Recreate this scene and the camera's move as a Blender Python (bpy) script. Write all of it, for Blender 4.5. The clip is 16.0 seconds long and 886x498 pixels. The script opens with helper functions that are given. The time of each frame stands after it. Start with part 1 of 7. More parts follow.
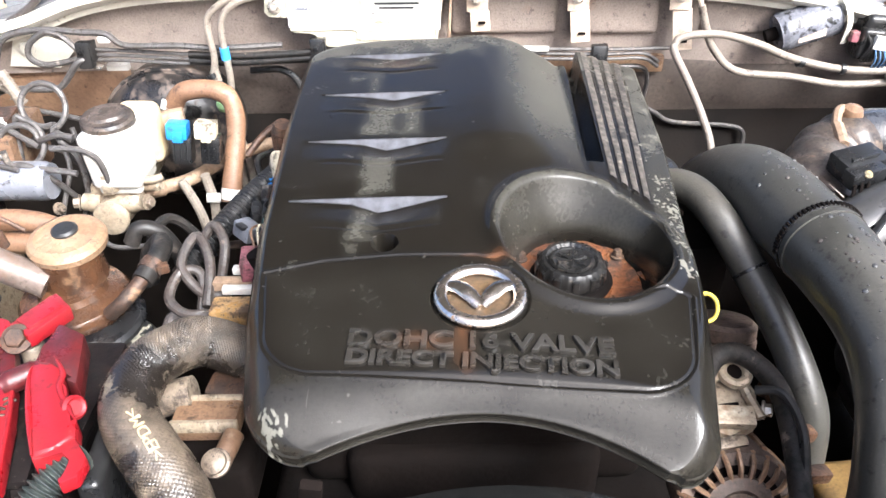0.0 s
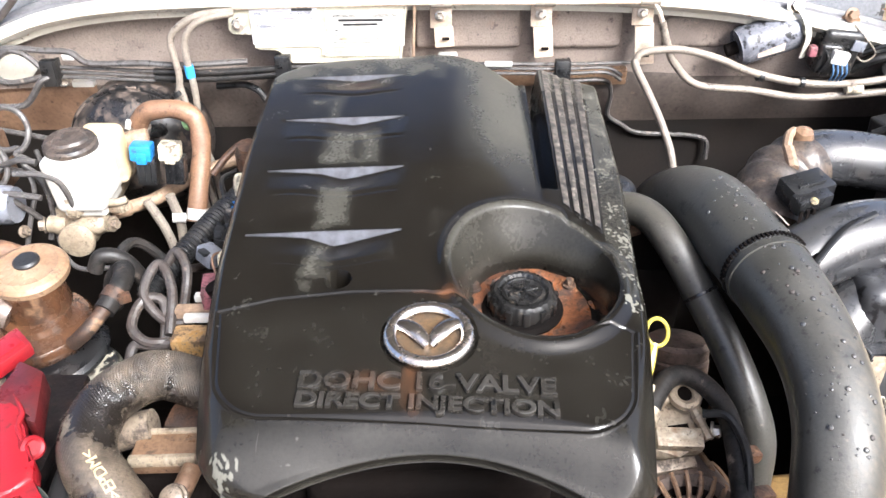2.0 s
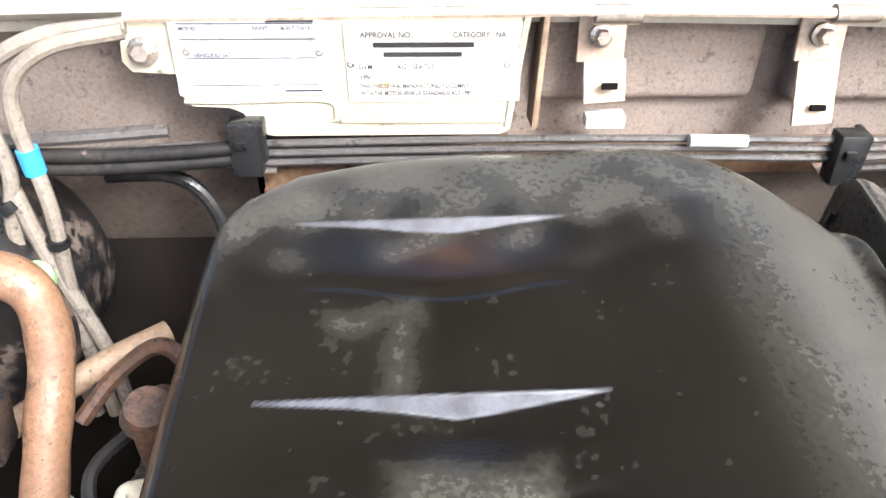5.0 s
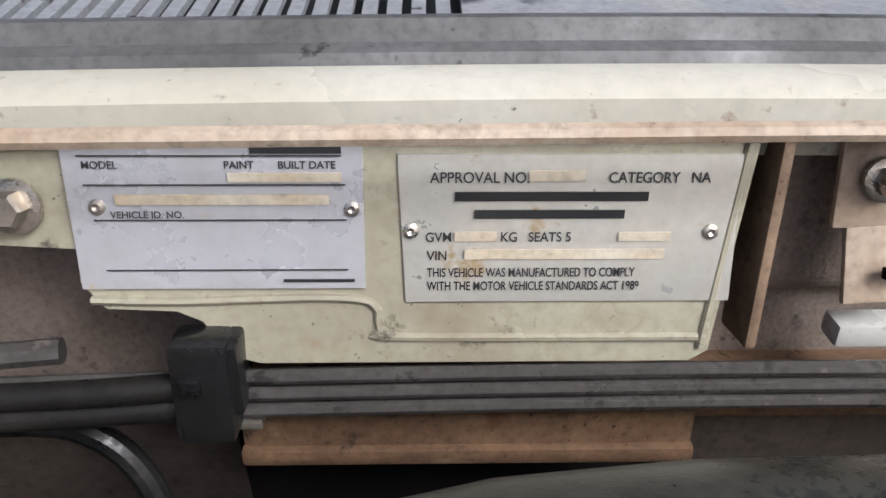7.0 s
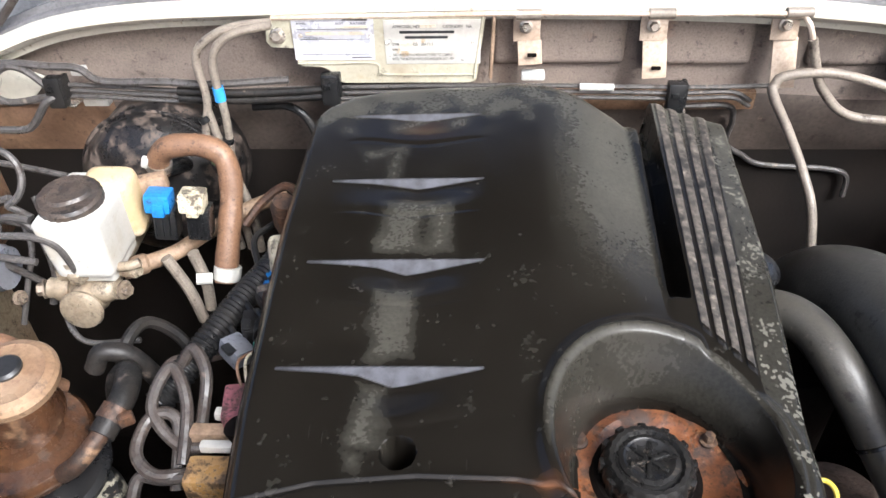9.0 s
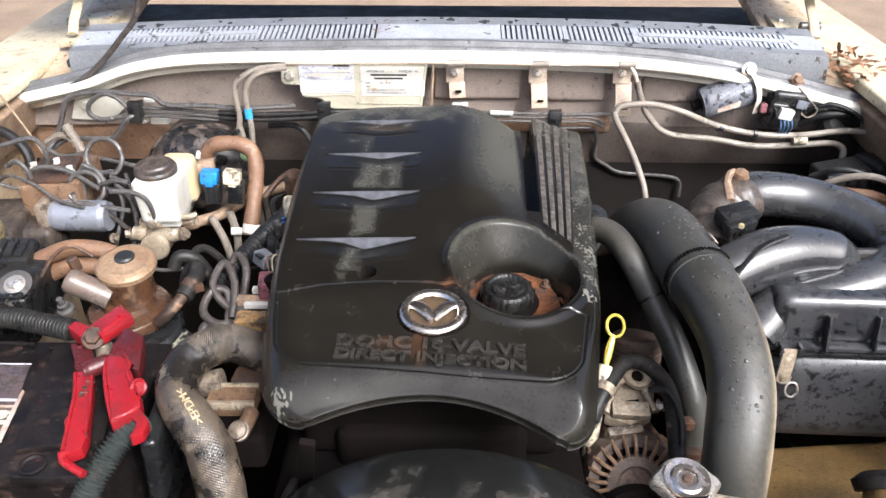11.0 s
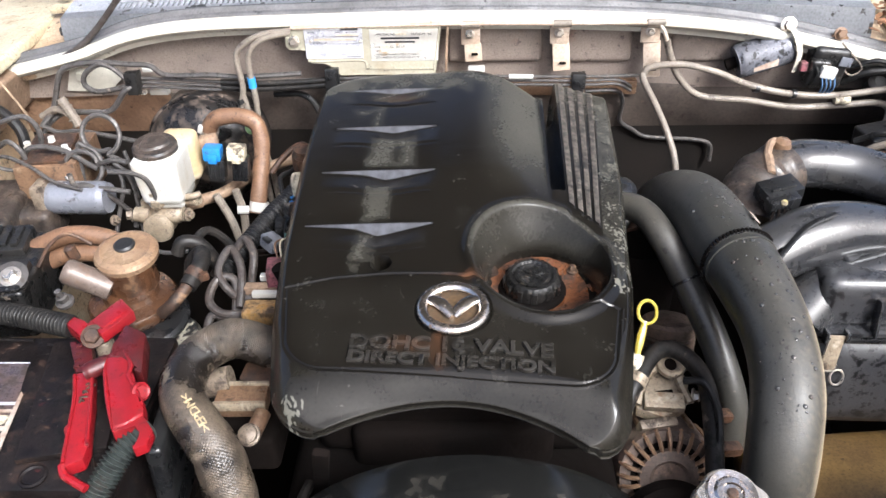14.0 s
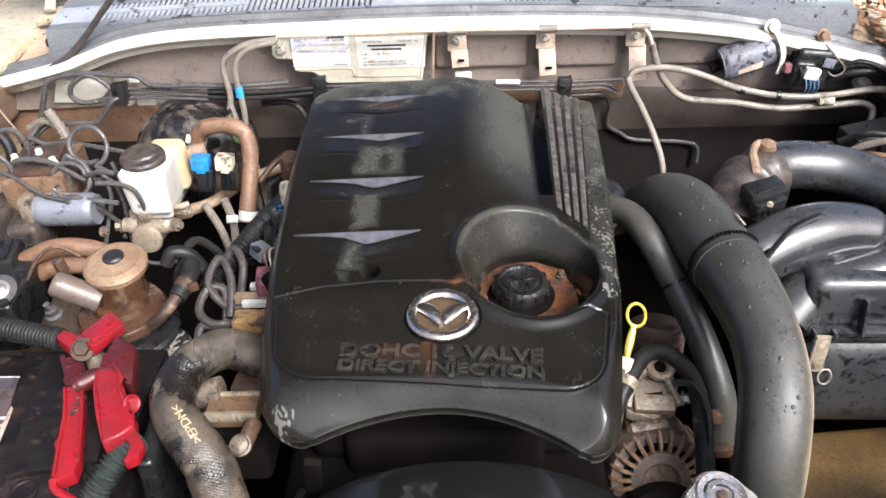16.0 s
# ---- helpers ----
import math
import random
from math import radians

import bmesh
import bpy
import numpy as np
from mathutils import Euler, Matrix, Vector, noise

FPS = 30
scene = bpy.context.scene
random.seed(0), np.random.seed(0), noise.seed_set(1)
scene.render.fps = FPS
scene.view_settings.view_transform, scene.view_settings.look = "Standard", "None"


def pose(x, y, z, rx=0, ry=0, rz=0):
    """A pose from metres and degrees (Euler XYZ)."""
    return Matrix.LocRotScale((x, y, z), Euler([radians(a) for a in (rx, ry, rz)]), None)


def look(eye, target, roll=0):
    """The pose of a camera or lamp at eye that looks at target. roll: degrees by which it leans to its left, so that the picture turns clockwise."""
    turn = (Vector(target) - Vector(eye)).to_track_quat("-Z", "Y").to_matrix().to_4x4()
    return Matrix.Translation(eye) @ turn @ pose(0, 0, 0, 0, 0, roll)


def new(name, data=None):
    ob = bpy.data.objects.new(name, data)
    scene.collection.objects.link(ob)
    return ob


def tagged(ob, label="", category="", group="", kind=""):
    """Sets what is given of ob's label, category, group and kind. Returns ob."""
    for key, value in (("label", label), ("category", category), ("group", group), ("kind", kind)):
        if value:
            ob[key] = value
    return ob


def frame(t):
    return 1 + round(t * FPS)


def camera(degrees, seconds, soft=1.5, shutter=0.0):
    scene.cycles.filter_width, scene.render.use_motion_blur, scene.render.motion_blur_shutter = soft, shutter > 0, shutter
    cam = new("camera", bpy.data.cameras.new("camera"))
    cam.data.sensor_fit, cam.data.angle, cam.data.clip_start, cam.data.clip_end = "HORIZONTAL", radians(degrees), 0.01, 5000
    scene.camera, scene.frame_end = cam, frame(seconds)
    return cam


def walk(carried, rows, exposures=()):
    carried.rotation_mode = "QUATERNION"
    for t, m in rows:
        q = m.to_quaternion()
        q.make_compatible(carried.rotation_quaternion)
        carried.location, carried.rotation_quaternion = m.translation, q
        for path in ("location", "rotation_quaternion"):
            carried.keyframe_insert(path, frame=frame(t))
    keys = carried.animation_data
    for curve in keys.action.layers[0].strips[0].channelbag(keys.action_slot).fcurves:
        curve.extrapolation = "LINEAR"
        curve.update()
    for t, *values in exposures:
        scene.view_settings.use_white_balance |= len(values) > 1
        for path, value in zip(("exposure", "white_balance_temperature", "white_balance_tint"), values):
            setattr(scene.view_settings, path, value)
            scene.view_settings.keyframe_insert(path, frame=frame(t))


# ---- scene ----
cam = camera(59.7, 16.0)
PATH = [
    (0, (-0.024, -0.431, 1.429), (-0.026, 1.221, 0.301), -0.6),
    (0.5, (0.021, -0.4, 1.44), (0.045, 1.183, 0.219), 0.1),
    (1, (-0.001, -0.414, 1.457), (-0.038, 1.176, 0.245), -2.3),
    (1.5, (0.002, -0.42, 1.473), (-0.005, 1.183, 0.278), -1.6),
    (2, (0.007, -0.417, 1.474), (0.034, 1.205, 0.306), -0.5),
    (2.5, (0.005, -0.401, 1.475), (0.009, 1.22, 0.304), -1.1),
    (3, (-0.007, -0.351, 1.461), (-0.022, 1.22, 0.222), -2.6),
    (3.5, (-0.008, -0.306, 1.468), (0.05, 1.226, 0.183), -1.9),
    (4, (0.042, -0.224, 1.454), (0.11, 1.259, 0.114), -0.6),
    (4.5, (-0.005, -0.06, 1.388), (0.055, 1.438, 0.064), 0.4),
    (5, (-0.093, 0.17, 1.315), (-0.008, 1.718, 0.051), 1.1),
    (5.2, (-0.126, 0.24, 1.309), (-0.019, 1.813, 0.079), 1.0),
    (7.3, (-0.121, 0.383, 1.216), (-0.103, 2.142, 0.264), 0.4),
    (7.5, (-0.119, 0.366, 1.226), (-0.129, 2.103, 0.234), -0.1),
    (8, (-0.095, 0.24, 1.304), (-0.125, 1.877, 0.154), -1.4),
    (8.5, (-0.066, 0.034, 1.403), (-0.085, 1.607, 0.167), -1.4),
    (9, (-0.022, -0.188, 1.47), (-0.124, 1.349, 0.195), -2.0),
    (9.2, (-0.012, -0.252, 1.483), (-0.108, 1.261, 0.179), -1.7),
    (11.3, (0.022, -0.62, 1.561), (0.001, 1.074, 0.498), 0.1),
    (11.5, (0.014, -0.596, 1.552), (-0.041, 1.085, 0.47), -0.3),
    (12, (-0.006, -0.534, 1.552), (-0.032, 1.138, 0.455), -0.6),
    (12.5, (0.001, -0.53, 1.551), (0.01, 1.118, 0.418), -0.4),
    (13, (0.008, -0.542, 1.556), (-0.005, 1.071, 0.374), -0.3),
    (13.5, (0.009, -0.542, 1.558), (-0.046, 1.063, 0.366), -1.2),
    (14, (0.016, -0.535, 1.559), (-0.045, 1.073, 0.371), -1.6),
    (14.5, (0.012, -0.533, 1.56), (-0.037, 1.064, 0.358), -1.7),
    (15, (0.015, -0.533, 1.56), (-0.034, 1.06, 0.351), -1.9),
    (15.5, (0.018, -0.532, 1.563), (-0.023, 1.073, 0.37), -1.9),
    (16, (0.02, -0.535, 1.564), (-0.021, 1.078, 0.382), -2.1),
]
STOPS = [(0.0, 2.48), (3.0, 2.3), (4.0, 2.28), (4.6, 2.4), (5.2, 2.4), (6.2, 1.1), (7.3, 0.45), (8.5, 1.2), (9.2, 1.75), (11.3, 1.7), (16.0, 1.62)]
KELVIN, TINT = 5720, 8
EXPOSURES = [(t, stops, KELVIN, TINT) for t, stops in STOPS]
walk(cam, [(t, look(eye, target, roll)) for t, eye, target, roll in PATH], EXPOSURES)

# ---- world, sun, hood shade ----
world = bpy.data.worlds.new("sky")
scene.world = world
world.use_nodes = True
wn = world.node_tree.nodes
sky = wn.new("ShaderNodeTexSky")
sky.sky_type, sky.sun_disc = "NISHITA", False
sky.sun_elevation, sky.sun_rotation = radians(45), radians(142)
sky.dust_density, sky.air_density, sky.ozone_density = 8.0, 0.7, 0.2
wn["Background"].inputs[1].default_value = 0.11
world.node_tree.links.new(sky.outputs[0], wn["Background"].inputs[0])
sun = new("sun", bpy.data.lights.new("sun", "SUN"))
sun.data.energy, sun.data.angle, sun.data.color = 1.9, radians(20), (1.0, 0.975, 0.94)
sun.matrix_world = look((1.5, -1.9, 3.4), (0, 0, 1))


# ---- materials ----
def material(name, a, b=None, rough=0.5, metal=0.0, scale=25.0, grain=300.0, bump=0.15, spots=(), coat=0.0, gloss_var=0.15, amount=0.5, worn=None, spec=0.5, grime=0.52, fleck=1.0, streak=None):
    """a and b mix in patches; spots are rows of (colour, scale, share 0..1, roughness, softness)."""
    m = bpy.data.materials.new(name)
    m.use_nodes = True
    nt, n = m.node_tree, m.node_tree.nodes
    bs = n["Principled BSDF"]
    ln = nt.links.new
    tc = n.new("ShaderNodeTexCoord")

    def noisy(s, detail=5.0, rgh=0.6):
        t = n.new("ShaderNodeTexNoise")
        t.inputs["Scale"].default_value, t.inputs["Detail"].default_value, t.inputs["Roughness"].default_value = s, detail, rgh
        ln(tc.outputs["Object"], t.inputs["Vector"])
        return t.outputs["Fac"]

    def ramp(fac, lo, hi):
        r = n.new("ShaderNodeMapRange")
        r.inputs["From Min"].default_value, r.inputs["From Max"].default_value = lo, hi
        ln(fac, r.inputs["Value"])
        return r.outputs["Result"]

    def mix(fac, x, y, kind="RGBA"):
        k = n.new("ShaderNodeMix")
        k.data_type = kind
        i, j, o = (6, 7, 2) if kind == "RGBA" else (2, 3, 0)
        ln(fac, k.inputs[0])
        for sock, v in ((k.inputs[i], x), (k.inputs[j], y)):
            if hasattr(v, "is_linked"):
                ln(v, sock)
            else:
                sock.default_value = (*v, 1.0) if kind == "RGBA" else v
        return k.outputs[o]

    b = b or tuple(v * 0.7 for v in a)
    big, fine = noisy(scale), noisy(grain, 3.0)
    col = mix(ramp(big, amount - 0.16, amount + 0.16), a, b)
    col = mix(ramp(fine, 0.3, 0.75), col, mix(ramp(fine, 0.0, 1.0 / max(fleck, 0.01)), col, tuple(v * 0.55 for v in b)))
    rg = mix(ramp(big, 0.35, 0.65), max(rough - gloss_var, 0.04), min(rough + gloss_var, 1.0), "FLOAT")
    for c, s, share, r2, soft in spots:
        f = ramp(noisy(s, 4.0, 0.62), 0.72 - 0.45 * share, 0.72 - 0.45 * share + soft)
        col, rg = mix(f, col, c), mix(f, rg, r2, "FLOAT")
    if grime:
        pale = 0.55 * min(1.0, 5 * max(a))
        # caked dirt in ragged blotches, then fine dark flecks and pale dried splashes
        for c, s, share, soft, amt in (((0.030, 0.020, 0.015), 62, grime, 0.10, 0.85), ((0.012, 0.009, 0.008), 280, grime * 0.7, 0.06, 0.8), ((0.40, 0.29, 0.20), 110, grime * 0.45, 0.10, pale)):
            c = c if c[0] > 0.2 else tuple(min(p, 0.6 * q) for p, q in zip(c, a))
            f = ramp(noisy(s, 8.0, 0.68), 0.72 - 0.45 * share, 0.72 - 0.45 * share + soft)
            mu = n.new("ShaderNodeMath")
            mu.operation, mu.inputs[1].default_value = "MULTIPLY", amt
            ln(f, mu.inputs[0])
            col, rg = mix(mu.outputs[0], col, c), mix(mu.outputs[0], rg, 0.75, "FLOAT")
    if streak:
        # fine wiping scratches along the surface
        for turn_, dens in ((0.25, 0.5), (-0.5, 0.4)):
            mp = n.new("ShaderNodeMapping")
            mp.inputs["Rotation"].default_value, mp.inputs["Scale"].default_value = (0, 0, turn_), (420, 18, 60)
            ln(tc.outputs["Object"], mp.inputs["Vector"])
            nz = n.new("ShaderNodeTexNoise")
            nz.inputs["Scale"].default_value, nz.inputs["Detail"].default_value = 1.0, 2.0
            ln(mp.outputs["Vector"], nz.inputs["Vector"])
            mu = n.new("ShaderNodeMath")
            mu.operation = "MULTIPLY"
            ln(ramp(nz.outputs["Fac"], 0.70, 0.95), mu.inputs[0])
            ln(ramp(noisy(13 + 9 * dens, 3.0), 0.45, 0.65), mu.inputs[1])
            col, rg = mix(mu.outputs[0], col, streak), mix(mu.outputs[0], rg, 0.5, "FLOAT")
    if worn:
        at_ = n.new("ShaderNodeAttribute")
        at_.attribute_name = "dust_sheen"
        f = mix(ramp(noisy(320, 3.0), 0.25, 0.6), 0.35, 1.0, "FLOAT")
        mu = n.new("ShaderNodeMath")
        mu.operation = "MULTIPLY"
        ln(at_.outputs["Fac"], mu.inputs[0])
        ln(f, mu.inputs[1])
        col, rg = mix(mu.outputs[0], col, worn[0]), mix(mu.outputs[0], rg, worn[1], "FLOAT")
        at2 = n.new("ShaderNodeAttribute")
        at2.attribute_name = "rust"
        col, rg = mix(at2.outputs["Fac"], col, (0.20, 0.085, 0.035)), mix(at2.outputs["Fac"], rg, 0.6, "FLOAT")
        # grey-lilac colour standing in for sky reflected by the louvres
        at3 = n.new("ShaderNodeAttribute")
        at3.attribute_name = "sky_sheen"
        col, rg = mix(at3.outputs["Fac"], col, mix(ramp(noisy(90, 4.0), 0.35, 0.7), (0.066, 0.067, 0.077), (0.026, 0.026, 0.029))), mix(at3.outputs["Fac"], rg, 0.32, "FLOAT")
    ln(col, bs.inputs["Base Color"])
    ln(rg, bs.inputs["Roughness"])
    bs.inputs["Metallic"].default_value = metal
    bs.inputs["Coat Weight"].default_value = coat
    bs.inputs["Specular IOR Level"].default_value = spec
    if bump:
        bp = n.new("ShaderNodeBump")
        bp.inputs["Strength"].default_value, bp.inputs["Distance"].default_value = bump, 0.002
        ln(fine, bp.inputs["Height"])
        ln(bp.outputs["Normal"], bs.inputs["Normal"])
    return m


M = dict(
    cover=material("black_plastic", (0.0052, 0.0044, 0.0034), (0.0090, 0.0077, 0.0060), 0.17, scale=9, grain=700, bump=0.08, spots=[((0.012, 0.0103, 0.0080), 8, 0.30, 0.32, 0.3), ((0.045, 0.041, 0.034), 60, 0.10, 0.6, 0.12)], gloss_var=0.08, spec=0.30, streak=(0.032, 0.029, 0.024), worn=((0.108, 0.103, 0.084), 0.62), grime=0),
    rib=material("dusty_rib_plastic", (0.130, 0.110, 0.090), (0.022, 0.019, 0.016), 0.6, scale=140, grain=600, spots=[((0.009, 0.008, 0.007), 85, 0.50, 0.5, 0.14), ((0.26, 0.225, 0.18), 130, 0.28, 0.7, 0.16)], amount=0.5, grime=0.2),
    chrome=material("worn_chrome", (0.88, 0.84, 0.79), (0.66, 0.55, 0.45), 0.2, 1.0, scale=60, bump=0.05, spots=[((0.35, 0.2, 0.1), 90, 0.2, 0.6, 0.1)], grime=0.1),
    badge_in=material("rusty_badge_ground", (0.13, 0.08, 0.04), (0.05, 0.04, 0.03), 0.45, 0.3, scale=60, grime=0.2),
    letter=material("letter_plastic", (0.016, 0.0143, 0.012), (0.026, 0.0232, 0.0195), 0.30, scale=40, worn=((0.20, 0.185, 0.155), 0.8), grime=0),
    rubber=material("dusty_rubber", (0.010, 0.0095, 0.009), (0.024, 0.020, 0.017), 0.5, spec=0.3, scale=18, grain=500, spots=[((0.13, 0.10, 0.08), 50, 0.22, 0.8, 0.08)], grime=0.5),
    duct=material("intake_plastic", (0.030, 0.0295, 0.026), (0.050, 0.047, 0.040), 0.44, scale=12, grain=400, bump=0.12, spots=[((0.022, 0.021, 0.018), 20, 0.28, 0.38, 0.3), ((0.012, 0.011, 0.010), 120, 0.30, 0.3, 0.10), ((0.12, 0.105, 0.085), 150, 0.16, 0.7, 0.15)], worn=((0.34, 0.27, 0.175), 0.75), grime=0.2),
    airbox=material("airbox_plastic", (0.024, 0.0245, 0.027), (0.040, 0.039, 0.039), 0.24, scale=12, grain=500, bump=0.06, spots=[((0.10, 0.085, 0.068), 18, 0.22, 0.6, 0.35), ((0.004, 0.004, 0.004), 120, 0.30, 0.35, 0.08)], grime=0.12, coat=0.3, spec=0.6),
    airlid=material("speckled_lid_plastic", (0.024, 0.025, 0.0285), (0.042, 0.041, 0.042), 0.34, scale=12, grain=500, bump=0.06, spots=[((0.12, 0.10, 0.085), 20, 0.22, 0.65, 0.35), ((0.004, 0.004, 0.0045), 105, 0.40, 0.35, 0.05)], grime=0.12),
    muddy_duct=material("muddy_plastic", (0.095, 0.068, 0.048), (0.028, 0.025, 0.023), 0.42, scale=30, spots=[((0.014, 0.012, 0.011), 70, 0.42, 0.4, 0.06), ((0.22, 0.15, 0.10), 40, 0.16, 0.7, 0.1)]),
    snake=material("wet_radiator_hose", (0.135, 0.105, 0.074), (0.050, 0.039, 0.029), 0.38, scale=18, grain=420, bump=0.3, spots=[((0.010, 0.008, 0.0065), 17, 0.60, 0.24, 0.14), ((0.25, 0.20, 0.14), 26, 0.26, 0.6, 0.2)], grime=0.32, spec=0.5),
    brown_hose=material("mud_coated_hose", (0.225, 0.122, 0.066), (0.140, 0.074, 0.041), 0.55, scale=22, grain=350, bump=0.3, spots=[((0.075, 0.040, 0.025), 40, 0.24, 0.6, 0.12), ((0.31, 0.20, 0.125), 26, 0.22, 0.7, 0.2)], grime=0.36),
    rust=material("rusty_steel", (0.105, 0.052, 0.028), (0.034, 0.019, 0.012), 0.55, 0.2, scale=30, grain=300, bump=0.35, spots=[((0.30, 0.18, 0.10), 26, 0.24, 0.7, 0.12), ((0.018, 0.012, 0.009), 50, 0.3, 0.5, 0.1)]),
    oily=material("oily_black_plastic", (0.006, 0.006, 0.006), (0.012, 0.011, 0.010), 0.28, scale=40, grain=300, bump=0.15, spots=[((0.07, 0.055, 0.04), 120, 0.22, 0.6, 0.08)], grime=0.3),
    wetbrown=material("wet_brown_casting", (0.105, 0.049, 0.023), (0.042, 0.020, 0.011), 0.22, 0.1, scale=30, grain=260, bump=0.25, spots=[((0.24, 0.145, 0.08), 30, 0.22, 0.5, 0.15), ((0.016, 0.010, 0.007), 50, 0.30, 0.3, 0.1)], grime=0.36),
    mudgrey=material("mud_filmed_grey_metal", (0.175, 0.138, 0.116), (0.115, 0.085, 0.068), 0.36, 0.2, scale=26, grain=260, spots=[((0.15, 0.080, 0.042), 26, 0.34, 0.7, 0.18)], grime=0.25),
    # brown spots are grime, the palest ones painted wet glints
    grimy=material("grimy_plastic_with_glints", (0.007, 0.007, 0.007), (0.015, 0.014, 0.013), 0.3, scale=30, grain=300, bump=0.4, spots=[((0.085, 0.068, 0.055), 70, 0.26, 0.6, 0.12), ((0.20, 0.19, 0.18), 90, 0.10, 0.3, 0.06)], grime=0.35),
    rustmud=material("rust_stained_metal", (0.23, 0.088, 0.034), (0.085, 0.030, 0.012), 0.36, scale=40, grain=200, bump=0.3, spots=[((0.03, 0.018, 0.012), 36, 0.36, 0.2, 0.08), ((0.36, 0.19, 0.09), 60, 0.18, 0.5, 0.1)]),
    tan=material("dusty_tan_metal", (0.33, 0.23, 0.15), (0.18, 0.115, 0.072), 0.65, scale=18, grain=240, bump=0.2, spots=[((0.15, 0.10, 0.07), 60, 0.18, 0.7, 0.1)], grime=0.3),
    amber_clean=material("yellowed_tank_plastic", (0.50, 0.405, 0.25), (0.40, 0.30, 0.16), 0.35, scale=22, bump=0.03, spots=[((0.54, 0.50, 0.41), 26, 0.28, 0.4, 0.2)], grime=0.2, fleck=0.3),
    motor=material("dull_lilac_metal", (0.30, 0.315, 0.36), (0.22, 0.225, 0.25), 0.32, 0.45, scale=20, grime=0.3, fleck=0.4),
    cream=material("cream_body_paint", (0.58, 0.555, 0.48), (0.47, 0.44, 0.36), 0.28, coat=0.25, scale=8, grain=200, bump=0.04, spots=[((0.33, 0.24, 0.15), 20, 0.22, 0.7, 0.2), ((0.24, 0.17, 0.11), 70, 0.14, 0.7, 0.1)], grime=0.2, fleck=0.3),
    wing=material("dusty_pale_cream_paint", (0.56, 0.50, 0.34), (0.42, 0.34, 0.22), 0.45, scale=7, grain=200, bump=0.06, spots=[((0.30, 0.20, 0.12), 10, 0.30, 0.8, 0.25), ((0.16, 0.10, 0.065), 40, 0.22, 0.8, 0.15)], grime=0.3),
    dirty_cream=material("dusty_body_paint", (0.52, 0.43, 0.30), (0.33, 0.225, 0.135), 0.5, scale=9, grain=200, bump=0.1, spots=[((0.20, 0.115, 0.06), 12, 0.32, 0.8, 0.22), ((0.10, 0.06, 0.04), 34, 0.26, 0.8, 0.15)], grime=0.36),
    felt=material("dusty_insulation_felt", (0.240, 0.192, 0.158), (0.150, 0.119, 0.099), 0.72, scale=7, grain=420, bump=0.3, spots=[((0.42, 0.335, 0.26), 6, 0.22, 0.95, 0.25), ((0.060, 0.047, 0.039), 7, 0.34, 0.6, 0.25), ((0.17, 0.100, 0.064), 22, 0.18, 0.6, 0.2), ((0.05, 0.04, 0.033), 60, 0.16, 0.6, 0.12)], grime=0.30),
    # near black puts the hood's shade on the firewall into its colour
    darkwall=material("shade_black_firewall_steel", (0.007, 0.006, 0.0055), (0.014, 0.011, 0.009), 0.75, scale=9, grain=200, spots=[((0.05, 0.035, 0.026), 7, 0.10, 0.8, 0.3)], spec=0.1, grime=0.12),
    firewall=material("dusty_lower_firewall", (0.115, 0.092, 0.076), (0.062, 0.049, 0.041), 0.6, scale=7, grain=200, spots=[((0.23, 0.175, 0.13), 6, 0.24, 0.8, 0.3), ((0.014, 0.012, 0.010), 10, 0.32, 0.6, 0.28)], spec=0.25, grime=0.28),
    brownwall=material("mud_browned_firewall", (0.27, 0.165, 0.100), (0.17, 0.100, 0.062), 0.6, scale=8, grain=200, spots=[((0.38, 0.27, 0.18), 7, 0.26, 0.8, 0.3), ((0.05, 0.034, 0.025), 12, 0.28, 0.6, 0.28)], spec=0.25, grime=0.28),
    # oily metal whose near-black colour includes the deep shade under the cover
    dark=material("shade_black_oily_metal", (0.0035, 0.003, 0.0027), (0.007, 0.005, 0.0042), 0.85, scale=16, grain=150, bump=0.4, spots=[((0.020, 0.013, 0.009), 18, 0.10, 0.9, 0.15)], spec=0.05, grime=0.2),
    black=material("black_gloss_plastic", (0.008, 0.008, 0.009), (0.015, 0.015, 0.015), 0.28, scale=20, grain=300, bump=0.05, spots=[((0.09, 0.075, 0.06), 60, 0.08, 0.8, 0.08)], grime=0.3),
    booster=material("blotched_booster_paint", (0.010, 0.009, 0.009), (0.016, 0.014, 0.013), 0.32, spec=0.4, scale=20, spots=[((0.088, 0.066, 0.052), 42, 0.56, 0.8, 0.14), ((0.008, 0.008, 0.008), 110, 0.46, 0.35, 0.06)], grime=0.3),
    speckle=material("speckled_pale_canister", (0.30, 0.28, 0.22), (0.19, 0.17, 0.13), 0.45, scale=24, spots=[((0.012, 0.012, 0.012), 55, 0.52, 0.3, 0.03), ((0.10, 0.06, 0.035), 26, 0.2, 0.6, 0.12)], grime=0.35),
    steelpipe=material("grey_brake_pipe", (0.110, 0.102, 0.096), (0.060, 0.054, 0.050), 0.38, 0.25, scale=40, spots=[((0.26, 0.22, 0.18), 40, 0.16, 0.7, 0.12), ((0.02, 0.018, 0.016), 70, 0.22, 0.6, 0.08)], grime=0.35),
    palepipe=material("dusty_pale_tube", (0.25, 0.215, 0.175), (0.165, 0.137, 0.108), 0.5, scale=30, grain=400, spots=[((0.085, 0.065, 0.05), 60, 0.24, 0.7, 0.1), ((0.36, 0.32, 0.26), 40, 0.16, 0.6, 0.12)], grime=0.3),
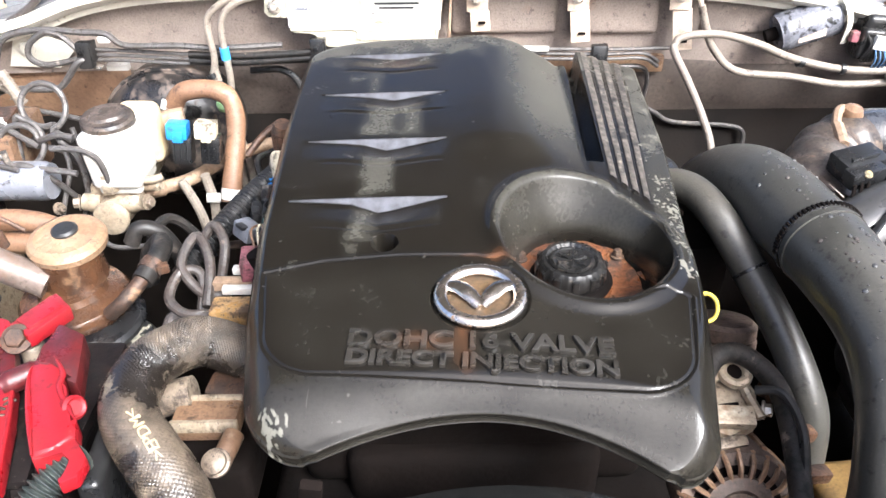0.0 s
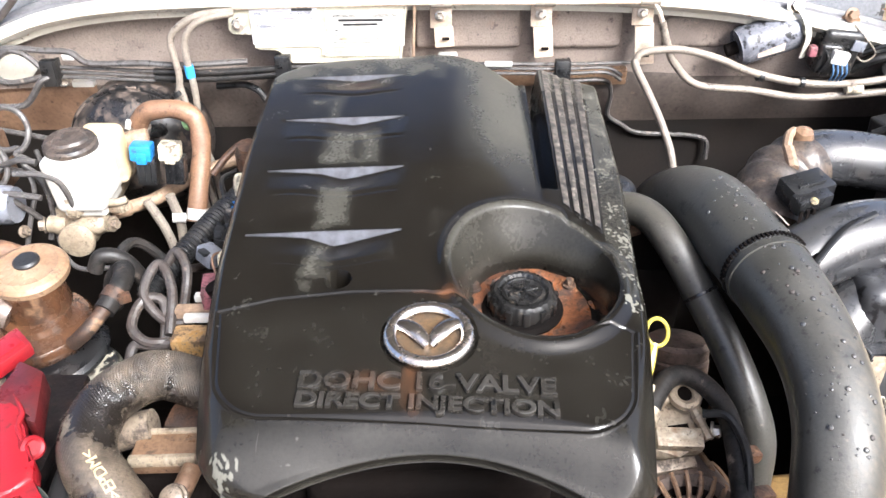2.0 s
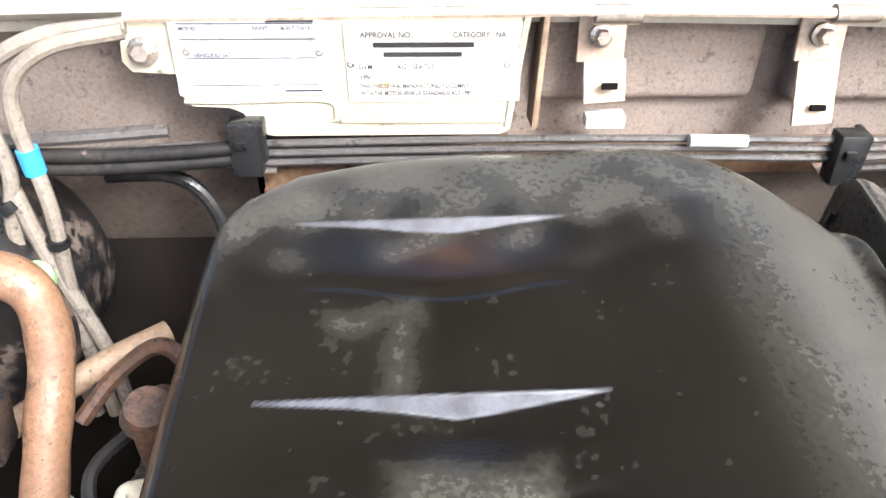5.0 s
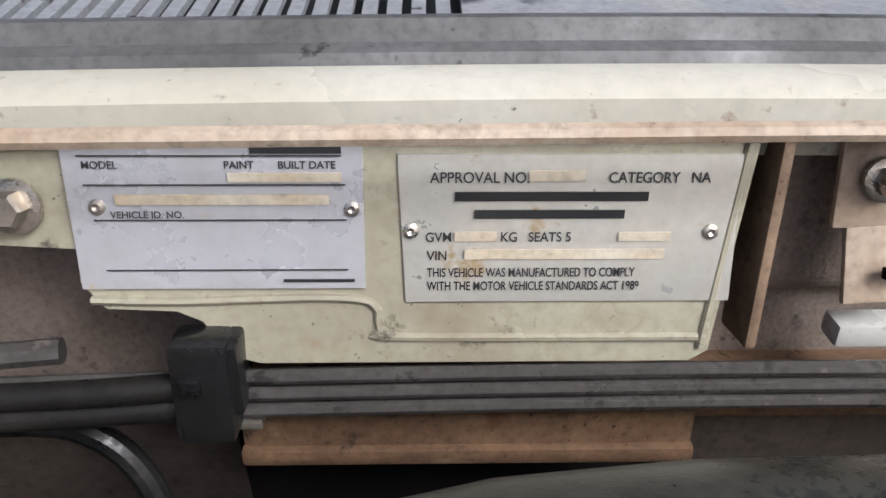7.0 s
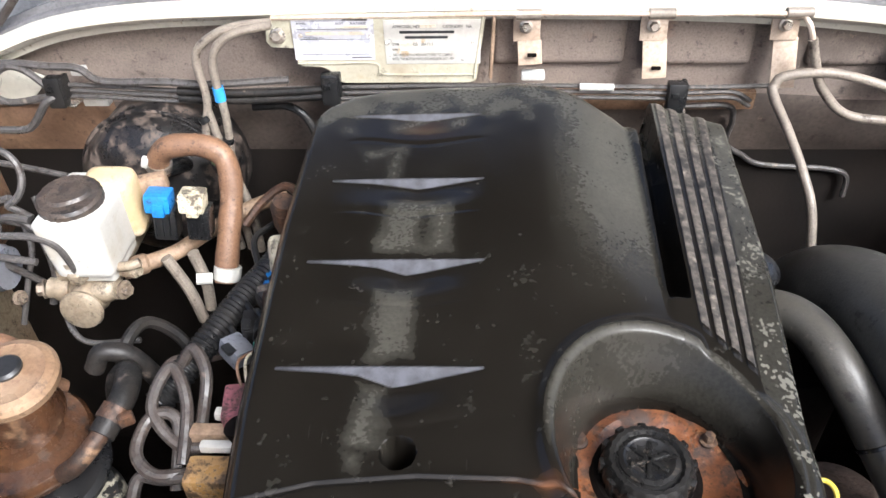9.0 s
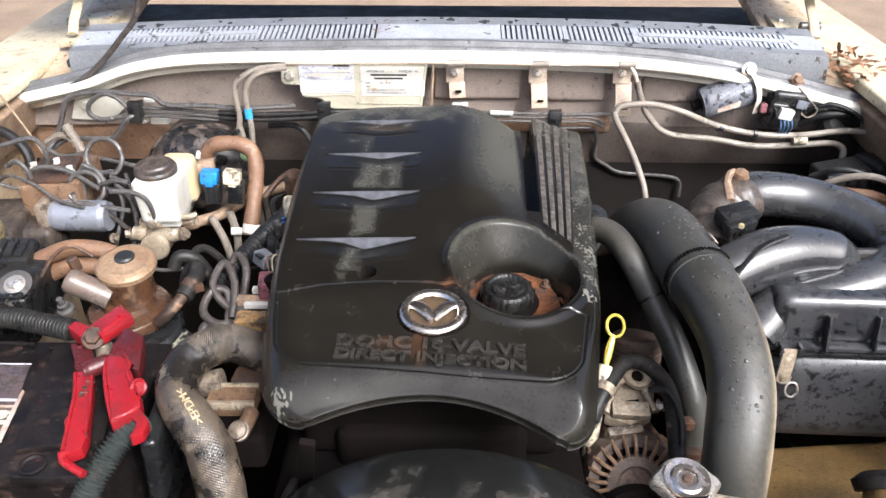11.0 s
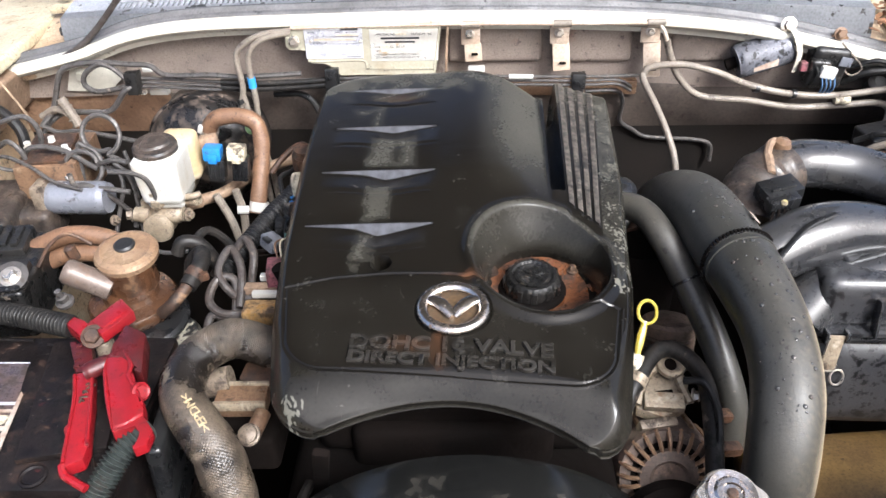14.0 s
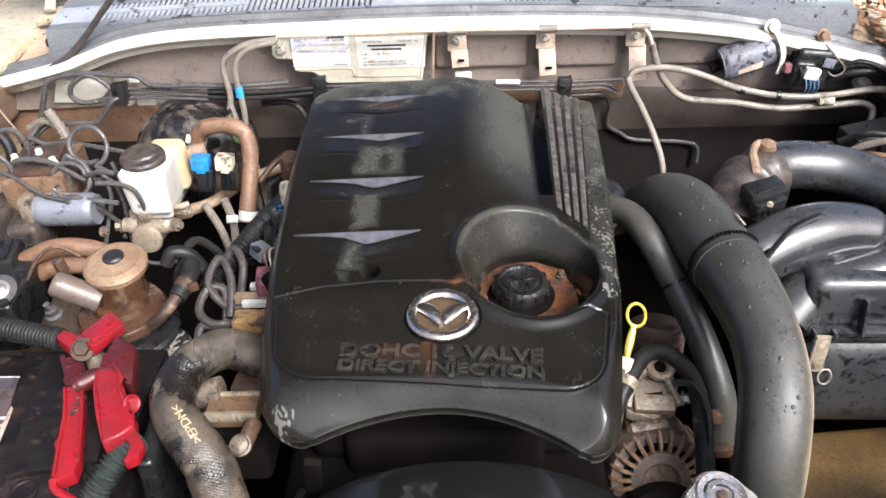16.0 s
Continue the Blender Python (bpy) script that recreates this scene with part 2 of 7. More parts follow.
    fuelpipe=material("dirty_fuel_pipe", (0.062, 0.051, 0.044), (0.032, 0.026, 0.023), 0.5, 0.0, scale=36, spots=[((0.17, 0.13, 0.10), 50, 0.18, 0.7, 0.12), ((0.014, 0.011, 0.009), 70, 0.24, 0.6, 0.08)]),
    castpale=material("pale_cast_alloy", (0.40, 0.34, 0.255), (0.24, 0.185, 0.125), 0.42, 0.25, scale=30, grain=220, bump=0.3, spots=[((0.20, 0.13, 0.08), 34, 0.3, 0.8, 0.12), ((0.52, 0.47, 0.38), 40, 0.22, 0.4, 0.15)], grime=0.35),
    can=material("spotted_silver_can", (0.22, 0.225, 0.255), (0.12, 0.12, 0.135), 0.25, 0.15, scale=24, spots=[((0.22, 0.17, 0.13), 20, 0.28, 0.7, 0.15), ((0.012, 0.012, 0.012), 75, 0.40, 0.3, 0.06)], grime=0.2),
    # pale spots are scuffs, widened to stand for gloss highlights too
    shroud=material("scuff_and_highlight_plastic", (0.006, 0.006, 0.006), (0.012, 0.012, 0.011), 0.16, scale=8, grain=300, bump=0.04, spots=[((0.15, 0.135, 0.11), 9, 0.46, 0.4, 0.3)], grime=0.12),
    strap=material("dusty_bracket_paint", (0.52, 0.43, 0.34), (0.38, 0.28, 0.20), 0.4, scale=20, grain=260, bump=0.08, spots=[((0.62, 0.57, 0.48), 24, 0.3, 0.4, 0.2)], grime=0.16),
    mudalloy=material("mud_washed_alloy", (0.25, 0.155, 0.092), (0.135, 0.078, 0.046), 0.4, 0.2, scale=30, grain=260, bump=0.3, spots=[((0.42, 0.32, 0.215), 26, 0.26, 0.4, 0.16), ((0.11, 0.052, 0.027), 44, 0.28, 0.7, 0.1)], grime=0.32),
    goldcap=material("mud_washed_golden_alloy", (0.34, 0.235, 0.145), (0.22, 0.130, 0.074), 0.34, 0.25, scale=24, grain=260, bump=0.12, spots=[((0.44, 0.34, 0.24), 20, 0.24, 0.4, 0.25), ((0.13, 0.062, 0.032), 40, 0.32, 0.7, 0.18)], grime=0.28),
    ribbed=material("dusty_ribbed_rubber", (0.105, 0.072, 0.055), (0.055, 0.040, 0.033), 0.55, scale=26, grain=300, bump=0.3, spots=[((0.20, 0.13, 0.095), 30, 0.26, 0.8, 0.15)], grime=0.4),
    zinc=material("zinc_plated_steel", (0.66, 0.62, 0.56), (0.50, 0.44, 0.37), 0.32, 0.85, scale=50, spots=[((0.32, 0.22, 0.13), 45, 0.22, 0.7, 0.1)], grime=0.22),
    alloy=material("dusty_cast_alloy", (0.27, 0.22, 0.165), (0.14, 0.105, 0.075), 0.5, 0.25, scale=26, grain=200, bump=0.4, spots=[((0.15, 0.095, 0.06), 30, 0.28, 0.8, 0.12), ((0.03, 0.025, 0.02), 60, 0.24, 0.6, 0.1)], grime=0.45),
    white=material("milky_white_plastic", (0.52, 0.52, 0.50), (0.43, 0.41, 0.36), 0.35, scale=14, bump=0.03, spots=[((0.36, 0.27, 0.17), 14, 0.2, 0.6, 0.25), ((0.30, 0.24, 0.17), 70, 0.16, 0.6, 0.1)], grime=0.14, fleck=0.3),
    amber=material("yellowed_plastic", (0.34, 0.21, 0.085), (0.20, 0.11, 0.045), 0.35, scale=18, bump=0.03, spots=[((0.12, 0.06, 0.03), 30, 0.24, 0.6, 0.2)], fleck=0.25),
    blue=material("blue_plastic", (0.03, 0.22, 0.62), (0.02, 0.15, 0.42), 0.35, scale=40, grime=0.15),
    wireblue=material("faded_blue_wire", (0.10, 0.20, 0.36), (0.06, 0.12, 0.22), 0.5, scale=60, grime=0.1),
    tape=material("blue_tape", (0.05, 0.30, 0.72), (0.04, 0.22, 0.5), 0.4, scale=60, grime=0.1, fleck=0.25),
    green=material("green_tag", (0.12, 0.55, 0.10), (0.5, 0.6, 0.35), 0.4, scale=70, grime=0.1),
    teal=material("green_connector", (0.02, 0.16, 0.11), (0.02, 0.09, 0.07), 0.4, scale=40),
    pink=material("maroon_connector", (0.30, 0.10, 0.12), (0.20, 0.07, 0.08), 0.5, scale=40),
    ivory=material("ivory_connector", (0.66, 0.60, 0.45), (0.45, 0.38, 0.26), 0.5, scale=50, spots=[((0.1, 0.08, 0.06), 70, 0.2, 0.6, 0.1)], fleck=0.25),
    red=material("red_clamp_plastic", (0.245, 0.007, 0.012), (0.165, 0.006, 0.009), 0.36, scale=30, grain=500, bump=0.1, spots=[((0.09, 0.013, 0.013), 18, 0.32, 0.6, 0.3), ((0.075, 0.010, 0.010), 110, 0.24, 0.7, 0.1)], grime=0.2, spec=0.5, fleck=0.5),
    redmetal=material("dull_red_jaw", (0.095, 0.009, 0.010), (0.040, 0.008, 0.008), 0.4, 0.1, scale=40, spots=[((0.20, 0.010, 0.013), 40, 0.2, 0.5, 0.15)], grime=0.3),
    cablegreen=material("ribbed_green_conduit", (0.050, 0.060, 0.055), (0.028, 0.034, 0.031), 0.42, scale=40, spec=0.35, spots=[((0.012, 0.013, 0.012), 60, 0.26, 0.5, 0.1)], grime=0.35),
    conduit=material("ribbed_dark_conduit", (0.008, 0.008, 0.0085), (0.017, 0.0155, 0.014), 0.40, scale=40, spec=0.3, spots=[((0.075, 0.062, 0.052), 60, 0.16, 0.7, 0.1)], grime=0.4),
    battery=material("dusty_battery_case", (0.004, 0.0034, 0.0034), (0.009, 0.006, 0.0055), 0.5, scale=40, grain=240, bump=0.25, spots=[((0.030, 0.017, 0.012), 60, 0.36, 0.7, 0.14), ((0.07, 0.016, 0.015), 50, 0.12, 0.5, 0.10), ((0.11, 0.09, 0.074), 150, 0.12, 0.7, 0.06)], spec=0.25, grime=0.4),
    sticker=material("torn_white_sticker", (0.50, 0.46, 0.40), (0.26, 0.18, 0.13), 0.6, scale=30, grime=0.15),
    sticker_dark=material("dark_battery_label", (0.05, 0.05, 0.065), (0.10, 0.06, 0.045), 0.35, scale=30),
    yellow=material("yellow_plastic", (0.58, 0.46, 0.07), (0.44, 0.34, 0.05), 0.35, scale=50, grime=0.1),
    yellow_dull=material("dirty_yellow_cap", (0.40, 0.33, 0.13), (0.25, 0.19, 0.08), 0.45, scale=30, spots=[((0.10, 0.07, 0.04), 40, 0.24, 0.7, 0.15)]),
    plate=material("lilac_grey_plate", (0.50, 0.50, 0.54), (0.44, 0.43, 0.44), 0.35, 0.3, scale=40, grain=300, bump=0.04, spots=[((0.48, 0.38, 0.2), 55, 0.16, 0.6, 0.08)], grime=0, fleck=0.25),
    plate2=material("brushed_aluminium_plate", (0.56, 0.55, 0.50), (0.46, 0.43, 0.38), 0.4, 0.45, scale=50, grain=300, bump=0.04, spots=[((0.40, 0.30, 0.18), 60, 0.22, 0.6, 0.08)], grime=0, fleck=0.25),
    panelpaint=material("olive_cream_paint", (0.40, 0.375, 0.285), (0.29, 0.262, 0.195), 0.30, scale=14, grain=260, bump=0.06, spots=[((0.19, 0.145, 0.095), 16, 0.30, 0.6, 0.25), ((0.25, 0.185, 0.105), 44, 0.24, 0.7, 0.2), ((0.48, 0.45, 0.38), 24, 0.2, 0.35, 0.25)], grime=0.26, fleck=0.5),
    ink=material("black_print", (0.02, 0.02, 0.022), (0.03, 0.03, 0.03), 0.6, bump=0, grime=0),
    inkpale=material("stamped_pale_mark", (0.72, 0.68, 0.58), (0.6, 0.5, 0.36), 0.5, bump=0, grime=0),
    inkgold=material("faded_hose_print", (0.42, 0.34, 0.19), (0.28, 0.22, 0.13), 0.7, bump=0, grime=0.2),
    cowl=material("chalky_grey_plastic", (0.33, 0.34, 0.365), (0.25, 0.255, 0.27), 0.6, scale=9, grain=260, bump=0.1, spots=[((0.05, 0.045, 0.04), 34, 0.2, 0.6, 0.03), ((0.40, 0.36, 0.3), 8, 0.25, 0.8, 0.25)], grime=0),
    seal=material("weathered_seal_rubber", (0.15, 0.145, 0.15), (0.08, 0.078, 0.078), 0.6, scale=16, grain=300, spots=[((0.02, 0.02, 0.02), 60, 0.18, 0.6, 0.05)], grime=0.1),
    slot=material("slot_shade_and_tar_black", (0.02, 0.02, 0.02), (0.03, 0.03, 0.03), 0.8, bump=0, grime=0),
    glass=material("dark_windscreen", (0.015, 0.018, 0.022), (0.02, 0.022, 0.026), 0.08, scale=6, bump=0, coat=0.5, grime=0),
    leaf=material("dry_leaf", (0.28, 0.14, 0.06), (0.17, 0.08, 0.04), 0.8, scale=40, grime=0),
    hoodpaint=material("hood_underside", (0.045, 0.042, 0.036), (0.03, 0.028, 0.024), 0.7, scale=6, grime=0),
    ground=material("red_earth_ground", (0.24, 0.17, 0.11), (0.17, 0.12, 0.08), 0.95, scale=2, grain=60, bump=0.5, grime=0),
    lamp=material("muddy_ochre_lamp_back", (0.24, 0.150, 0.052), (0.110, 0.066, 0.027), 0.45, scale=10, spots=[((0.05, 0.033, 0.018), 12, 0.34, 0.6, 0.25), ((0.36, 0.25, 0.11), 9, 0.24, 0.5, 0.3)], grime=0.25),
)


# ---- mesh helpers ----
def spline(pts, n):
    """Points evenly along a Catmull-Rom curve."""
    p = [Vector(q) for q in pts]
    p = [p[0] * 2 - p[1]] + p + [p[-1] * 2 - p[-2]]
    fine = []
    for i in range(1, len(p) - 2):
        for k in range(16):
            s = k / 16
            fine.append(0.5 * (2 * p[i] + (p[i + 1] - p[i - 1]) * s + (2 * p[i - 1] - 5 * p[i] + 4 * p[i + 1] - p[i + 2]) * s * s
                               + (3 * p[i] - p[i - 1] - 3 * p[i + 1] + p[i + 2]) * s ** 3))
    fine.append(p[-2])
    run = [0.0]
    for a, b in zip(fine, fine[1:]):
        run.append(run[-1] + (b - a).length)
    out, j = [], 0
    for k in range(n):
        d = run[-1] * k / (n - 1)
        while j < len(run) - 2 and run[j + 1] < d:
            j += 1
        w = (d - run[j]) / max(run[j + 1] - run[j], 1e-9)
        out.append(fine[j].lerp(fine[j + 1], min(max(w, 0), 1)))
    return out


def tube(pts, r, n=24, seg=10, bm=None, caps=True, flat=1.0):
    """A round bar along a smooth line; r is a radius or a function of 0..1. flat squeezes it."""
    bm = bm or bmesh.new()
    line = spline(pts, n) if len(pts) > 2 else [Vector(pts[0]).lerp(Vector(pts[1]), k / (n - 1)) for k in range(n)]
    up, rings = Vector((0, 0, 1)), []
    for k, q in enumerate(line):
        way = (line[min(k + 1, n - 1)] - line[max(k - 1, 0)]).normalized()
        if k == 0 and abs(way.dot(up)) > 0.95:
            up = Vector((0, 1, 0))
        side = way.cross(up)
        side = side.normalized() if side.length > 1e-4 else way.orthogonal().normalized()
        up = side.cross(way).normalized()
        rad = r(k / (n - 1)) if callable(r) else r
        rings.append([bm.verts.new(q + rad * (side * math.cos(a) + up * math.sin(a) * flat)) for a in (2 * math.pi * i / seg for i in range(seg))])
    for a, b in zip(rings, rings[1:]):
        for i in range(seg):
            bm.faces.new((a[i], a[(i + 1) % seg], b[(i + 1) % seg], b[i]))
    if caps:
        bm.faces.new(rings[0][::-1])
        bm.faces.new(rings[-1])
    return bm


def lathe(profile, at, axis=(0, 0, 1), seg=32, bm=None, wobble=None):
    """Turns rows of (radius, height) round an axis through a point."""
    bm = bm or bmesh.new()
    turn = Vector((0, 0, 1)).rotation_difference(Vector(axis).normalized()).to_matrix()
    rings = []
    for r, h in profile:
        rings.append([bm.verts.new(Vector(at) + turn @ Vector((math.cos(a) * r * (wobble(a) if wobble else 1), math.sin(a) * r * (wobble(a) if wobble else 1), h)))
                      for a in (2 * math.pi * i / seg for i in range(seg))])
    for a, b in zip(rings, rings[1:]):
        for i in range(seg):
            bm.faces.new((a[i], a[(i + 1) % seg], b[(i + 1) % seg], b[i]))
    bm.faces.new(rings[0][::-1])
    bm.faces.new(rings[-1])
    return bm


def block(at, size, bevel=0.003, turn=(0, 0, 0), bm=None, taper=1.0):
    """A box with rounded edges, its centre at a point; taper narrows its top."""
    one = bmesh.new()
    bmesh.ops.create_cube(one, size=1.0)
    for v in one.verts:
        k = taper if v.co.z > 0 else 1.0
        v.co = Vector((v.co.x * size[0] * k, v.co.y * size[1] * k, v.co.z * size[2]))
    if bevel:
        bmesh.ops.bevel(one, geom=one.edges[:] + one.verts[:], offset=bevel, segments=2 if bevel < 0.006 else 5, affect="EDGES", profile=0.6)
    one.transform(pose(*at, *turn))
    if bm is None:
        return one
    me = bpy.data.meshes.new("tmp")
    one.to_mesh(me)
    bm.from_mesh(me)
    bpy.data.meshes.remove(me)
    one.free()
    return bm


def bolt(at, r=0.007, axis=(0, 0, 1), bm=None):
    """A flanged hexagon bolt head."""
    bm = lathe([(r * 1.5, 0), (r * 1.5, 0.002), (r * 1.15, 0.0025)], at, axis, 16, bm)
    up = Vector(axis).normalized() * 0.0025
    return lathe([(r, 0), (r, 0.005), (r * 0.85, 0.006)], Vector(at) + up, axis, 6, bm)


def sheet(outline, z_of, depth, bm=None):
    """A thin plate from a flat outline of (a, b), laid out by z_of(a, b) -> point, with a thickness vector."""
    bm = bm or bmesh.new()
    top = [bm.verts.new(z_of(a, b)) for a, b in outline]
    low = [bm.verts.new(v.co + Vector(depth)) for v in top]
    bm.faces.new(top)
    bm.faces.new(low[::-1])
    k = len(top)
    for i in range(k):
        bm.faces.new((top[i], low[i], low[(i + 1) % k], top[(i + 1) % k]))
    return bm


def slab(outline, z_of, thick, bevel=0.002, bm=None):
    """A plate with rounded edges from an outline of (x, y), its top at z_of(x, y)."""
    one = bmesh.new()
    top = [one.verts.new((a, b, z_of(a, b) if callable(z_of) else z_of)) for a, b in outline]
    low = [one.verts.new(v.co - Vector((0, 0, thick))) for v in top]
    k = len(top)
    one.faces.new(top)
    one.faces.new(low[::-1])
    for i in range(k):
        one.faces.new((top[i], low[i], low[(i + 1) % k], top[(i + 1) % k]))
    bmesh.ops.bevel(one, geom=one.edges[:], offset=bevel, segments=2, affect="EDGES", profile=0.6)
    if bm is None:
        return one
    me = bpy.data.meshes.new("tmp")
    one.to_mesh(me)
    bm.from_mesh(me)
    bpy.data.meshes.remove(me)
    one.free()
    return bm


def part(name, bm, material_, parent=None, label="", sharp=35):
    me = bpy.data.meshes.new(name)
    bmesh.ops.recalc_face_normals(bm, faces=bm.faces[:])
    bm.to_mesh(me)
    bm.free()
    return mesh_part(name, me, material_, parent, label, sharp)


def mesh_part(name, me, material_, parent=None, label="", sharp=35):
    me.shade_smooth()
    me.set_sharp_from_angle(angle=radians(sharp))
    me.materials.append(material_)
    ob = new(name, me)
    if parent is not None:
        ob.parent = parent
        ob.matrix_parent_inverse = Matrix.Translation(parent["foot"]).inverted() if "foot" in parent else Matrix()
    if label:
        ob["label"] = label
    return ob


def thing(name, at, label, category, group="", kind=""):
    """An empty at a thing's base, under which its parts go."""
    ob = new(name)
    ob.location = at
    ob.empty_display_size = 0.02
    ob["foot"] = [float(v) for v in at]
    return tagged(ob, label, category, group, kind)


def solo(name, bm, material_, label, category, group="", kind=""):
    return tagged(part(name, bm, material_), label, category, group, kind)


def writing(name, text, size, m, material_, parent, depth=0.0, label="", wide=1.0, weight=0.0):
    """Raised letters in the built-in font, their lower left at the pose m."""
    cu = bpy.data.curves.new(name, "FONT")
    cu.body, cu.size, cu.extrude, cu.offset = text, size, depth, weight
    if depth > 0.001:
        cu.bevel_depth, cu.bevel_resolution = 0.0006, 1
    tmp = bpy.data.objects.new("tmp", cu)
    scene.collection.objects.link(tmp)
    bpy.context.view_layer.update()
    me = bpy.data.meshes.new_from_object(tmp.evaluated_get(bpy.context.evaluated_depsgraph_get()))
    bpy.data.objects.remove(tmp)
    me.transform(m @ Matrix.Diagonal((wide, 1, 1, 1)))
    return mesh_part(name, me, material_, parent, label)


def ease(x, lo, hi):
    k = np.clip((x - lo) / (hi - lo), 0, 1)
    return k * k * (3 - 2 * k)


# ---- the setting: ground, firewall, cowl, wings, hood ----
def setting(name, bm, material_, label, category):
    return tagged(part(name, bm, material_), label, category, kind="structure")


setting("ground", block((0, 0, -0.05), (60, 60, 0.1), 0), M["ground"], "dry reddish earth ground under the parked pickup", "ground")
setting("wall_north", block((0, 0.655, 0.66), (1.5, 0.03, 0.72), 0.004), M["darkwall"], "dusty steel firewall at the back of the engine bay, coloured near black for its shade", "firewall")
setting("wall_east", block((0.745, 0.05, 0.72), (0.03, 1.3, 0.74), 0.01), M["firewall"], "dark dusty inner wing panel beside the air box", "inner wing")
setting("wall_west", block((-0.745, 0.05, 0.72), (0.03, 1.3, 0.74), 0.01), M["dirty_cream"], "dusty cream inner wing panel beside the brake unit", "inner wing")
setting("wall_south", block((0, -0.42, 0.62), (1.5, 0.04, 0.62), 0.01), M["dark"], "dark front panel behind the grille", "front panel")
setting("floor", block((0, 0.1, 0.33), (1.5, 1.1, 0.02), 0.003), M["dark"], "oily undertray below the engine, blackened for the shade there", "undertray")
for side in (-1, 1):
    bm = block((side * 0.765, 0.36, 1.095), (0.165, 1.70, 0.02), 0.008, (0, side * 6, 0))
    block((side * 0.845, 0.36, 0.83), (0.025, 1.70, 0.52), 0.010, bm=bm)
    setting("trim_wing_" + ("east" if side > 0 else "west"), bm, M["wing"], "dusty pale cream front wing top of the pickup", "wing")
    bm = block((side * 0.700, 0.10, 1.050), (0.022, 1.16, 0.075), 0.006, (0, side * -16, 0))
    setting("trim_inner_wing_" + ("east" if side > 0 else "west"), bm, M["tan"], "rusty tan inner flange below the wing top", "inner wing")
    bm = slab([(side * 0.590, 0.640), (side * 0.640, 0.600), (side * 0.690, 0.590), (side * 0.700, 1.02), (side * 0.590, 0.98)], lambda a, b: 1.090 + 0.20 * (b - 0.6) - 0.10 * (abs(a) - 0.6), 0.02, 0.004)
    setting("trim_corner_" + ("east" if side > 0 else "west"), bm, M["dirty_cream"], "dusty cream body panel closing the cowl corner", "cowl corner")

# hood, propped open overhead out of view, its underside near black
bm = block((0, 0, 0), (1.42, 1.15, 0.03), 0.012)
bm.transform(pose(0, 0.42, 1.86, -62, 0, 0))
setting("ceiling", bm, M["hoodpaint"], "raised hood overhead, out of view, its underside coloured near black", "hood")

# windscreen
bm = block((0, 1.16, 1.46), (1.45, 0.92, 0.012), 0.004, (33, 0, 0))
setting("window_1", bm, M["glass"], "dark raked windscreen behind the cowl", "windscreen")


def along(xs, zs, ys, prof, n=60):
    """Sweeps a profile of (back, up) along the car's width."""
    bm = bmesh.new()
    rows = []
    for q in spline(list(zip(xs, ys, zs)), n):
        rows.append([bm.verts.new(q + Vector((0, b, u))) for b, u in prof])
    for a, b in zip(rows, rows[1:]):
        for i in range(len(prof) - 1):
            bm.faces.new((a[i], a[i + 1], b[i + 1], b[i]))
    return bm


CX = (-0.74, -0.66, -0.575, -0.50, -0.40, -0.23, 0.02, 0.275, 0.45, 0.585, 0.70, 0.74)
CZ = (1.070, 1.085, 1.104, 1.128, 1.142, 1.147, 1.149, 1.142, 1.124, 1.096, 1.068, 1.060)
CY = (0.575, 0.58, 0.585, 0.59, 0.592, 0.594, 0.595, 0.594, 0.59, 0.582, 0.575, 0.572)
bm = along(CX, CZ, CY, [(0.014, -0.012), (0.002, -0.008), (-0.004, -0.002), (-0.004, 0.005), (0.002, 0.009), (0.014, 0.010), (0.016, -0.02)])
setting("trim_cowl", bm, M["cream"], "cream painted cowl flange along the top of the firewall", "cowl")
bm = along(CX, CZ, CY, [(0.016, -0.004), (0.013, 0.006), (0.017, 0.013), (0.022, 0.015), (0.025, 0.012), (0.027, 0.015), (0.031, 0.020), (0.037, 0.020), (0.040, 0.015), (0.044, 0.017), (0.050, 0.014), (0.056, 0.004)])
setting("trim_seal", bm, M["seal"], "weathered grey rubber hood seal along the cowl", "seal")

# insulated upper firewall with pressed pads
bm = along(CX, CZ, CY, [(0.016, -0.006), (0.034, -0.012), (0.036, -0.050), (0.036, -0.100), (0.062, -0.100), (0.058, -0.006), (0.016, -0.004)])
for v in bm.verts:
    if v.co.z < float(np.interp(v.co.x, CX, CZ)) - 0.08:
        v.co.z = 1.022
setting("trim_felt", bm, M["felt"], "brown dusty felt insulation on the upper firewall", "insulation")
for x0, x1, z0, z1 in ((-0.012, 0.135, 1.070, 1.134), (0.155, 0.275, 1.068, 1.130), (0.335, 0.47, 1.066, 1.112)):
    bm = block(((x0 + x1) / 2, 0.632, (z0 + z1) / 2), (x1 - x0, 0.022, z1 - z0), 0.009)
    setting("trim_pad", bm, M["felt"], "dusty taupe pressed insulation pad on the firewall", "insulation pad")
bm = block((-0.106, 0.618, 1.029), (0.165, 0.045, 0.026), 0.004)
block((-0.106, 0.595, 1.0190), (0.165, 0.006, 0.007), 0.002, bm=bm)
block((0.135, 0.635, 1.026), (0.31, 0.035, 0.024), 0.004, bm=bm)
setting("trim_ledge", bm, M["mudalloy"], "rusty tan dusty steel ledge across the firewall below the pipes", "ledge")

# lighter strip for the lit top of the wall, above its shade-black part
for x0, x1, mat_ in ((-0.74, -0.47, "brownwall"), (-0.47, -0.20, "firewall"), (-0.02, 0.74, "firewall")):
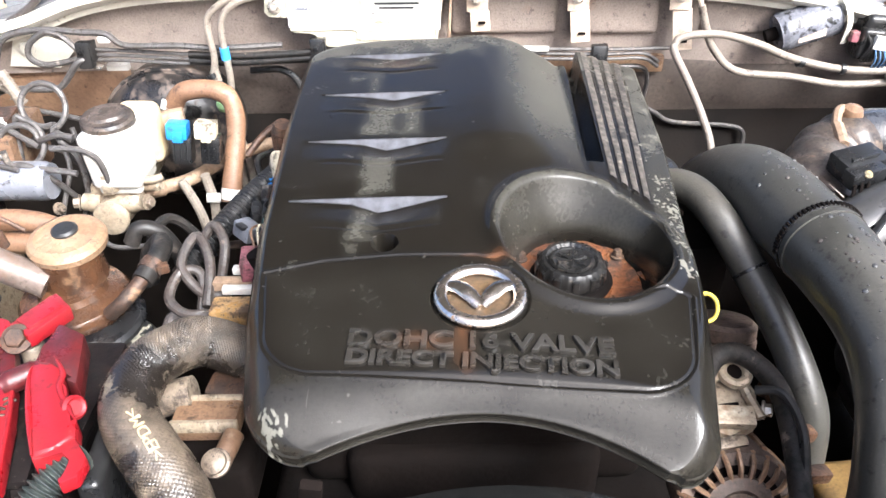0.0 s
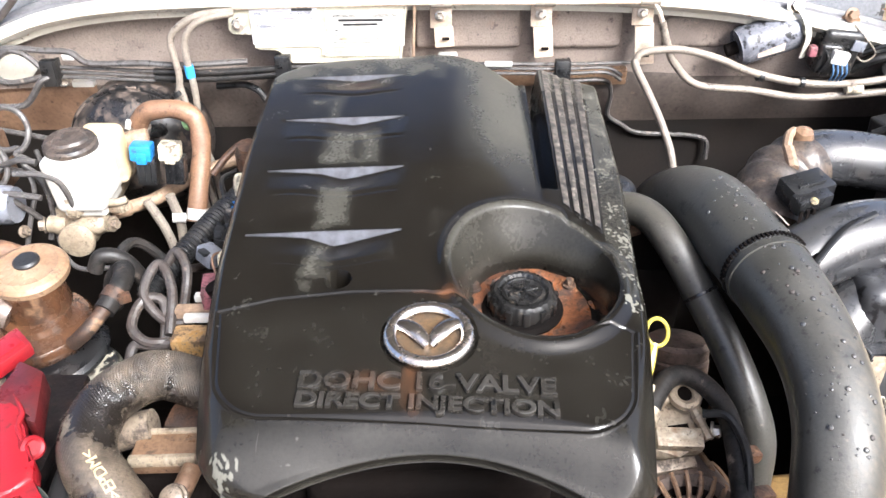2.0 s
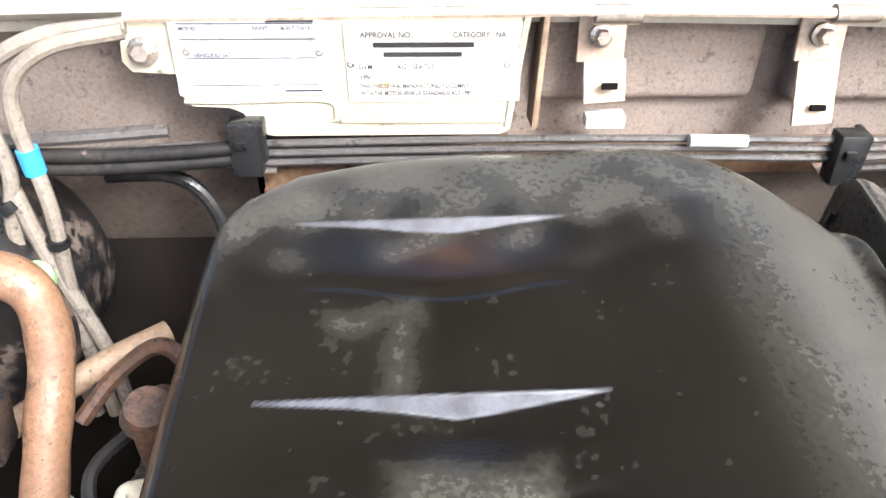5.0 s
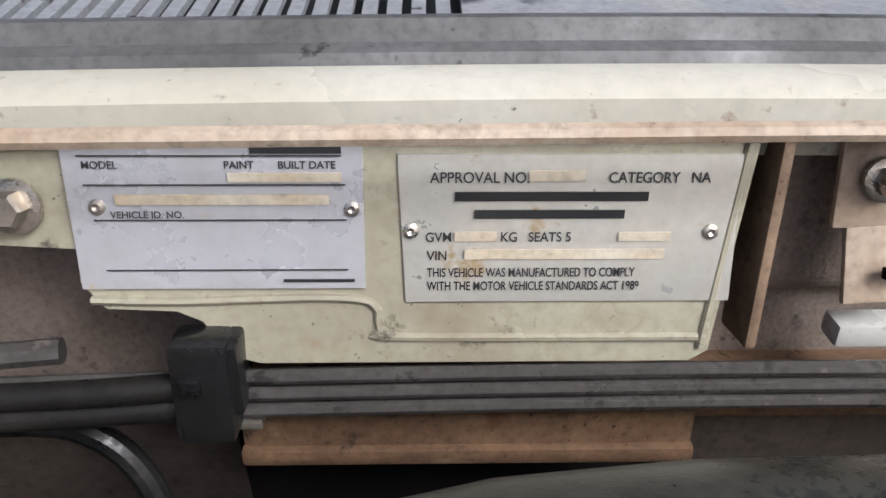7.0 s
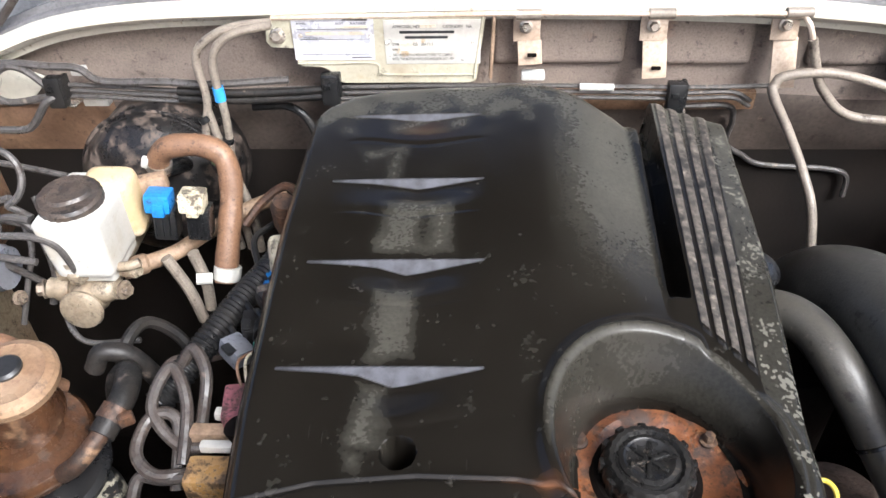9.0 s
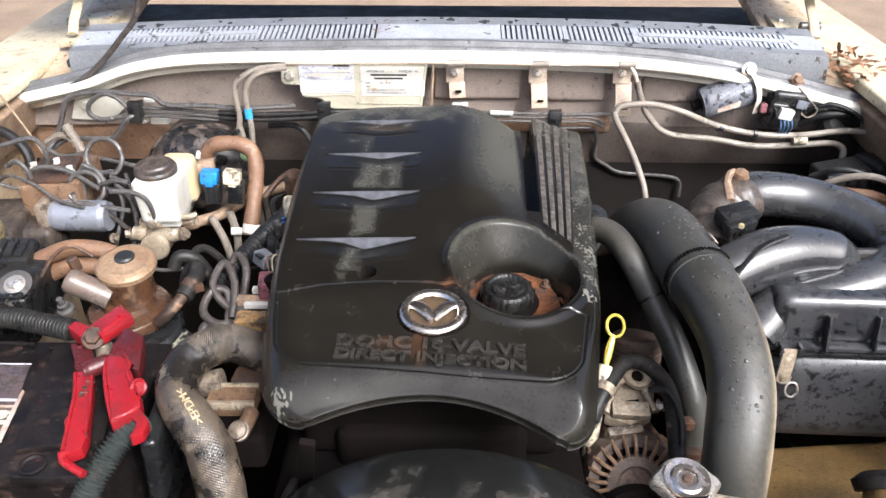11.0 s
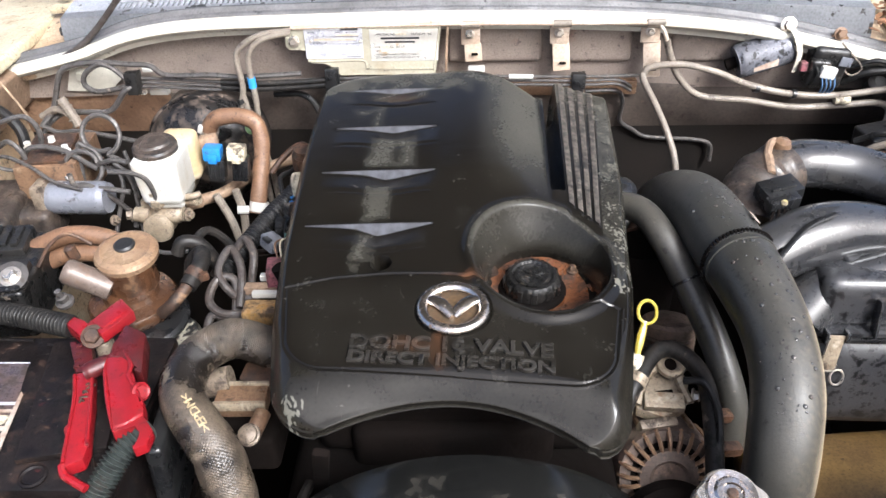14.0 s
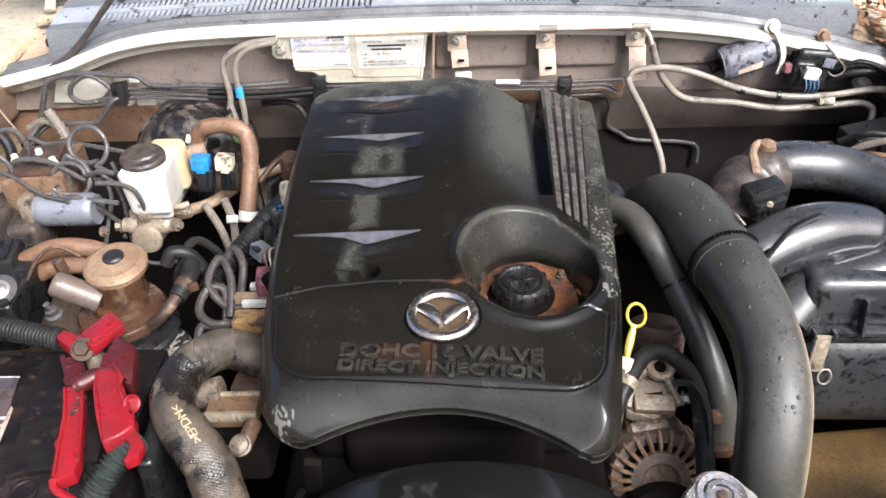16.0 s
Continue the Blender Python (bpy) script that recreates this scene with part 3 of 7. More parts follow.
    bm = along((x0, (x0 + x1) / 2, x1), (1.015, 1.015, 1.015), (0.632, 0.632, 0.632), [(0.004, 0.030), (-0.004, 0.010), (-0.002, -0.020), (0.006, -0.065), (0.018, -0.085), (0.018, 0.030)], 20)
    setting("trim_lower_wall", bm, M[mat_], "dusty dark lower firewall panel below the pipes", "firewall")

# cowl grille with slots
GZ, GA = 1.160, 8.0


def on_cowl(x, back, up=0.0):
    a = radians(GA)
    return Vector((x, 0.640 + back * math.cos(a) - up * math.sin(a), GZ - 0.022 * (abs(x) / 0.7) ** 2.2 + back * math.sin(a) + up * math.cos(a)))


cowl = thing("cowl_grille", (0, 0.7, 1.15), "chalky grey plastic cowl grille with rows of slots and black spots", "cowl grille", kind="structure")
S0, S1 = 0.020, 0.074
bm = bmesh.new()
xs = np.linspace(-0.62, 0.64, 64)
for b0, b1 in ((0.0, S0), (S1, 0.104)):
    rows = [[bm.verts.new(on_cowl(x, b)) for b in (b0, b0 + 0.006, b1 - 0.006, b1)] for x in xs]
    for a, b in zip(rows, rows[1:]):
        for i in range(3):
            bm.faces.new((a[i], a[i + 1], b[i + 1], b[i]))
rows = []
for x in xs:
    lip = Vector((x, float(np.interp(x, CX, CY)) + 0.050, float(np.interp(x, CX, CZ)) + 0.008))
    rows.append([bm.verts.new(lip.lerp(on_cowl(x, 0.0), t) + Vector((0, 0, 0.006 * math.sin(math.pi * t) * min(1, abs(x) * 2)))) for t in (0, 0.25, 0.5, 0.75, 1)])
for a, b in zip(rows, rows[1:]):
    for i in range(4):
        bm.faces.new((a[i], a[i + 1], b[i + 1], b[i]))
bmesh.ops.solidify(bm, geom=bm.faces[:], thickness=0.003)
for x0, x1 in ((-0.62, -0.555), (-0.108, 0.100), (0.585, 0.64), (-0.312, -0.306), (0.325, 0.333), (0.206, 0.214)):
    for k in range(8):
        a, b = x0 + (x1 - x0) * k / 8, x0 + (x1 - x0) * (k + 1) / 8
        block((on_cowl(a, (S0 + S1) / 2, -0.002) + on_cowl(b, (S0 + S1) / 2, -0.002)) / 2, ((b - a) * 1.03, S1 - S0 + 0.004, 0.0035), 0, (GA, 0, 0), bm)
part("panel", bm, M["cowl"], cowl)
# added near-black sheet that stands for the shade behind the slots
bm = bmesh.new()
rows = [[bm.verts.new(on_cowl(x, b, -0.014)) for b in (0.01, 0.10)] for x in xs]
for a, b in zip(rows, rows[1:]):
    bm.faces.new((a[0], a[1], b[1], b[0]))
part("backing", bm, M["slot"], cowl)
bm = bmesh.new()
x = -0.555
while x < 0.585:
    if not -0.108 < x < 0.100:
        block(on_cowl(x, (S0 + S1) / 2, -0.002), (0.0052, S1 - S0, 0.003), 0, (GA, 0, 0), bm)
    x += 0.0088
for x0, x1 in ((-0.555, -0.312), (0.333, 0.585)):
    for k in range(24):
        a, b = x0 + (x1 - x0) * k / 24, x0 + (x1 - x0) * (k + 1) / 24
        block((on_cowl(a, (S0 + S1) / 2, -0.001) + on_cowl(b, (S0 + S1) / 2, -0.001)) / 2, ((b - a) * 1.02, 0.012, 0.005), 0, (GA, 0, 0), bm)
tagged(part("bars", bm, M["cowl"], cowl), kind="stuff")
bm = bmesh.new()
rnd = random.Random(21)
for k in range(60):
    p = on_cowl(rnd.uniform(-0.58, 0.6), rnd.choice((rnd.uniform(-0.012, 0.018), rnd.uniform(0.078, 0.10))), 0.0004)
    s = rnd.choice((0.002, 0.003, 0.004, 0.007))
    lathe([(s, 0), (s * 0.9, 0.0006), (0.0, 0.0007)], p, (0, -0.14, 1), 9, bm, wobble=lambda a: 1 + 0.35 * math.sin(3 * a + k))
tagged(part("tar_spots", bm, M["slot"], cowl, "black tar spots"), kind="stuff")
# scuttle takes the slots' shade black as its colour
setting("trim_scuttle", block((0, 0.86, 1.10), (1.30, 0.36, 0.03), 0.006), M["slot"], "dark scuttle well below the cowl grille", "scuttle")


# ---- engine cover ----
LOUVRES = ((0.446, -0.150, 0.52), (0.351, -0.157, 0.68), (0.254, -0.163, 0.88), (0.153, -0.167, 1.0))
BOWL = (0.094, 0.107, 0.0715, 0.0845)


def louvre_width(x, left, full):
    """Depth front to back of a louvre's face: a thin tail on one side, a lopsided tooth on the other."""
    s_ = np.clip((x - left) / (-0.016 - left), 0, 1)
    return np.interp(s_, [0, 0.08, 0.30, 0.42, 0.57, 0.64, 1.0], [0, 0.0014, 0.0036, 0.0056, 0.0128 * full, 0.0112 * full, 0.0])


def rib_place(x, y):
    """0..4 across the four ribs."""
    a, b = np.interp(y, [0.165, 0.505], [0.1300, 0.144]), np.interp(y, [0.165, 0.5], [0.1655, 0.2005])
    return 4 * (x - a) / (b - a)


def bowl_inner(x, y):
    """Share of the bowl's radius at which its wall meets the floor; the rear wall leans back."""
    return 0.80 - 0.06 * ease(y, BOWL[1], BOWL[1] + 0.06)


def cover_shape():
    nv = 680
    across = np.concatenate([np.linspace(-1, 0.50, 260)[:-1], np.linspace(0.50, 0.97, 280)[:-1], np.linspace(0.97, 1, 14)])
    u, v = np.meshgrid(across, np.linspace(0, 1, nv))
    xm = u * 0.19
    yf = -0.0655 - np.where(xm > 0, 0.033, 0.022) * np.clip(np.abs(xm) / 0.165, 0, 1.05) ** 1.9
    yr = np.interp(xm, [-0.19, -0.175, -0.155, -0.12, -0.08, -0.025, 0.02, 0.05, 0.080, 0.098, 0.106, 0.110, 0.165, 0.19],
                   [0.470, 0.497, 0.513, 0.522, 0.526, 0.527, 0.522, 0.511, 0.497, 0.480, 0.466, 0.512, 0.508, 0.500])
    y = yf + (yr - yf) * v
    xl = np.interp(y, [-0.11, -0.07, -0.04, 0.02, 0.12, 0.3, 0.45, 0.53], [-0.152, -0.159, -0.164, -0.173, -0.181, -0.187, -0.185, -0.180])
    xr = np.interp(y, [-0.1, -0.03, 0.084, 0.26, 0.5], [0.156, 0.168, 0.186, 0.205, 0.221])
    sf = np.maximum(y - yf, 0)
    rc = np.where(xm > 0, 0.024, 0.036)
    inset = np.where(sf < rc, rc - np.sqrt(np.maximum(rc * rc - (rc - sf) ** 2, 0)), 0)
    x = (xl + inset) + (xr - xl - 2 * inset) * (u + 1) / 2
    side = np.minimum(x - xl - inset, xr - inset - x)
    top = np.interp(y, [-0.1, -0.05, 0.0, 0.1, 0.2, 0.3, 0.45, 0.53], [1.060, 1.066, 1.071, 1.083, 1.090, 1.097, 1.109, 1.114])
    z = top.copy()
    # crown across
    z -= np.where(x < 0, 0.005, 0.010) * (x / 0.19) ** 2 + 0.016 * ease(x, 0.0, 0.2) * ease(y, 0.03, 0.15) + 0.012 * ease(x, 0.11, 0.2) * ease(y, 0.25, 0.5)
    # upper part is proud of the front panel, right shoulder falls away
    dome = ease(y, 0.19, 0.26) * (1 - ease(x, 0.110, 0.120)) * ease(x, -0.03, 0.03)
    z += dome * (0.006 - 0.013 * ease(x, 0.055, 0.122))
    # four louvres
    for yv, left, full in LOUVRES:
        w = louvre_width(x, left, full)
        d = 0.80 * w
        run = yv - y
        fall = np.clip(run / np.maximum(w * 0.70, 1e-4), 0, 1)
        rise = 1 - ease(run, w * 0.70 + 0.002, w * 0.70 + 0.036)
        z -= np.where((run > 0) & (w > 1e-4), d * fall * rise, 0)
        # the following edge
        e = ease(x, -0.15, -0.12) * (1 - ease(x, -0.04, -0.015))
        z -= 0.0006 * e * np.exp(-((run - 0.043 - 0.004 * np.sin(x * 60)) / 0.0025) ** 2)
    # slot and ribs
    ribx = rib_place(x, y)
    slot0 = np.interp(y, [0.2, 0.5], [0.1140, 0.1220])
    slot = ease(x, slot0, slot0 + 0.003) * ease(-ribx, 0.05, 0.35) * ease(y, 0.232, 0.245)
    z -= 0.034 * slot
    ends = 0.204 - 0.0095 * np.clip(ribx, 0, 4)
    ribs = np.where((ribx > 0) & (ribx < 4), np.exp(-((ribx % 1 - 0.5) / 0.33) ** 6), 0) * ease(y, ends, ends + 0.004)
    z += 0.0019 * ribs
    # bowl round the filler
    rb = np.sqrt(((x - BOWL[0]) / BOWL[2]) ** 2 + ((y - BOWL[1]) / BOWL[3]) ** 2)
    z += 0.005 * np.exp(-((rb - 1.07) / 0.09) ** 2) * (1 - ease(ribx, -0.5, 0.5) * ease(y, 0.13, 0.16))
    floor_z = 1.027
    inner = bowl_inner(x, y)
    z = np.where(rb < 1.0, floor_z + (z - floor_z) * np.clip((rb - inner) / (1 - inner), 0, 1) ** 0.68, z)
    # screw hole
    rh = np.hypot(x + 0.072, y - 0.089)
    z -= 0.040 * (1 - ease(rh, 0.0095, 0.0110))
    # bead round the front panel
    edge = panel_edge(x, y)
    z += -0.0011 * np.exp(-(edge / 0.0012) ** 2) + 0.0005 * np.exp(-((edge + 0.0028) / 0.0014) ** 2)
    # emblem seat
    rbadge = np.sqrt(((x - 0.003) / 0.037) ** 2 + ((y - 0.0250) / 0.0345) ** 2)
    z -= 0.003 * (1 - ease(rbadge, 0.97, 1.03))
    # rolled edges
    deep = 0.0170 + np.where(x > 0, 0.016, 0.011) * np.clip(np.abs(x) / 0.16, 0, 1.1) ** 1.9
    L = 0.025 + 0.017 * np.clip(np.abs(x) / 0.16, 0, 1) ** 1.5
    near = 1 - ease(y, -0.085, 0.03)
    drop = np.where(x < 0, 0.014, 0.014)
    drop = drop + (np.where(x < 0, 0.020, 0.026) - drop) * near
    wide = np.where(x < 0, 0.011, 0.008)
    wide = wide + (0.028 - wide) * near
    a, b = deep * np.clip(1 - sf / L, 0, 1) ** 2, drop * np.clip(1 - side / wide, 0, 1) ** 2.1
    z -= (a ** 3 + b ** 3) ** (1 / 3)
    sr = np.maximum(yr - y, 0)
    roll = np.interp(x, [-0.19, 0.11, 0.128, 0.142, 0.2], [0.045, 0.05, 0.05, 0.012, 0.012])
    z -= roll * np.clip(1 - sr / np.maximum(roll, 0.02), 0, 1) ** 2.6
    return x, y, z, rb


def panel_edge(x, y):
    """How far inside the front panel's outline a place lies."""
    t = np.interp(x, [-0.18, -0.165, -0.12, -0.06, 0.0, 0.022, 0.035, 0.050, 0.067, 0.090, 0.120, 0.145, 0.158, 0.17],
                  [0.053, 0.057, 0.068, 0.073, 0.072, 0.068, 0.060, 0.047, 0.034, 0.026, 0.027, 0.036, 0.034, 0.026])
    low = np.interp(x, [-0.15, 0.0, 0.14], [-0.043, -0.051, -0.062])
    a = np.minimum(t - y, y - low)
    b = np.minimum(x - np.interp(y, [-0.05, 0.06], [-0.149, -0.165]), np.interp(y, [-0.06, 0.03], [0.145, 0.163]) - x)
    r = 0.035
    corner = np.where((y < low + r) & (b < r), r - np.hypot(r - b, r - (y - low)), 9)
    return np.minimum(np.minimum(a, b), corner)


cover = thing("engine_cover", (0.0, 0.2, 0.98), "dusty black plastic engine cover with louvres and raised lettering", "engine cover")
x, y, z, rb = cover_shape()
nv, nu = x.shape
verts = np.stack([x, y, z], -1).reshape(-1, 3)
faces = []
for j in range(nv - 1):
    for i in range(nu - 1):
        if max(rb[j, i], rb[j + 1, i + 1]) < 0.735:
            continue
        q = j * nu + i
        faces.append((q, q + 1, q + nu + 1, q + nu))
ring = [i for i in range(nu)] + [j * nu + nu - 1 for j in range(1, nv)] + [(nv - 1) * nu + i for i in range(nu - 2, -1, -1)] + [j * nu for j in range(nv - 2, 0, -1)]
edge = verts[ring]
mid = np.array([0.0, 0.2, 0.0])
out = (edge - mid) * [1, 1, 0]
out /= np.linalg.norm(out, axis=1)[:, None]
loops = [edge + out * 0.0010 + [0, 0, -0.0008], edge + out * 0.0010 + [0, 0, -0.002], edge - out * 0.0002 + [0, 0, -0.0035], edge - out * 0.0016 + [0, 0, -0.009], edge - out * 0.0004 + [0, 0, -0.0105], edge - out * 0.002 + [0, 0, -0.0125], edge - out * 0.012 + [0, 0, -0.013]]
base, k = len(verts), len(ring)
verts = np.concatenate([verts] + loops)
prev = ring
for n_ in range(len(loops)):
    cur = list(range(base + n_ * k, base + (n_ + 1) * k))
    for i in range(k):
        faces.append((prev[i], cur[i], cur[(i + 1) % k], prev[(i + 1) % k]))
    prev = cur
me = bpy.data.meshes.new("shell")
me.from_pydata(verts.tolist(), [], faces)
shell = mesh_part("shell", me, M["cover"], cover, sharp=60)
me.materials.append(M["rib"])
vx, vy = verts[:nu * nv, 0], verts[:nu * nv, 1]
rib_at = rib_place(vx, vy)
on_rib = (rib_at > 0) & (rib_at < 4) & (np.abs(rib_at % 1 - 0.5) < 0.30) & (vy > 0.210 - 0.0095 * rib_at) & (vy < 0.497)
first = np.array([f[0] for f in faces])
me.polygons.foreach_set("material_index", ((first < nu * nv) & on_rib[np.minimum(first, nu * nv - 1)]).astype(np.int32))


def dust_sheen_on(px, py, pz):
    """Matte dusty film on the cover: worn stripes between the louvres, ribs, rear edge, chips by the rim; also painted
    highlights on bowl and lip.
    """
    wav = np.array([noise.noise(Vector((a * 45, b * 45, 3.0))) for a, b in zip(px, py)])
    jitter = wav + 0.6 * np.array([noise.noise(Vector((a * 190, b * 190, 7.0))) for a, b in zip(px, py)])
    fleck = np.array([noise.noise(Vector((a * 330, b * 330, 5.0))) for a, b in zip(px, py)])
    qx, qy = px + 0.006 * wav + 0.002 * fleck, py + 0.006 * np.roll(wav, 7) - 0.002 * fleck
    d = np.zeros(len(px))
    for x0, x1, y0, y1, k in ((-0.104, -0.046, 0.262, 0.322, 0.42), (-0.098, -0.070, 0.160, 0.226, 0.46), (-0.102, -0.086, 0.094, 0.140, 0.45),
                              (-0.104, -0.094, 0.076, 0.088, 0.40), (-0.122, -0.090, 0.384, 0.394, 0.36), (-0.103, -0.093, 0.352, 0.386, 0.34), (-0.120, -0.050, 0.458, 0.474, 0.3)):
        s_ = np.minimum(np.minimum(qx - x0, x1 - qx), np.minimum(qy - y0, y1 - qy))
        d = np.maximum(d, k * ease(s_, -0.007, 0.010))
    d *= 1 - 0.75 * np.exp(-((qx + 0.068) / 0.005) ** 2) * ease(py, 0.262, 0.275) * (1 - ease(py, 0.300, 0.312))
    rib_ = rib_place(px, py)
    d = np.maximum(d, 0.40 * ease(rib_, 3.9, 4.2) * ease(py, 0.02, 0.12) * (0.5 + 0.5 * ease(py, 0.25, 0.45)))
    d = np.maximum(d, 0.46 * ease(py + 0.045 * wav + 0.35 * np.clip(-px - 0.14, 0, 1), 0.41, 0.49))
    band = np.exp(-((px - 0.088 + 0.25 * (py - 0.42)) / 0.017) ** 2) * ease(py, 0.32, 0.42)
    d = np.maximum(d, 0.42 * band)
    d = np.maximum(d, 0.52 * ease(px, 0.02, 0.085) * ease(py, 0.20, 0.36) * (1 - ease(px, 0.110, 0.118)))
    # dusty bowl rim, and a pale tone painted for the rear wall's reflection
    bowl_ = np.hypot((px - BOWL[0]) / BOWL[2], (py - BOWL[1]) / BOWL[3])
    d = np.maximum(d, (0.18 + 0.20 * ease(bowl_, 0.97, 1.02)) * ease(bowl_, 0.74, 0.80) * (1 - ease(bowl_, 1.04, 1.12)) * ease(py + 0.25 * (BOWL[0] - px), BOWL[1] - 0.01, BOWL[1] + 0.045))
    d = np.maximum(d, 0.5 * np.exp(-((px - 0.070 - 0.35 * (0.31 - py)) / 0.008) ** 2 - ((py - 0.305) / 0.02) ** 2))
    d = np.clip(d * (0.92 + 0.18 * jitter), 0, 1)
    # bare chips by the front corner, along the right edge and round the bowl's right rim
    chips = (bowl_ > 1.02) * np.exp(-((px + 0.140) / 0.014) ** 2 - ((py + 0.078) / 0.012) ** 2) + 0.95 * np.exp(-((px - np.interp(py, [0, 0.5], [0.166, 0.212])) / 0.017) ** 2) * ease(py, 0.0, 0.08) + 0.55 * (bowl_ > 1.02) * np.exp(-((px - 0.13) / 0.04) ** 2 - ((py - 0.15) / 0.03) ** 2)
    d = np.maximum(d, 1.5 * ease((jitter + 0.9 * fleck) * np.clip(chips, 0, 1), 0.34, 0.44))
    # faint pale tone painted for highlights on the front lip and, thinner, on the panel
    d = np.maximum(d, (0.06 * ease(-panel_edge(px, py), 0.0, 0.008) * ease(-py, 0.0, 0.03) + 0.03 * ease(panel_edge(px, py), 0.0, 0.02)) * (1 + 0.8 * wav))
    # small pale scuffs on the front panel
    d = np.maximum(d, 0.10 * ease(jitter + 0.8 * fleck, 0.5, 0.9))
    return d


def sky_sheen_on(px, py):
    """Pale grey painted on the louvres' faces for the sky they reflect."""
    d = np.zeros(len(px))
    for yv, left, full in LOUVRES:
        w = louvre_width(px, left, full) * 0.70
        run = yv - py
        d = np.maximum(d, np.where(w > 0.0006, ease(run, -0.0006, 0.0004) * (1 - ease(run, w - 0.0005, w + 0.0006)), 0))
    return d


layer = me.attributes.new("sky_sheen", "FLOAT", "POINT")
layer.data.foreach_set("value", sky_sheen_on(verts[:, 0], verts[:, 1]).astype(np.float32))
layer = me.attributes.new("dust_sheen", "FLOAT", "POINT")
layer.data.foreach_set("value", dust_sheen_on(verts[:, 0], verts[:, 1], verts[:, 2]).astype(np.float32))


def rust_on(px, py):
    """Rusty wash that ran down from the emblem and round the filler bowl."""
    wob = np.array([noise.noise(Vector((a * 90, b * 60, 1.0))) for a, b in zip(px, py)])
    run = 0.16 * np.exp(-((px + 0.010 + 0.004 * wob) / 0.0055) ** 2) * ease(py, -0.052, -0.040) * (1 - ease(py, -0.006, 0.002))
    run += 0.16 * np.exp(-((px - 0.025) / 0.016) ** 2 - ((py - 0.070) / 0.006) ** 2) + 0.16 * np.exp(-((px + 0.04) / 0.02) ** 2 - ((py + 0.018) / 0.008) ** 2)
    run += 0.35 * np.exp(-((panel_edge(px, py) - 0.0) / 0.0016) ** 2) * np.exp(-((px - 0.03) / 0.03) ** 2) * ease(py, 0.03, 0.05)
    run += 0.12 * np.exp(-((px + 0.072) / 0.02) ** 2 - ((py - 0.425) / 0.012) ** 2)
    return np.clip(run * (0.75 + 1.1 * wob), 0, 0.9)


layer = me.attributes.new("rust", "FLOAT", "POINT")
layer.data.foreach_set("value", rust_on(verts[:, 0], verts[:, 1]).astype(np.float32))


# emblem: an oval chrome ring with a plain wing shape
def front_z(px, py):
    return float(np.interp(py, [-0.1, -0.05, 0.0, 0.1], [1.061, 1.066, 1.071, 1.083])) - (0.005 if px < 0 else 0.010) * (px / 0.19) ** 2


def drape(ob, base):
    """Bends a flat part built round a height onto the cover's front panel."""
    for v in ob.data.vertices:
        v.co.z += front_z(v.co.x, v.co.y) - base
    p = np.array([v.co for v in ob.data.vertices])
    ob.data.attributes.new("rust", "FLOAT", "POINT").data.foreach_set("value", rust_on(p[:, 0], p[:, 1]).astype(np.float32))
    return ob


EX, EY = 0.003, 0.0250
bm = lathe([(0.031, -0.004), (0.031, -0.0012), (0.0, -0.0006)], (0, 0, 0), seg=40)
bm.transform(Matrix.Translation((EX, EY, front_z(0, EY))) @ Matrix.Rotation(radians(6), 4, "X") @ Matrix.Diagonal((1, 0.93, 1, 1)))
part("emblem_ground", bm, M["badge_in"], cover)
bm = bmesh.new()
ringpts = [(EX + 0.0298 * math.cos(a), EY + 0.0276 * math.sin(a), front_z(0, EY + 0.0276 * math.sin(a)) + 0.0018) for a in (2 * math.pi * i / 48 for i in range(49))]
tube(ringpts, 0.0053, 97, 12, bm, False, 0.75)
part("emblem_ring", bm, M["chrome"], cover, "worn chrome oval ring")
bm = bmesh.new()
for s in (-1, 1):
    tube([(EX + s * 0.0004, EY - 0.0115, front_z(0, EY - 0.01) + 0.0012), (EX + s * 0.008, EY - 0.0005, front_z(0, EY) + 0.0026), (EX + s * 0.0165, EY + 0.0075, front_z(0, EY + 0.0075) + 0.0028), (EX + s * 0.0275, EY + 0.0120, front_z(0, EY + 0.0115) + 0.0014)],
         lambda t: 0.0024 + 0.0044 * math.sin(math.pi * min(1, 0.12 + 0.75 * t)), 24, 10, bm, True, 0.6)
part("emblem_wing", bm, M["chrome"], cover, "worn chrome wing shape")


def lettering(text, size, at, span, turn):
    """Raised words on the cover's front panel, fitted to a width."""
    ob = writing("lettering", text, size, Matrix(), M["letter"], cover, 0.0013, weight=0.0001)
    p = np.array([v.co for v in ob.data.vertices])
    ob.data.transform(pose(*at, 0, 0, turn) @ Matrix.Diagonal((span / (p[:, 0].max() - p[:, 0].min()), 1, 1, 1)))
    return drape(ob, -0.0012)


lettering("DOHC 16-VALVE", 0.0208, (-0.0935, -0.0218, 0), 0.187, -3.3)
lettering("DIRECT INJECTION", 0.0166, (-0.0935, -0.0375, 0), 0.187, -4.2)

# rusty rocker cover in the bowl and the filler cap
rocker = thing("rocker_cover", (0.094, 0.11, 0.99), "rust-stained wet rocker cover below the filler cap", "rocker cover")
bm = lathe([(0.070, -0.02), (0.070, 0.006), (0.064, 0.009), (0.052, 0.010), (0.044, 0.007), (0.030, 0.006), (0.0, 0.006)], (0, 0, 0), seg=96)
bmesh.ops.subdivide_edges(bm, edges=bm.edges[:], cuts=1)
for v in bm.verts:
    v.co = Vector((0.094 + v.co.x * 0.92, 0.106 + v.co.y * 1.09, 1.017 + v.co.z))
    v.co.z += 0.0030 * noise.noise(v.co * 42) + 0.0012 * noise.noise(v.co * 150)
part("casting", bm, M["rustmud"], rocker)
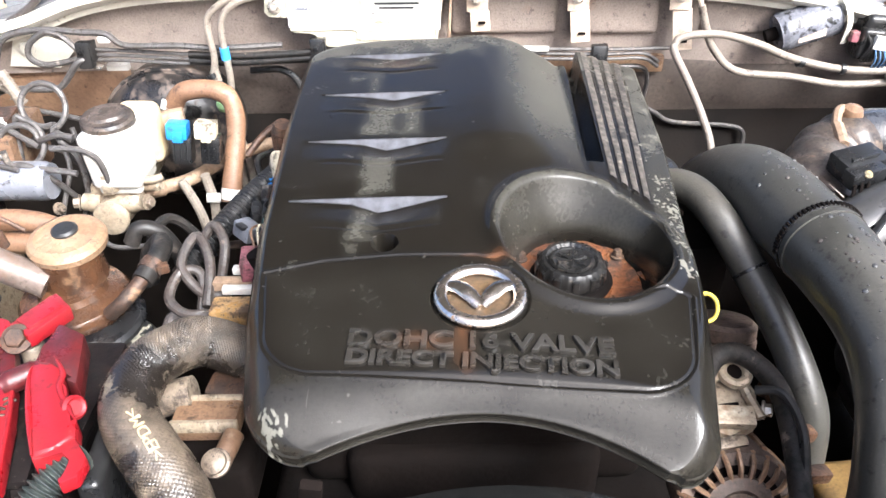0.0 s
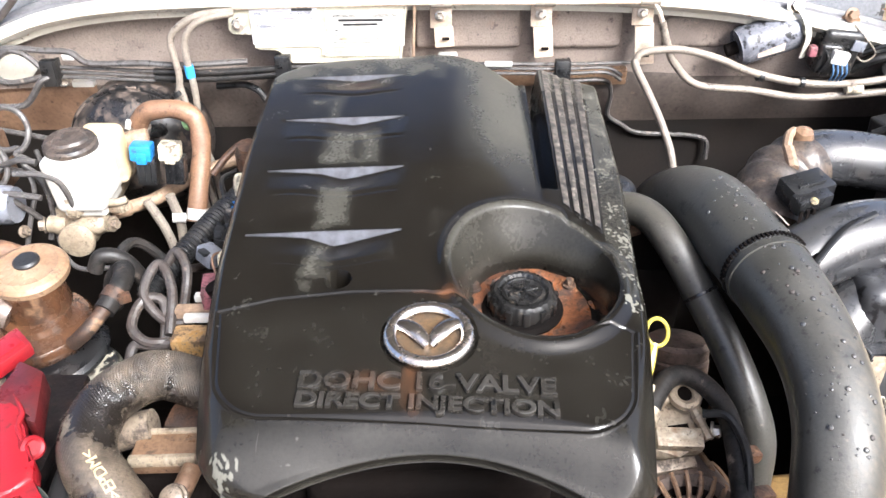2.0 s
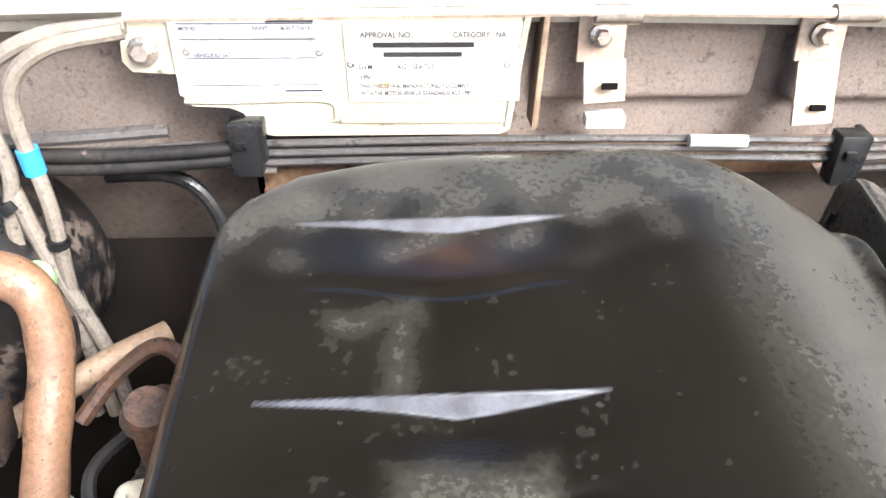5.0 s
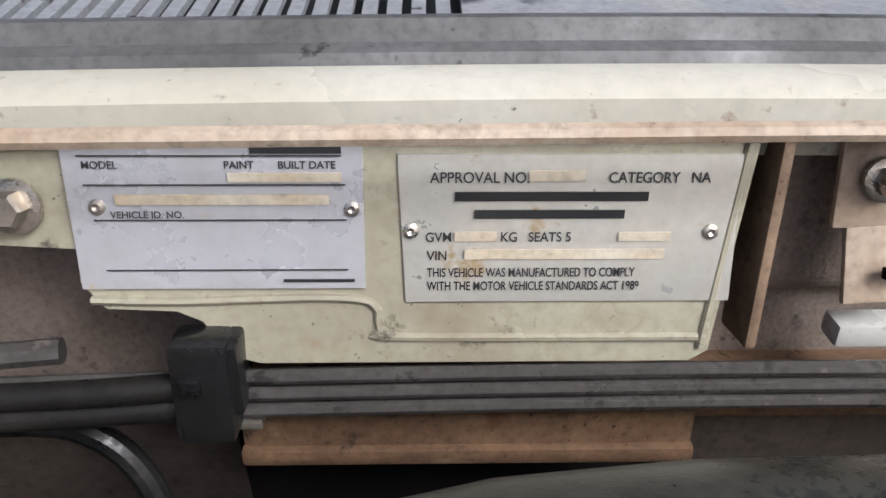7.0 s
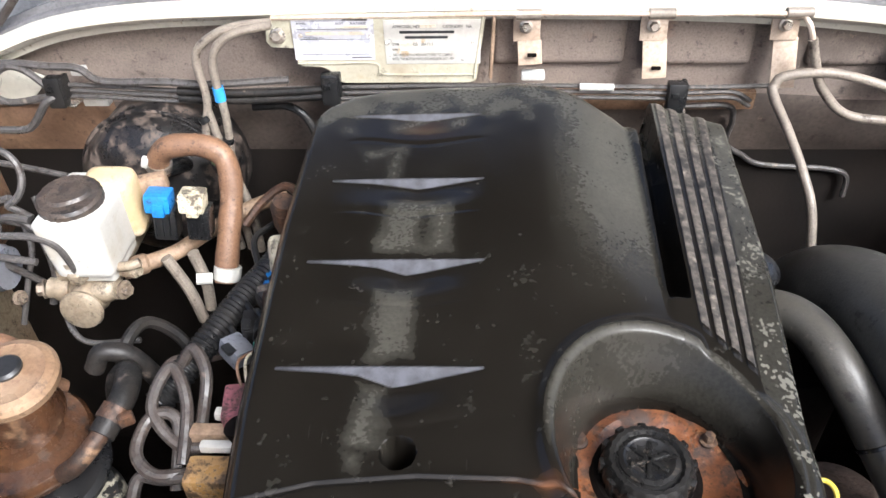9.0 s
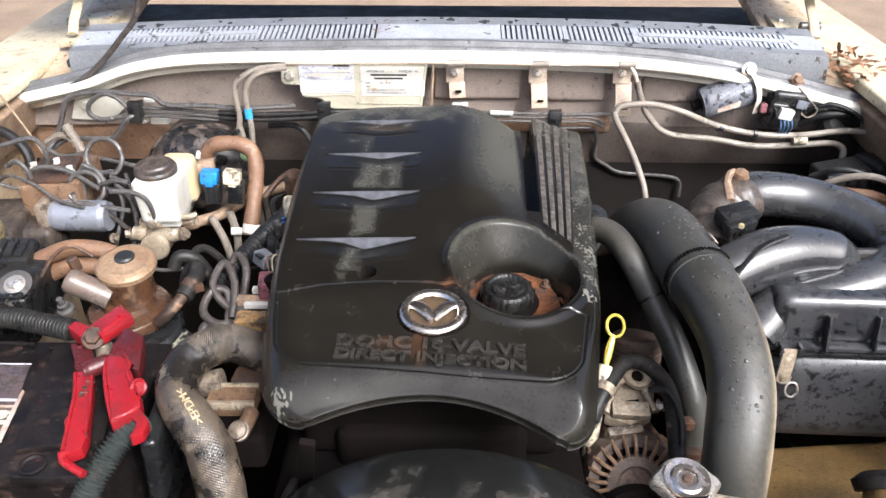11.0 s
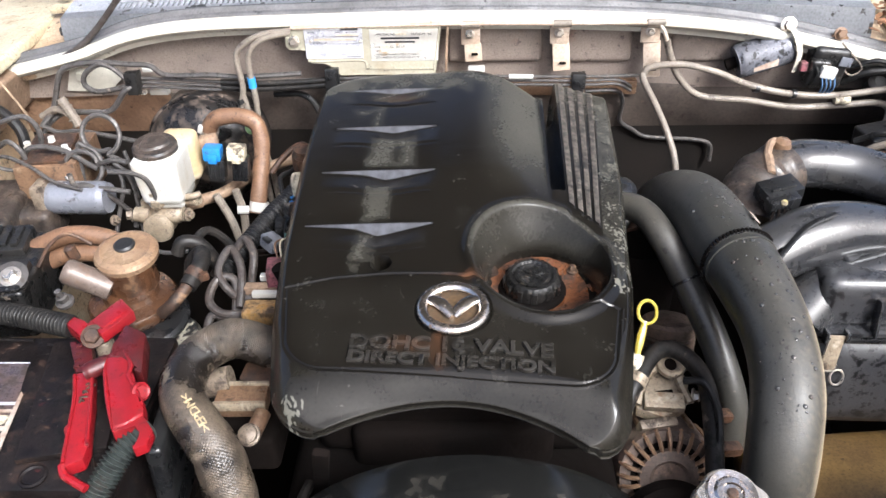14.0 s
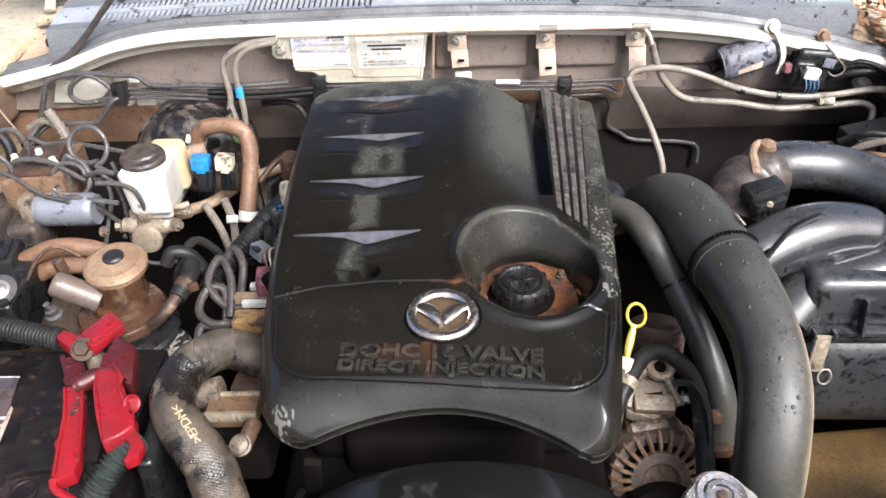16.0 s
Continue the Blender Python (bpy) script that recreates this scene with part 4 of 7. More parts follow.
part("neck", lathe([(0.036, 0), (0.037, 0.003), (0.034, 0.006), (0.030, 0.0065)], (0.0865, 0.114, 1.0225), seg=40), M["dark"], rocker)
for a in (0.6, 2.6, 4.4):
    part("bolt_head", bolt((0.090 + 0.052 * math.cos(a), 0.112 + 0.052 * math.sin(a), 1.027), 0.004), M["rust"], rocker)
cap = thing("oil_filler_cap", (0.0865, 0.114, 1.02), "round black oil filler cap with a knurled rim and oily dirt", "oil cap")
part("rim", lathe([(0.0295, 0), (0.0305, 0.002), (0.0300, 0.014), (0.0275, 0.020), (0.0255, 0.0225), (0.0225, 0.0225), (0.0205, 0.0195), (0.0, 0.0195)], (0.0865, 0.114, 1.024), (0, -0.05, 1), 96,
                  wobble=lambda a: 1 + 0.018 * math.cos(24 * a)), M["oily"], cap)
bm = lathe([(0.0195, 0), (0.0195, 0.0012), (0.0165, 0.0018), (0.0150, 0.0008), (0.0, 0.0008)], (0.0865, 0.114, 1.0436), seg=40)
for a in (20, 80, 140):
    block((0.0865, 0.114, 1.0446), (0.028, 0.0032, 0.0022), 0.0008, (0, 0, a), bm)
part("grip", bm, M["oily"], cap)
for k in range(12):
    a = 2 * math.pi * k / 12
    part("flute", block((0.0865 + 0.0295 * math.cos(a), 0.114 + 0.0295 * math.sin(a), 1.034), (0.004, 0.006, 0.016), 0.0012, (0, 0, math.degrees(a))), M["oily"], cap)


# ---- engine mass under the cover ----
# block blackened in colour to stand for the shade below the cover
engine = thing("engine_block", (0, 0.15, 0.34), "oily engine block below the cover, blackened for the shade there", "engine")
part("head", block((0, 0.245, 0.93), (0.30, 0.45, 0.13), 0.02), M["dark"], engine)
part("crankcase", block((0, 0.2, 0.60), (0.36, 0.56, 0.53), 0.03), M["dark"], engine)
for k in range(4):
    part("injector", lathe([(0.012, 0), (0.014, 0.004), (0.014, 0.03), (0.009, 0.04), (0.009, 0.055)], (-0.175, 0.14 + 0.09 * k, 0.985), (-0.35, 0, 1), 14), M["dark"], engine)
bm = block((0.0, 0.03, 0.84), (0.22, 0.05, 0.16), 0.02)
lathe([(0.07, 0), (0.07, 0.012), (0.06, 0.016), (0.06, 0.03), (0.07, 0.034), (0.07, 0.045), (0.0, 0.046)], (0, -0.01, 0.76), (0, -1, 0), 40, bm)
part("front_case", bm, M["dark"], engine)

# ---- firewall: data panel, pipes, brackets ----
def on_wall(px, pz, off=0.0):
    return Vector((px, 0.584 + (pz - 1.065) * 0.22 - off, pz))


dpanel = thing("data_plate_panel", (-0.14, 0.59, 1.064), "olive cream painted panel carrying two vehicle data plates", "data panel")
out_line = [(-0.226, 1.150), (-0.0185, 1.150), (-0.0300, 1.0715), (-0.036, 1.068), (-0.175, 1.068), (-0.186, 1.071), (-0.192, 1.082), (-0.200, 1.0855), (-0.222, 1.0865), (-0.2290, 1.095), (-0.2275, 1.105)]
part("backplate", sheet(out_line, lambda a, b: on_wall(a, b), (0, 0.004, 0)), M["panelpaint"], dpanel)
bm = sheet([(-0.2265, 1.138), (-0.2575, 1.138), (-0.2595, 1.112), (-0.2545, 1.1060), (-0.2275, 1.1045)], lambda a, b: on_wall(a, b, -0.002), (0, 0.004, 0))
tube([on_wall(-0.226, 1.0895, 0.0005), on_wall(-0.200, 1.0890, 0.0005), on_wall(-0.143, 1.0895, 0.0005), on_wall(-0.1365, 1.0800, 0.0005), on_wall(-0.130, 1.0770, 0.0005), on_wall(-0.034, 1.0765, 0.0005)], 0.0014, 60, 6, bm)
tube([on_wall(-0.033, 1.073, 0.0005), on_wall(-0.0225, 1.146, 0.0005)], 0.0014, 20, 6, bm)
ear = part("ear", bm, M["panelpaint"], dpanel)
part("ear_bolt", bolt(on_wall(-0.2455, 1.1190, 0.0), 0.0058, (0, -1, 0.2)), M["zinc"], dpanel, "zinc-plated hexagon bolt")


def plate(x0, x1, z0, z1, mat_, rows, rivets, tag):
    p = part("data_plate", sheet([(x0, z1), (x1, z1), (x1, z0), (x0 + 0.002, z0)], lambda a, b: on_wall(a, b, 0.0012), (0, 0.0012, 0)), mat_, dpanel, tag)
    base_ = pose(0, 0, 0, 77.6, 0, 0)
    for kind, px, pz, size, wide, what in rows:
        at = on_wall(px, pz, 0.0016)
        if kind == "t":
            writing("wording", what, size, Matrix.Translation(at) @ base_, M["ink"], p, 0.00005, wide=wide, weight=0.00004)
        else:
            bm = block(at + Vector((wide / 2, 0, size / 2)), (wide, 0.0004, size), 0)
            part("bar", bm, M["ink"] if kind == "b" else M["inkpale"], p)
    for px, pz in rivets:
        part("rivet", lathe([(0.0026, 0), (0.0024, 0.001), (0.0012, 0.0014), (0.0, 0.0008)], on_wall(px, pz, 0.001), (0, -1, 0.2), 14), M["zinc"], p)


plate(-0.2300, -0.1405, 1.0935, 1.1440, M["plate"], [
    ("b", -0.1737, 1.1350, 0.0042, 0.027, ""), ("t", -0.2237, 1.1306, 0.0032, 1.0, "MODEL"), ("t", -0.1817, 1.1306, 0.0032, 1.0, "PAINT"),
    ("t", -0.1657, 1.1306, 0.0032, 1.0, "BUILT DATE"), ("b", -0.2247, 1.1342, 0.0003, 0.078, ""), ("b", -0.2237, 1.1256, 0.0003, 0.078, ""),
    ("p", -0.1807, 1.1266, 0.0030, 0.034, ""), ("p", -0.2147, 1.1198, 0.0034, 0.064, ""), ("t", -0.2167, 1.1158, 0.0030, 1.0, "VEHICLE ID. NO."),
    ("b", -0.2217, 1.1150, 0.0003, 0.076, ""), ("b", -0.2197, 1.0995, 0.0003, 0.074, ""), ("b", -0.1657, 1.0958, 0.0009, 0.022, "")],
    [(-0.2205, 1.1190), (-0.1440, 1.1183)], "lilac-grey vehicle data plate with printed lines")
plate(-0.1300, -0.0255, 1.0890, 1.1345, M["plate2"], [
    ("t", -0.1203, 1.1263, 0.0047, 0.92, "APPROVAL NO."), ("p", -0.0904, 1.1268, 0.0034, 0.017, ""), ("t", -0.0662, 1.1263, 0.0047, 0.88, "CATEGORY   NA"),
    ("b", -0.1128, 1.1208, 0.0030, 0.059, ""), ("b", -0.1068, 1.1155, 0.0028, 0.046, ""),
    ("t", -0.1218, 1.1083, 0.0043, 0.9, "GVM"), ("p", -0.1128, 1.1085, 0.0032, 0.013, ""), ("t", -0.0987, 1.1083, 0.0043, 0.9, "KG   SEATS 5"), ("p", -0.0622, 1.1085, 0.003, 0.016, ""),
    ("t", -0.1213, 1.1025, 0.0043, 0.9, "VIN"), ("p", -0.1097, 1.1028, 0.0034, 0.062, ""),
    ("t", -0.1213, 1.0972, 0.0041, 0.70, "THIS VEHICLE WAS MANUFACTURED TO COMPLY"), ("t", -0.1213, 1.0929, 0.0041, 0.70, "WITH THE MOTOR VEHICLE STANDARDS ACT 1989")],
    [(-0.1262, 1.1115), (-0.0335, 1.1110)], "brushed aluminium compliance plate with black print")

# dark gap and felt edge beside the panel
setting("trim_felt_edge", block((-0.0125, 0.606, 1.108), (0.004, 0.022, 0.082), 0.0015, (-10, 3, 0)), M["tan"], "rusty folded edge beside the data panel", "insulation")

# three brake pipes in clips
for k in range(3):
    zz = 1.0635 - 0.0068 * k
    bm = tube([(-0.505, 0.583, zz + 0.005 - 0.001 * k), (-0.47, 0.582, zz + 0.004), (-0.33, 0.582, zz - 0.004), (-0.20, 0.584, zz - 0.001), (0.0, 0.586, zz), (0.19, 0.588, zz - 0.004),
               (0.25 + 0.02 * (k == 0), 0.59, zz - 0.004), (0.275 + 0.02 * (k == 0), 0.595, zz - 0.018 + 0.012 * (k == 0))], 0.0027, 90, 8)
    solo("brake_pipe", bm, M["steelpipe"], "thin grey steel brake pipe clipped along the firewall", "brake pipe", "firewall brake pipes")
for k in range(2):
    solo("pipe_sleeve", tube([(-0.365, 0.579, 1.0615 - 0.009 * k), (-0.30, 0.578, 1.0590 - 0.009 * k), (-0.235, 0.578, 1.0610 - 0.008 * k), (-0.196, 0.579, 1.0635 - 0.008 * k)], 0.0046, 40, 12), M["rubber"], "glossy black rubber sleeve over the brake pipes", "sleeve", "pipe sleeves")
solo("pipe_sleeve", tube([(0.083, 0.582, 1.0635), (0.120, 0.582, 1.0625)], 0.0042, 4, 14), M["white"], "short pale plastic sleeve on the brake pipes", "sleeve")


def pipe_clip(at, mat_, label):
    c = thing("pipe_clip", (at[0], at[1], at[2] - 0.018), label, "pipe clip", "pipe clips")
    bm = block(at, (0.019, 0.016, 0.036), 0.003, (-6, 0, 0))
    block((at[0] + 0.0095, at[1] + 0.004, at[2] + 0.004), (0.005, 0.018, 0.026), 0.0015, bm=bm)
    part("body", bm, mat_, c)
    part("foot_tab", block((at[0] + 0.004, at[1] + 0.012, at[2] - 0.020), (0.022, 0.02, 0.003), 0.001), M["zinc"], c, "bright metal tab")
    part("catch", block((at[0] - 0.002, at[1] - 0.009, at[2] + 0.006), (0.007, 0.003, 0.006), 0.001), mat_, c)


pipe_clip((-0.1915, 0.580, 1.0635), M["black"], "black plastic clip holding three brake pipes")
pipe_clip((0.189, 0.584, 1.049), M["black"], "black plastic clip holding three brake pipes")
pipe_clip((-0.5020, 0.574, 1.0640), M["conduit"], "dark clip gathering looped pipes on the firewall")
for px, pz, w in ((0.033, 1.067, 0.026), (-0.485, 1.075, 0.016), (-0.475, 1.036, 0.03)):
    solo("firewall_tab", block((px, 0.604, pz), (w, 0.012, 0.009), 0.002), M["white"], "small pale metal tab on the firewall", "tab", "firewall tabs")


def bracket(px, z0, bent):
    b = thing("pipe_bracket", (px, 0.612, z0), "pale stamped steel bracket bolted to the firewall", "bracket", "pipe brackets")
    part("fixing_plate", block((px, 0.606, 1.122), (0.029, 0.003, 0.030), 0.001, (-12, 0, 0)), M["strap"], b)
    part("leg", block((px + bent, 0.599, (1.108 + z0) / 2), (0.026, 0.003, 1.110 - z0), 0.001, (-16, -4, 0)), M["strap"], b)
    part("top_tab", block((px, 0.592, 1.1425), (0.026, 0.03, 0.0025), 0.001), M["strap"], b)
    part("strap_bolt", bolt((px - 0.001, 0.6035, 1.124), 0.0048, (0, -1, 0.2)), M["zinc"], b, "zinc bolt head")
    part("pipe_hook", tube([(px - 0.013, 0.578, 1.1478), (px + 0.013, 0.578, 1.1478)], 0.0052, 4, 12), M["palepipe"], b)
    part("slot_mark", block((px + bent + 0.002, 0.5925, z0 + 0.012), (0.010, 0.003, 0.004), 0.0008, (-16, 0, 0)), M["dark"], b)


bracket(0.024, 1.084, 0.004)
bracket(0.159, 1.068, 0.004)
bracket(0.296, 1.056, 0.006)
solo("washer_pipe", tube([(-0.243, 0.572, 1.149), (-0.12, 0.573, 1.1500), (0.02, 0.576, 1.150), (0.16, 0.577, 1.148), (0.285, 0.577, 1.147), (0.305, 0.575, 1.140), (0.3137, 0.572, 1.1224), (0.318, 0.572, 1.110)], 0.0030, 120, 8), M["strap"],
     "thin pale dusty pipe running across the firewall top", "pipe")
solo("vacuum_tube", tube([(-0.243, 0.571, 1.145), (-0.285, 0.562, 1.143), (-0.315, 0.56, 1.128), (-0.328, 0.56, 1.108), (-0.325, 0.556, 1.062), (-0.334, 0.552, 1.020), (-0.330, 0.545, 0.95), (-0.318, 0.535, 0.87)],
                         0.0046, 70, 10), M["palepipe"], "dusty pale rubber tube bending down the firewall", "tube", "firewall tubes")
solo("vacuum_tube", tube([(-0.243, 0.566, 1.144), (-0.28, 0.558, 1.139), (-0.303, 0.556, 1.122), (-0.310, 0.555, 1.095), (-0.307, 0.552, 1.04), (-0.312, 0.545, 0.95), (-0.306, 0.535, 0.87)],
                         0.0046, 70, 10), M["palepipe"], "dusty pale rubber tube with a blue tape wrap", "tube", "firewall tubes")
solo("vacuum_tube", tube([(-0.327, 0.556, 1.05), (-0.318, 0.55, 1.0), (-0.298, 0.54, 0.93), (-0.292, 0.53, 0.87)], 0.005, 40, 10), M["palepipe"], "dusty pale rubber tube beside the brake booster", "tube", "firewall tubes")
solo("tape_wrap", tube([(-0.3095, 0.555, 1.079), (-0.309, 0.5545, 1.063)], 0.0063, 6, 12), M["tape"], "bright blue tape wrapped round a tube", "tape")
for a, b in (((-0.333, 0.552, 1.044), (-0.330, 0.552, 1.038)), ((-0.309, 0.55, 1.018), (-0.3095, 0.55, 1.012))):
    solo("cable_tie", tube([a, b], 0.0066, 4, 12), M["black"], "black cable tie round a pale tube", "cable tie", "cable ties")
solo("tube_tag", lathe([(0.006, 0), (0.011, 0.003), (0.011, 0.009), (0.007, 0.012)], (-0.309, 0.515, 1.012), (0.1, -0.5, 1), 16), M["green"], "bright green and white plastic tag on the hose end", "tag")

# looped pipes at the firewall's corner
bm = tube([(-0.500, 0.574, 1.068), (-0.5079, 0.572, 1.0701), (-0.5284, 0.572, 1.0913), (-0.5489, 0.572, 1.095), (-0.5724, 0.572, 1.0795), (-0.576, 0.572, 1.061), (-0.5567, 0.572, 1.0515), (-0.5108, 0.572, 1.059), (-0.500, 0.574, 1.060)], 0.0042, 80, 8)
solo("pipe_loop", bm, M["steelpipe"], "grey pipe looped in a ring beside the clip", "pipe loop", "corner pipes")
bm = tube([(-0.24, 0.590, 1.0695), (-0.3254, 0.578, 1.0703), (-0.3769, 0.575, 1.075), (-0.4464, 0.575, 1.0761), (-0.4688, 0.575, 1.0917), (-0.5027, 0.575, 1.0945), (-0.5448, 0.575, 1.0982), (-0.5893, 0.575, 1.0938), (-0.61, 0.573, 1.0829), (-0.6216, 0.570, 1.0597), (-0.6345, 0.560, 1.0264), (-0.65, 0.54, 1.0068)], 0.0045, 110, 8)
solo("pipe_loop", bm, M["steelpipe"], "grey pipe arching over the corner of the firewall", "pipe loop", "corner pipes")
bm = tube([(-0.502, 0.570, 1.060), (-0.5138, 0.565, 1.0546), (-0.539, 0.565, 1.0261), (-0.5586, 0.565, 1.0194), (-0.6165, 0.565, 1.0195), (-0.6428, 0.56, 1.0068), (-0.6565, 0.55, 0.992)], 0.0045, 60, 8)
solo("pipe_loop", bm, M["steelpipe"], "grey pipe dropping below the clip", "pipe loop", "corner pipes")
bm = sheet([(-0.63, 1.035), (-0.615, 1.072), (-0.575, 1.080), (-0.53, 1.060), (-0.56, 1.032)], lambda a, b: Vector((a, 0.612, b)), (0, 0.004, 0))
bolt((-0.598, 0.612, 1.062), 0.008, (0, -1, 0), bm)
solo("corner_plate", bm, M["cream"], "cream steel plate with a bolt on the firewall", "plate")
bm = tube([(-0.655, 0.56, 1.015), (-0.625, 0.555, 1.03), (-0.60, 0.55, 1.022)], 0.006, 20, 8)
tube([(-0.612, 0.552, 1.05), (-0.602, 0.55, 1.028), (-0.594, 0.548, 1.005)], 0.0075, 20, 10, bm)
for k in range(5):
    lathe([(0.0095, 0), (0.0095, 0.002)], Vector((-0.610, 0.552, 1.045)).lerp(Vector((-0.595, 0.548, 1.008)), k / 4), (0.4, -0.1, -1), 12, bm)
solo("corner_joint", bm, M["palepipe"], "pale ribbed tube joint at the bay corner", "tube joint")
solo("stay_rod", tube([(-0.675, 0.50, 1.13), (-0.645, 0.50, 1.06), (-0.612, 0.49, 0.99)], 0.0018, 20, 6), M["tan"], "thin rusty rod in the bay corner", "rod")
bm = tube([(-0.462, 0.60, 1.30), (-0.473, 0.60, 1.223), (-0.510, 0.60, 1.178), (-0.559, 0.598, 1.130), (-0.600, 0.59, 1.104), (-0.630, 0.585, 1.094)], 0.0046, 60, 10)
solo("washer_hose", bm, M["fuelpipe"], "dusty hose hanging over the cowl corner", "hose")


# ---- brakes, on the driver's side ----
boost = thing("brake_booster", (-0.41, 0.62, 0.855), "black brake booster drum blotched with dried mud", "brake booster")
part("drum", lathe([(0.084, 0), (0.090, 0.01), (0.090, 0.06), (0.086, 0.068), (0.090, 0.072), (0.089, 0.085), (0.080, 0.10), (0.064, 0.112), (0.045, 0.118), (0.03, 0.12)], (-0.40, 0.625, 0.955), (0, -1, 0.03), 56), M["booster"], boost)
part("clench_rim", lathe([(0.093, 0), (0.0945, 0.003), (0.093, 0.006)], (-0.40, 0.556, 0.957), (0, -1, 0.03), 56), M["booster"], boost)
part("hose_port", tube([(-0.350, 0.535, 0.995), (-0.355, 0.510, 1.008), (-0.366, 0.488, 1.016)], 0.009, 10, 12), M["black"], boost)

mc = thing("brake_master_cylinder", (-0.41, 0.40, 0.935), "brake master cylinder with a milky reservoir and black cap", "master cylinder")
bm = block((-0.400, 0.386, 1.020), (0.056, 0.080, 0.070), 0.009, (0, 0, 0), taper=1.12)
block((-0.401, 0.384, 0.984), (0.050, 0.060, 0.020), 0.006, bm=bm)
block((-0.401, 0.346, 1.012), (0.050, 0.004, 0.002), 0.0008, bm=bm)
part("reservoir", bm, M["white"], mc)
bm = block((-0.387, 0.420, 1.024), (0.052, 0.040, 0.072), 0.014, (6, 3, 4), taper=0.92)
part("filler_neck", bm, M["amber_clean"], mc, "yellowed reservoir neck")
resc = part("cap", lathe([(0.026, 0), (0.0295, 0.002), (0.0295, 0.012), (0.027, 0.015), (0.0, 0.0155)], (-0.4035, 0.376, 1.051), (0.04, -0.12, 1), 48, wobble=lambda a: 1 + 0.012 * math.cos(24 * a)), M["muddy_duct"], mc, "dirty black screw cap")
part("cap_grip", lathe([(0.020, 0), (0.017, 0.003), (0.0, 0.0035)], (-0.4035, 0.376, 1.066), (0.04, -0.12, 1), 24, wobble=lambda a: 1 + 0.1 * math.cos(3 * a)), M["muddy_duct"], resc)
bm = tube([(-0.410, 0.50, 0.962), (-0.414, 0.343, 0.951)], lambda t: 0.021 if t < 0.9 else 0.018, 20, 24)
part("cylinder", bm, M["castpale"], mc)
bm = tube([(-0.450, 0.360, 0.962), (-0.428, 0.360, 0.960)], lambda t: 0.0125 if t > 0.3 else 0.0105, 8, 18)
tube([(-0.402, 0.360, 0.960), (-0.379, 0.358, 0.963)], lambda t: 0.0125 if t < 0.7 else 0.0105, 8, 18, bm)
tube([(-0.382, 0.37, 0.978), (-0.362, 0.366, 0.980)], 0.007, 6, 12, bm)
lathe([(0.0075, 0), (0.0075, 0.003), (0.005, 0.004), (0.005, 0.007)], (-0.362, 0.366, 0.980), (1, -0.2, 0.1), 6, bm)
block((-0.414, 0.368, 0.972), (0.050, 0.020, 0.026), 0.005, bm=bm)
lathe([(0.010, 0), (0.010, 0.012), (0.008, 0.014), (0.007, 0.016), (0.007, 0.026), (0.0045, 0.028), (0.0045, 0.034)], (-0.412, 0.355, 0.980), (0, -0.2, 1), 6, bm)
part("port_boss", bm, M["castpale"], mc)
for px in (-0.4535, -0.3755):
    part("port_plug", bolt((px, 0.358, 0.962), 0.0065, (-1 if px < -0.4 else 1, -0.3, 0.1)), M["alloy"], mc)
part("end_cap", lathe([(0.020, 0), (0.0215, 0.004), (0.020, 0.008), (0.017, 0.0095), (0.0, 0.010)], (-0.414, 0.345, 0.950), (0, -1, 0.1), 28), M["castpale"], mc)
part("outlet_spout", tube([(-0.372, 0.36, 0.990), (-0.360, 0.361, 0.991), (-0.352, 0.364, 0.993)], 0.0048, 12, 12), M["castpale"], mc)

absu = thing("abs_unit", (-0.56, 0.39, 0.93), "dusty brake control block with a silver motor and looped lines", "brake control unit")
part("valve_block", block((-0.562, 0.41, 1.005), (0.085, 0.10, 0.07), 0.005, (0, 0, 4)), M["mudalloy"], absu, "mud-dusted alloy valve block")
bm = tube([(-0.556, 0.352, 0.996), (-0.474, 0.350, 0.996)], lambda t: 0.023 if 0.05 < t < 0.93 else 0.021, 24, 28)
part("motor", bm, M["motor"], absu, "pale silver motor can")
part("flange", block((-0.563, 0.352, 0.994), (0.016, 0.046, 0.058), 0.005), M["alloy"], absu)
part("lower_box", block((-0.60, 0.345, 0.965), (0.10, 0.06, 0.05), 0.014), M["muddy_duct"], absu)
bm = bmesh.new()
for px, py in ((-0.592, 0.40), (-0.565, 0.415), (-0.535, 0.39)):
    lathe([(0.0075, 0), (0.0075, 0.008), (0.005, 0.010), (0.005, 0.016)], (px, py, 1.04), (0, 0, 1), 6, bm)
part("line_nut", bm, M["white"], absu)
part("stud", bolt((-0.475, 0.345, 0.962), 0.005, (0.9, -0.4, 0.2)), M["alloy"], absu)
def ring_line(c, r, turns, start, tails):
    """A pipe coiled in a ring that faces up and forward, with straight tails."""
    out_ = [Vector(p) for p in tails[0]]
    for i in range(int(18 * turns) + 1):
        a = start + 2 * math.pi * i / 18
        out_.append(Vector(c) + r * Vector((math.cos(a), 0.45 * math.sin(a), 0.89 * math.sin(a))) + Vector((0, 0.007 * i / 18, 0.004 * i / 18)))
    return out_ + [Vector(p) for p in tails[1]]


for c, r, turns, start, tails in (
        ((-0.4867, 0.400, 1.0632), 0.0265, 1.05, -1.2, ([(-0.455, 0.385, 1.030), (-0.468, 0.388, 1.036)], [(-0.500, 0.405, 1.030), (-0.520, 0.405, 1.015)])),
        ((-0.5080, 0.366, 1.0290), 0.0260, 1.25, 0.4, ([(-0.440, 0.360, 1.046), (-0.460, 0.362, 1.048)], [(-0.520, 0.380, 1.000)]))):
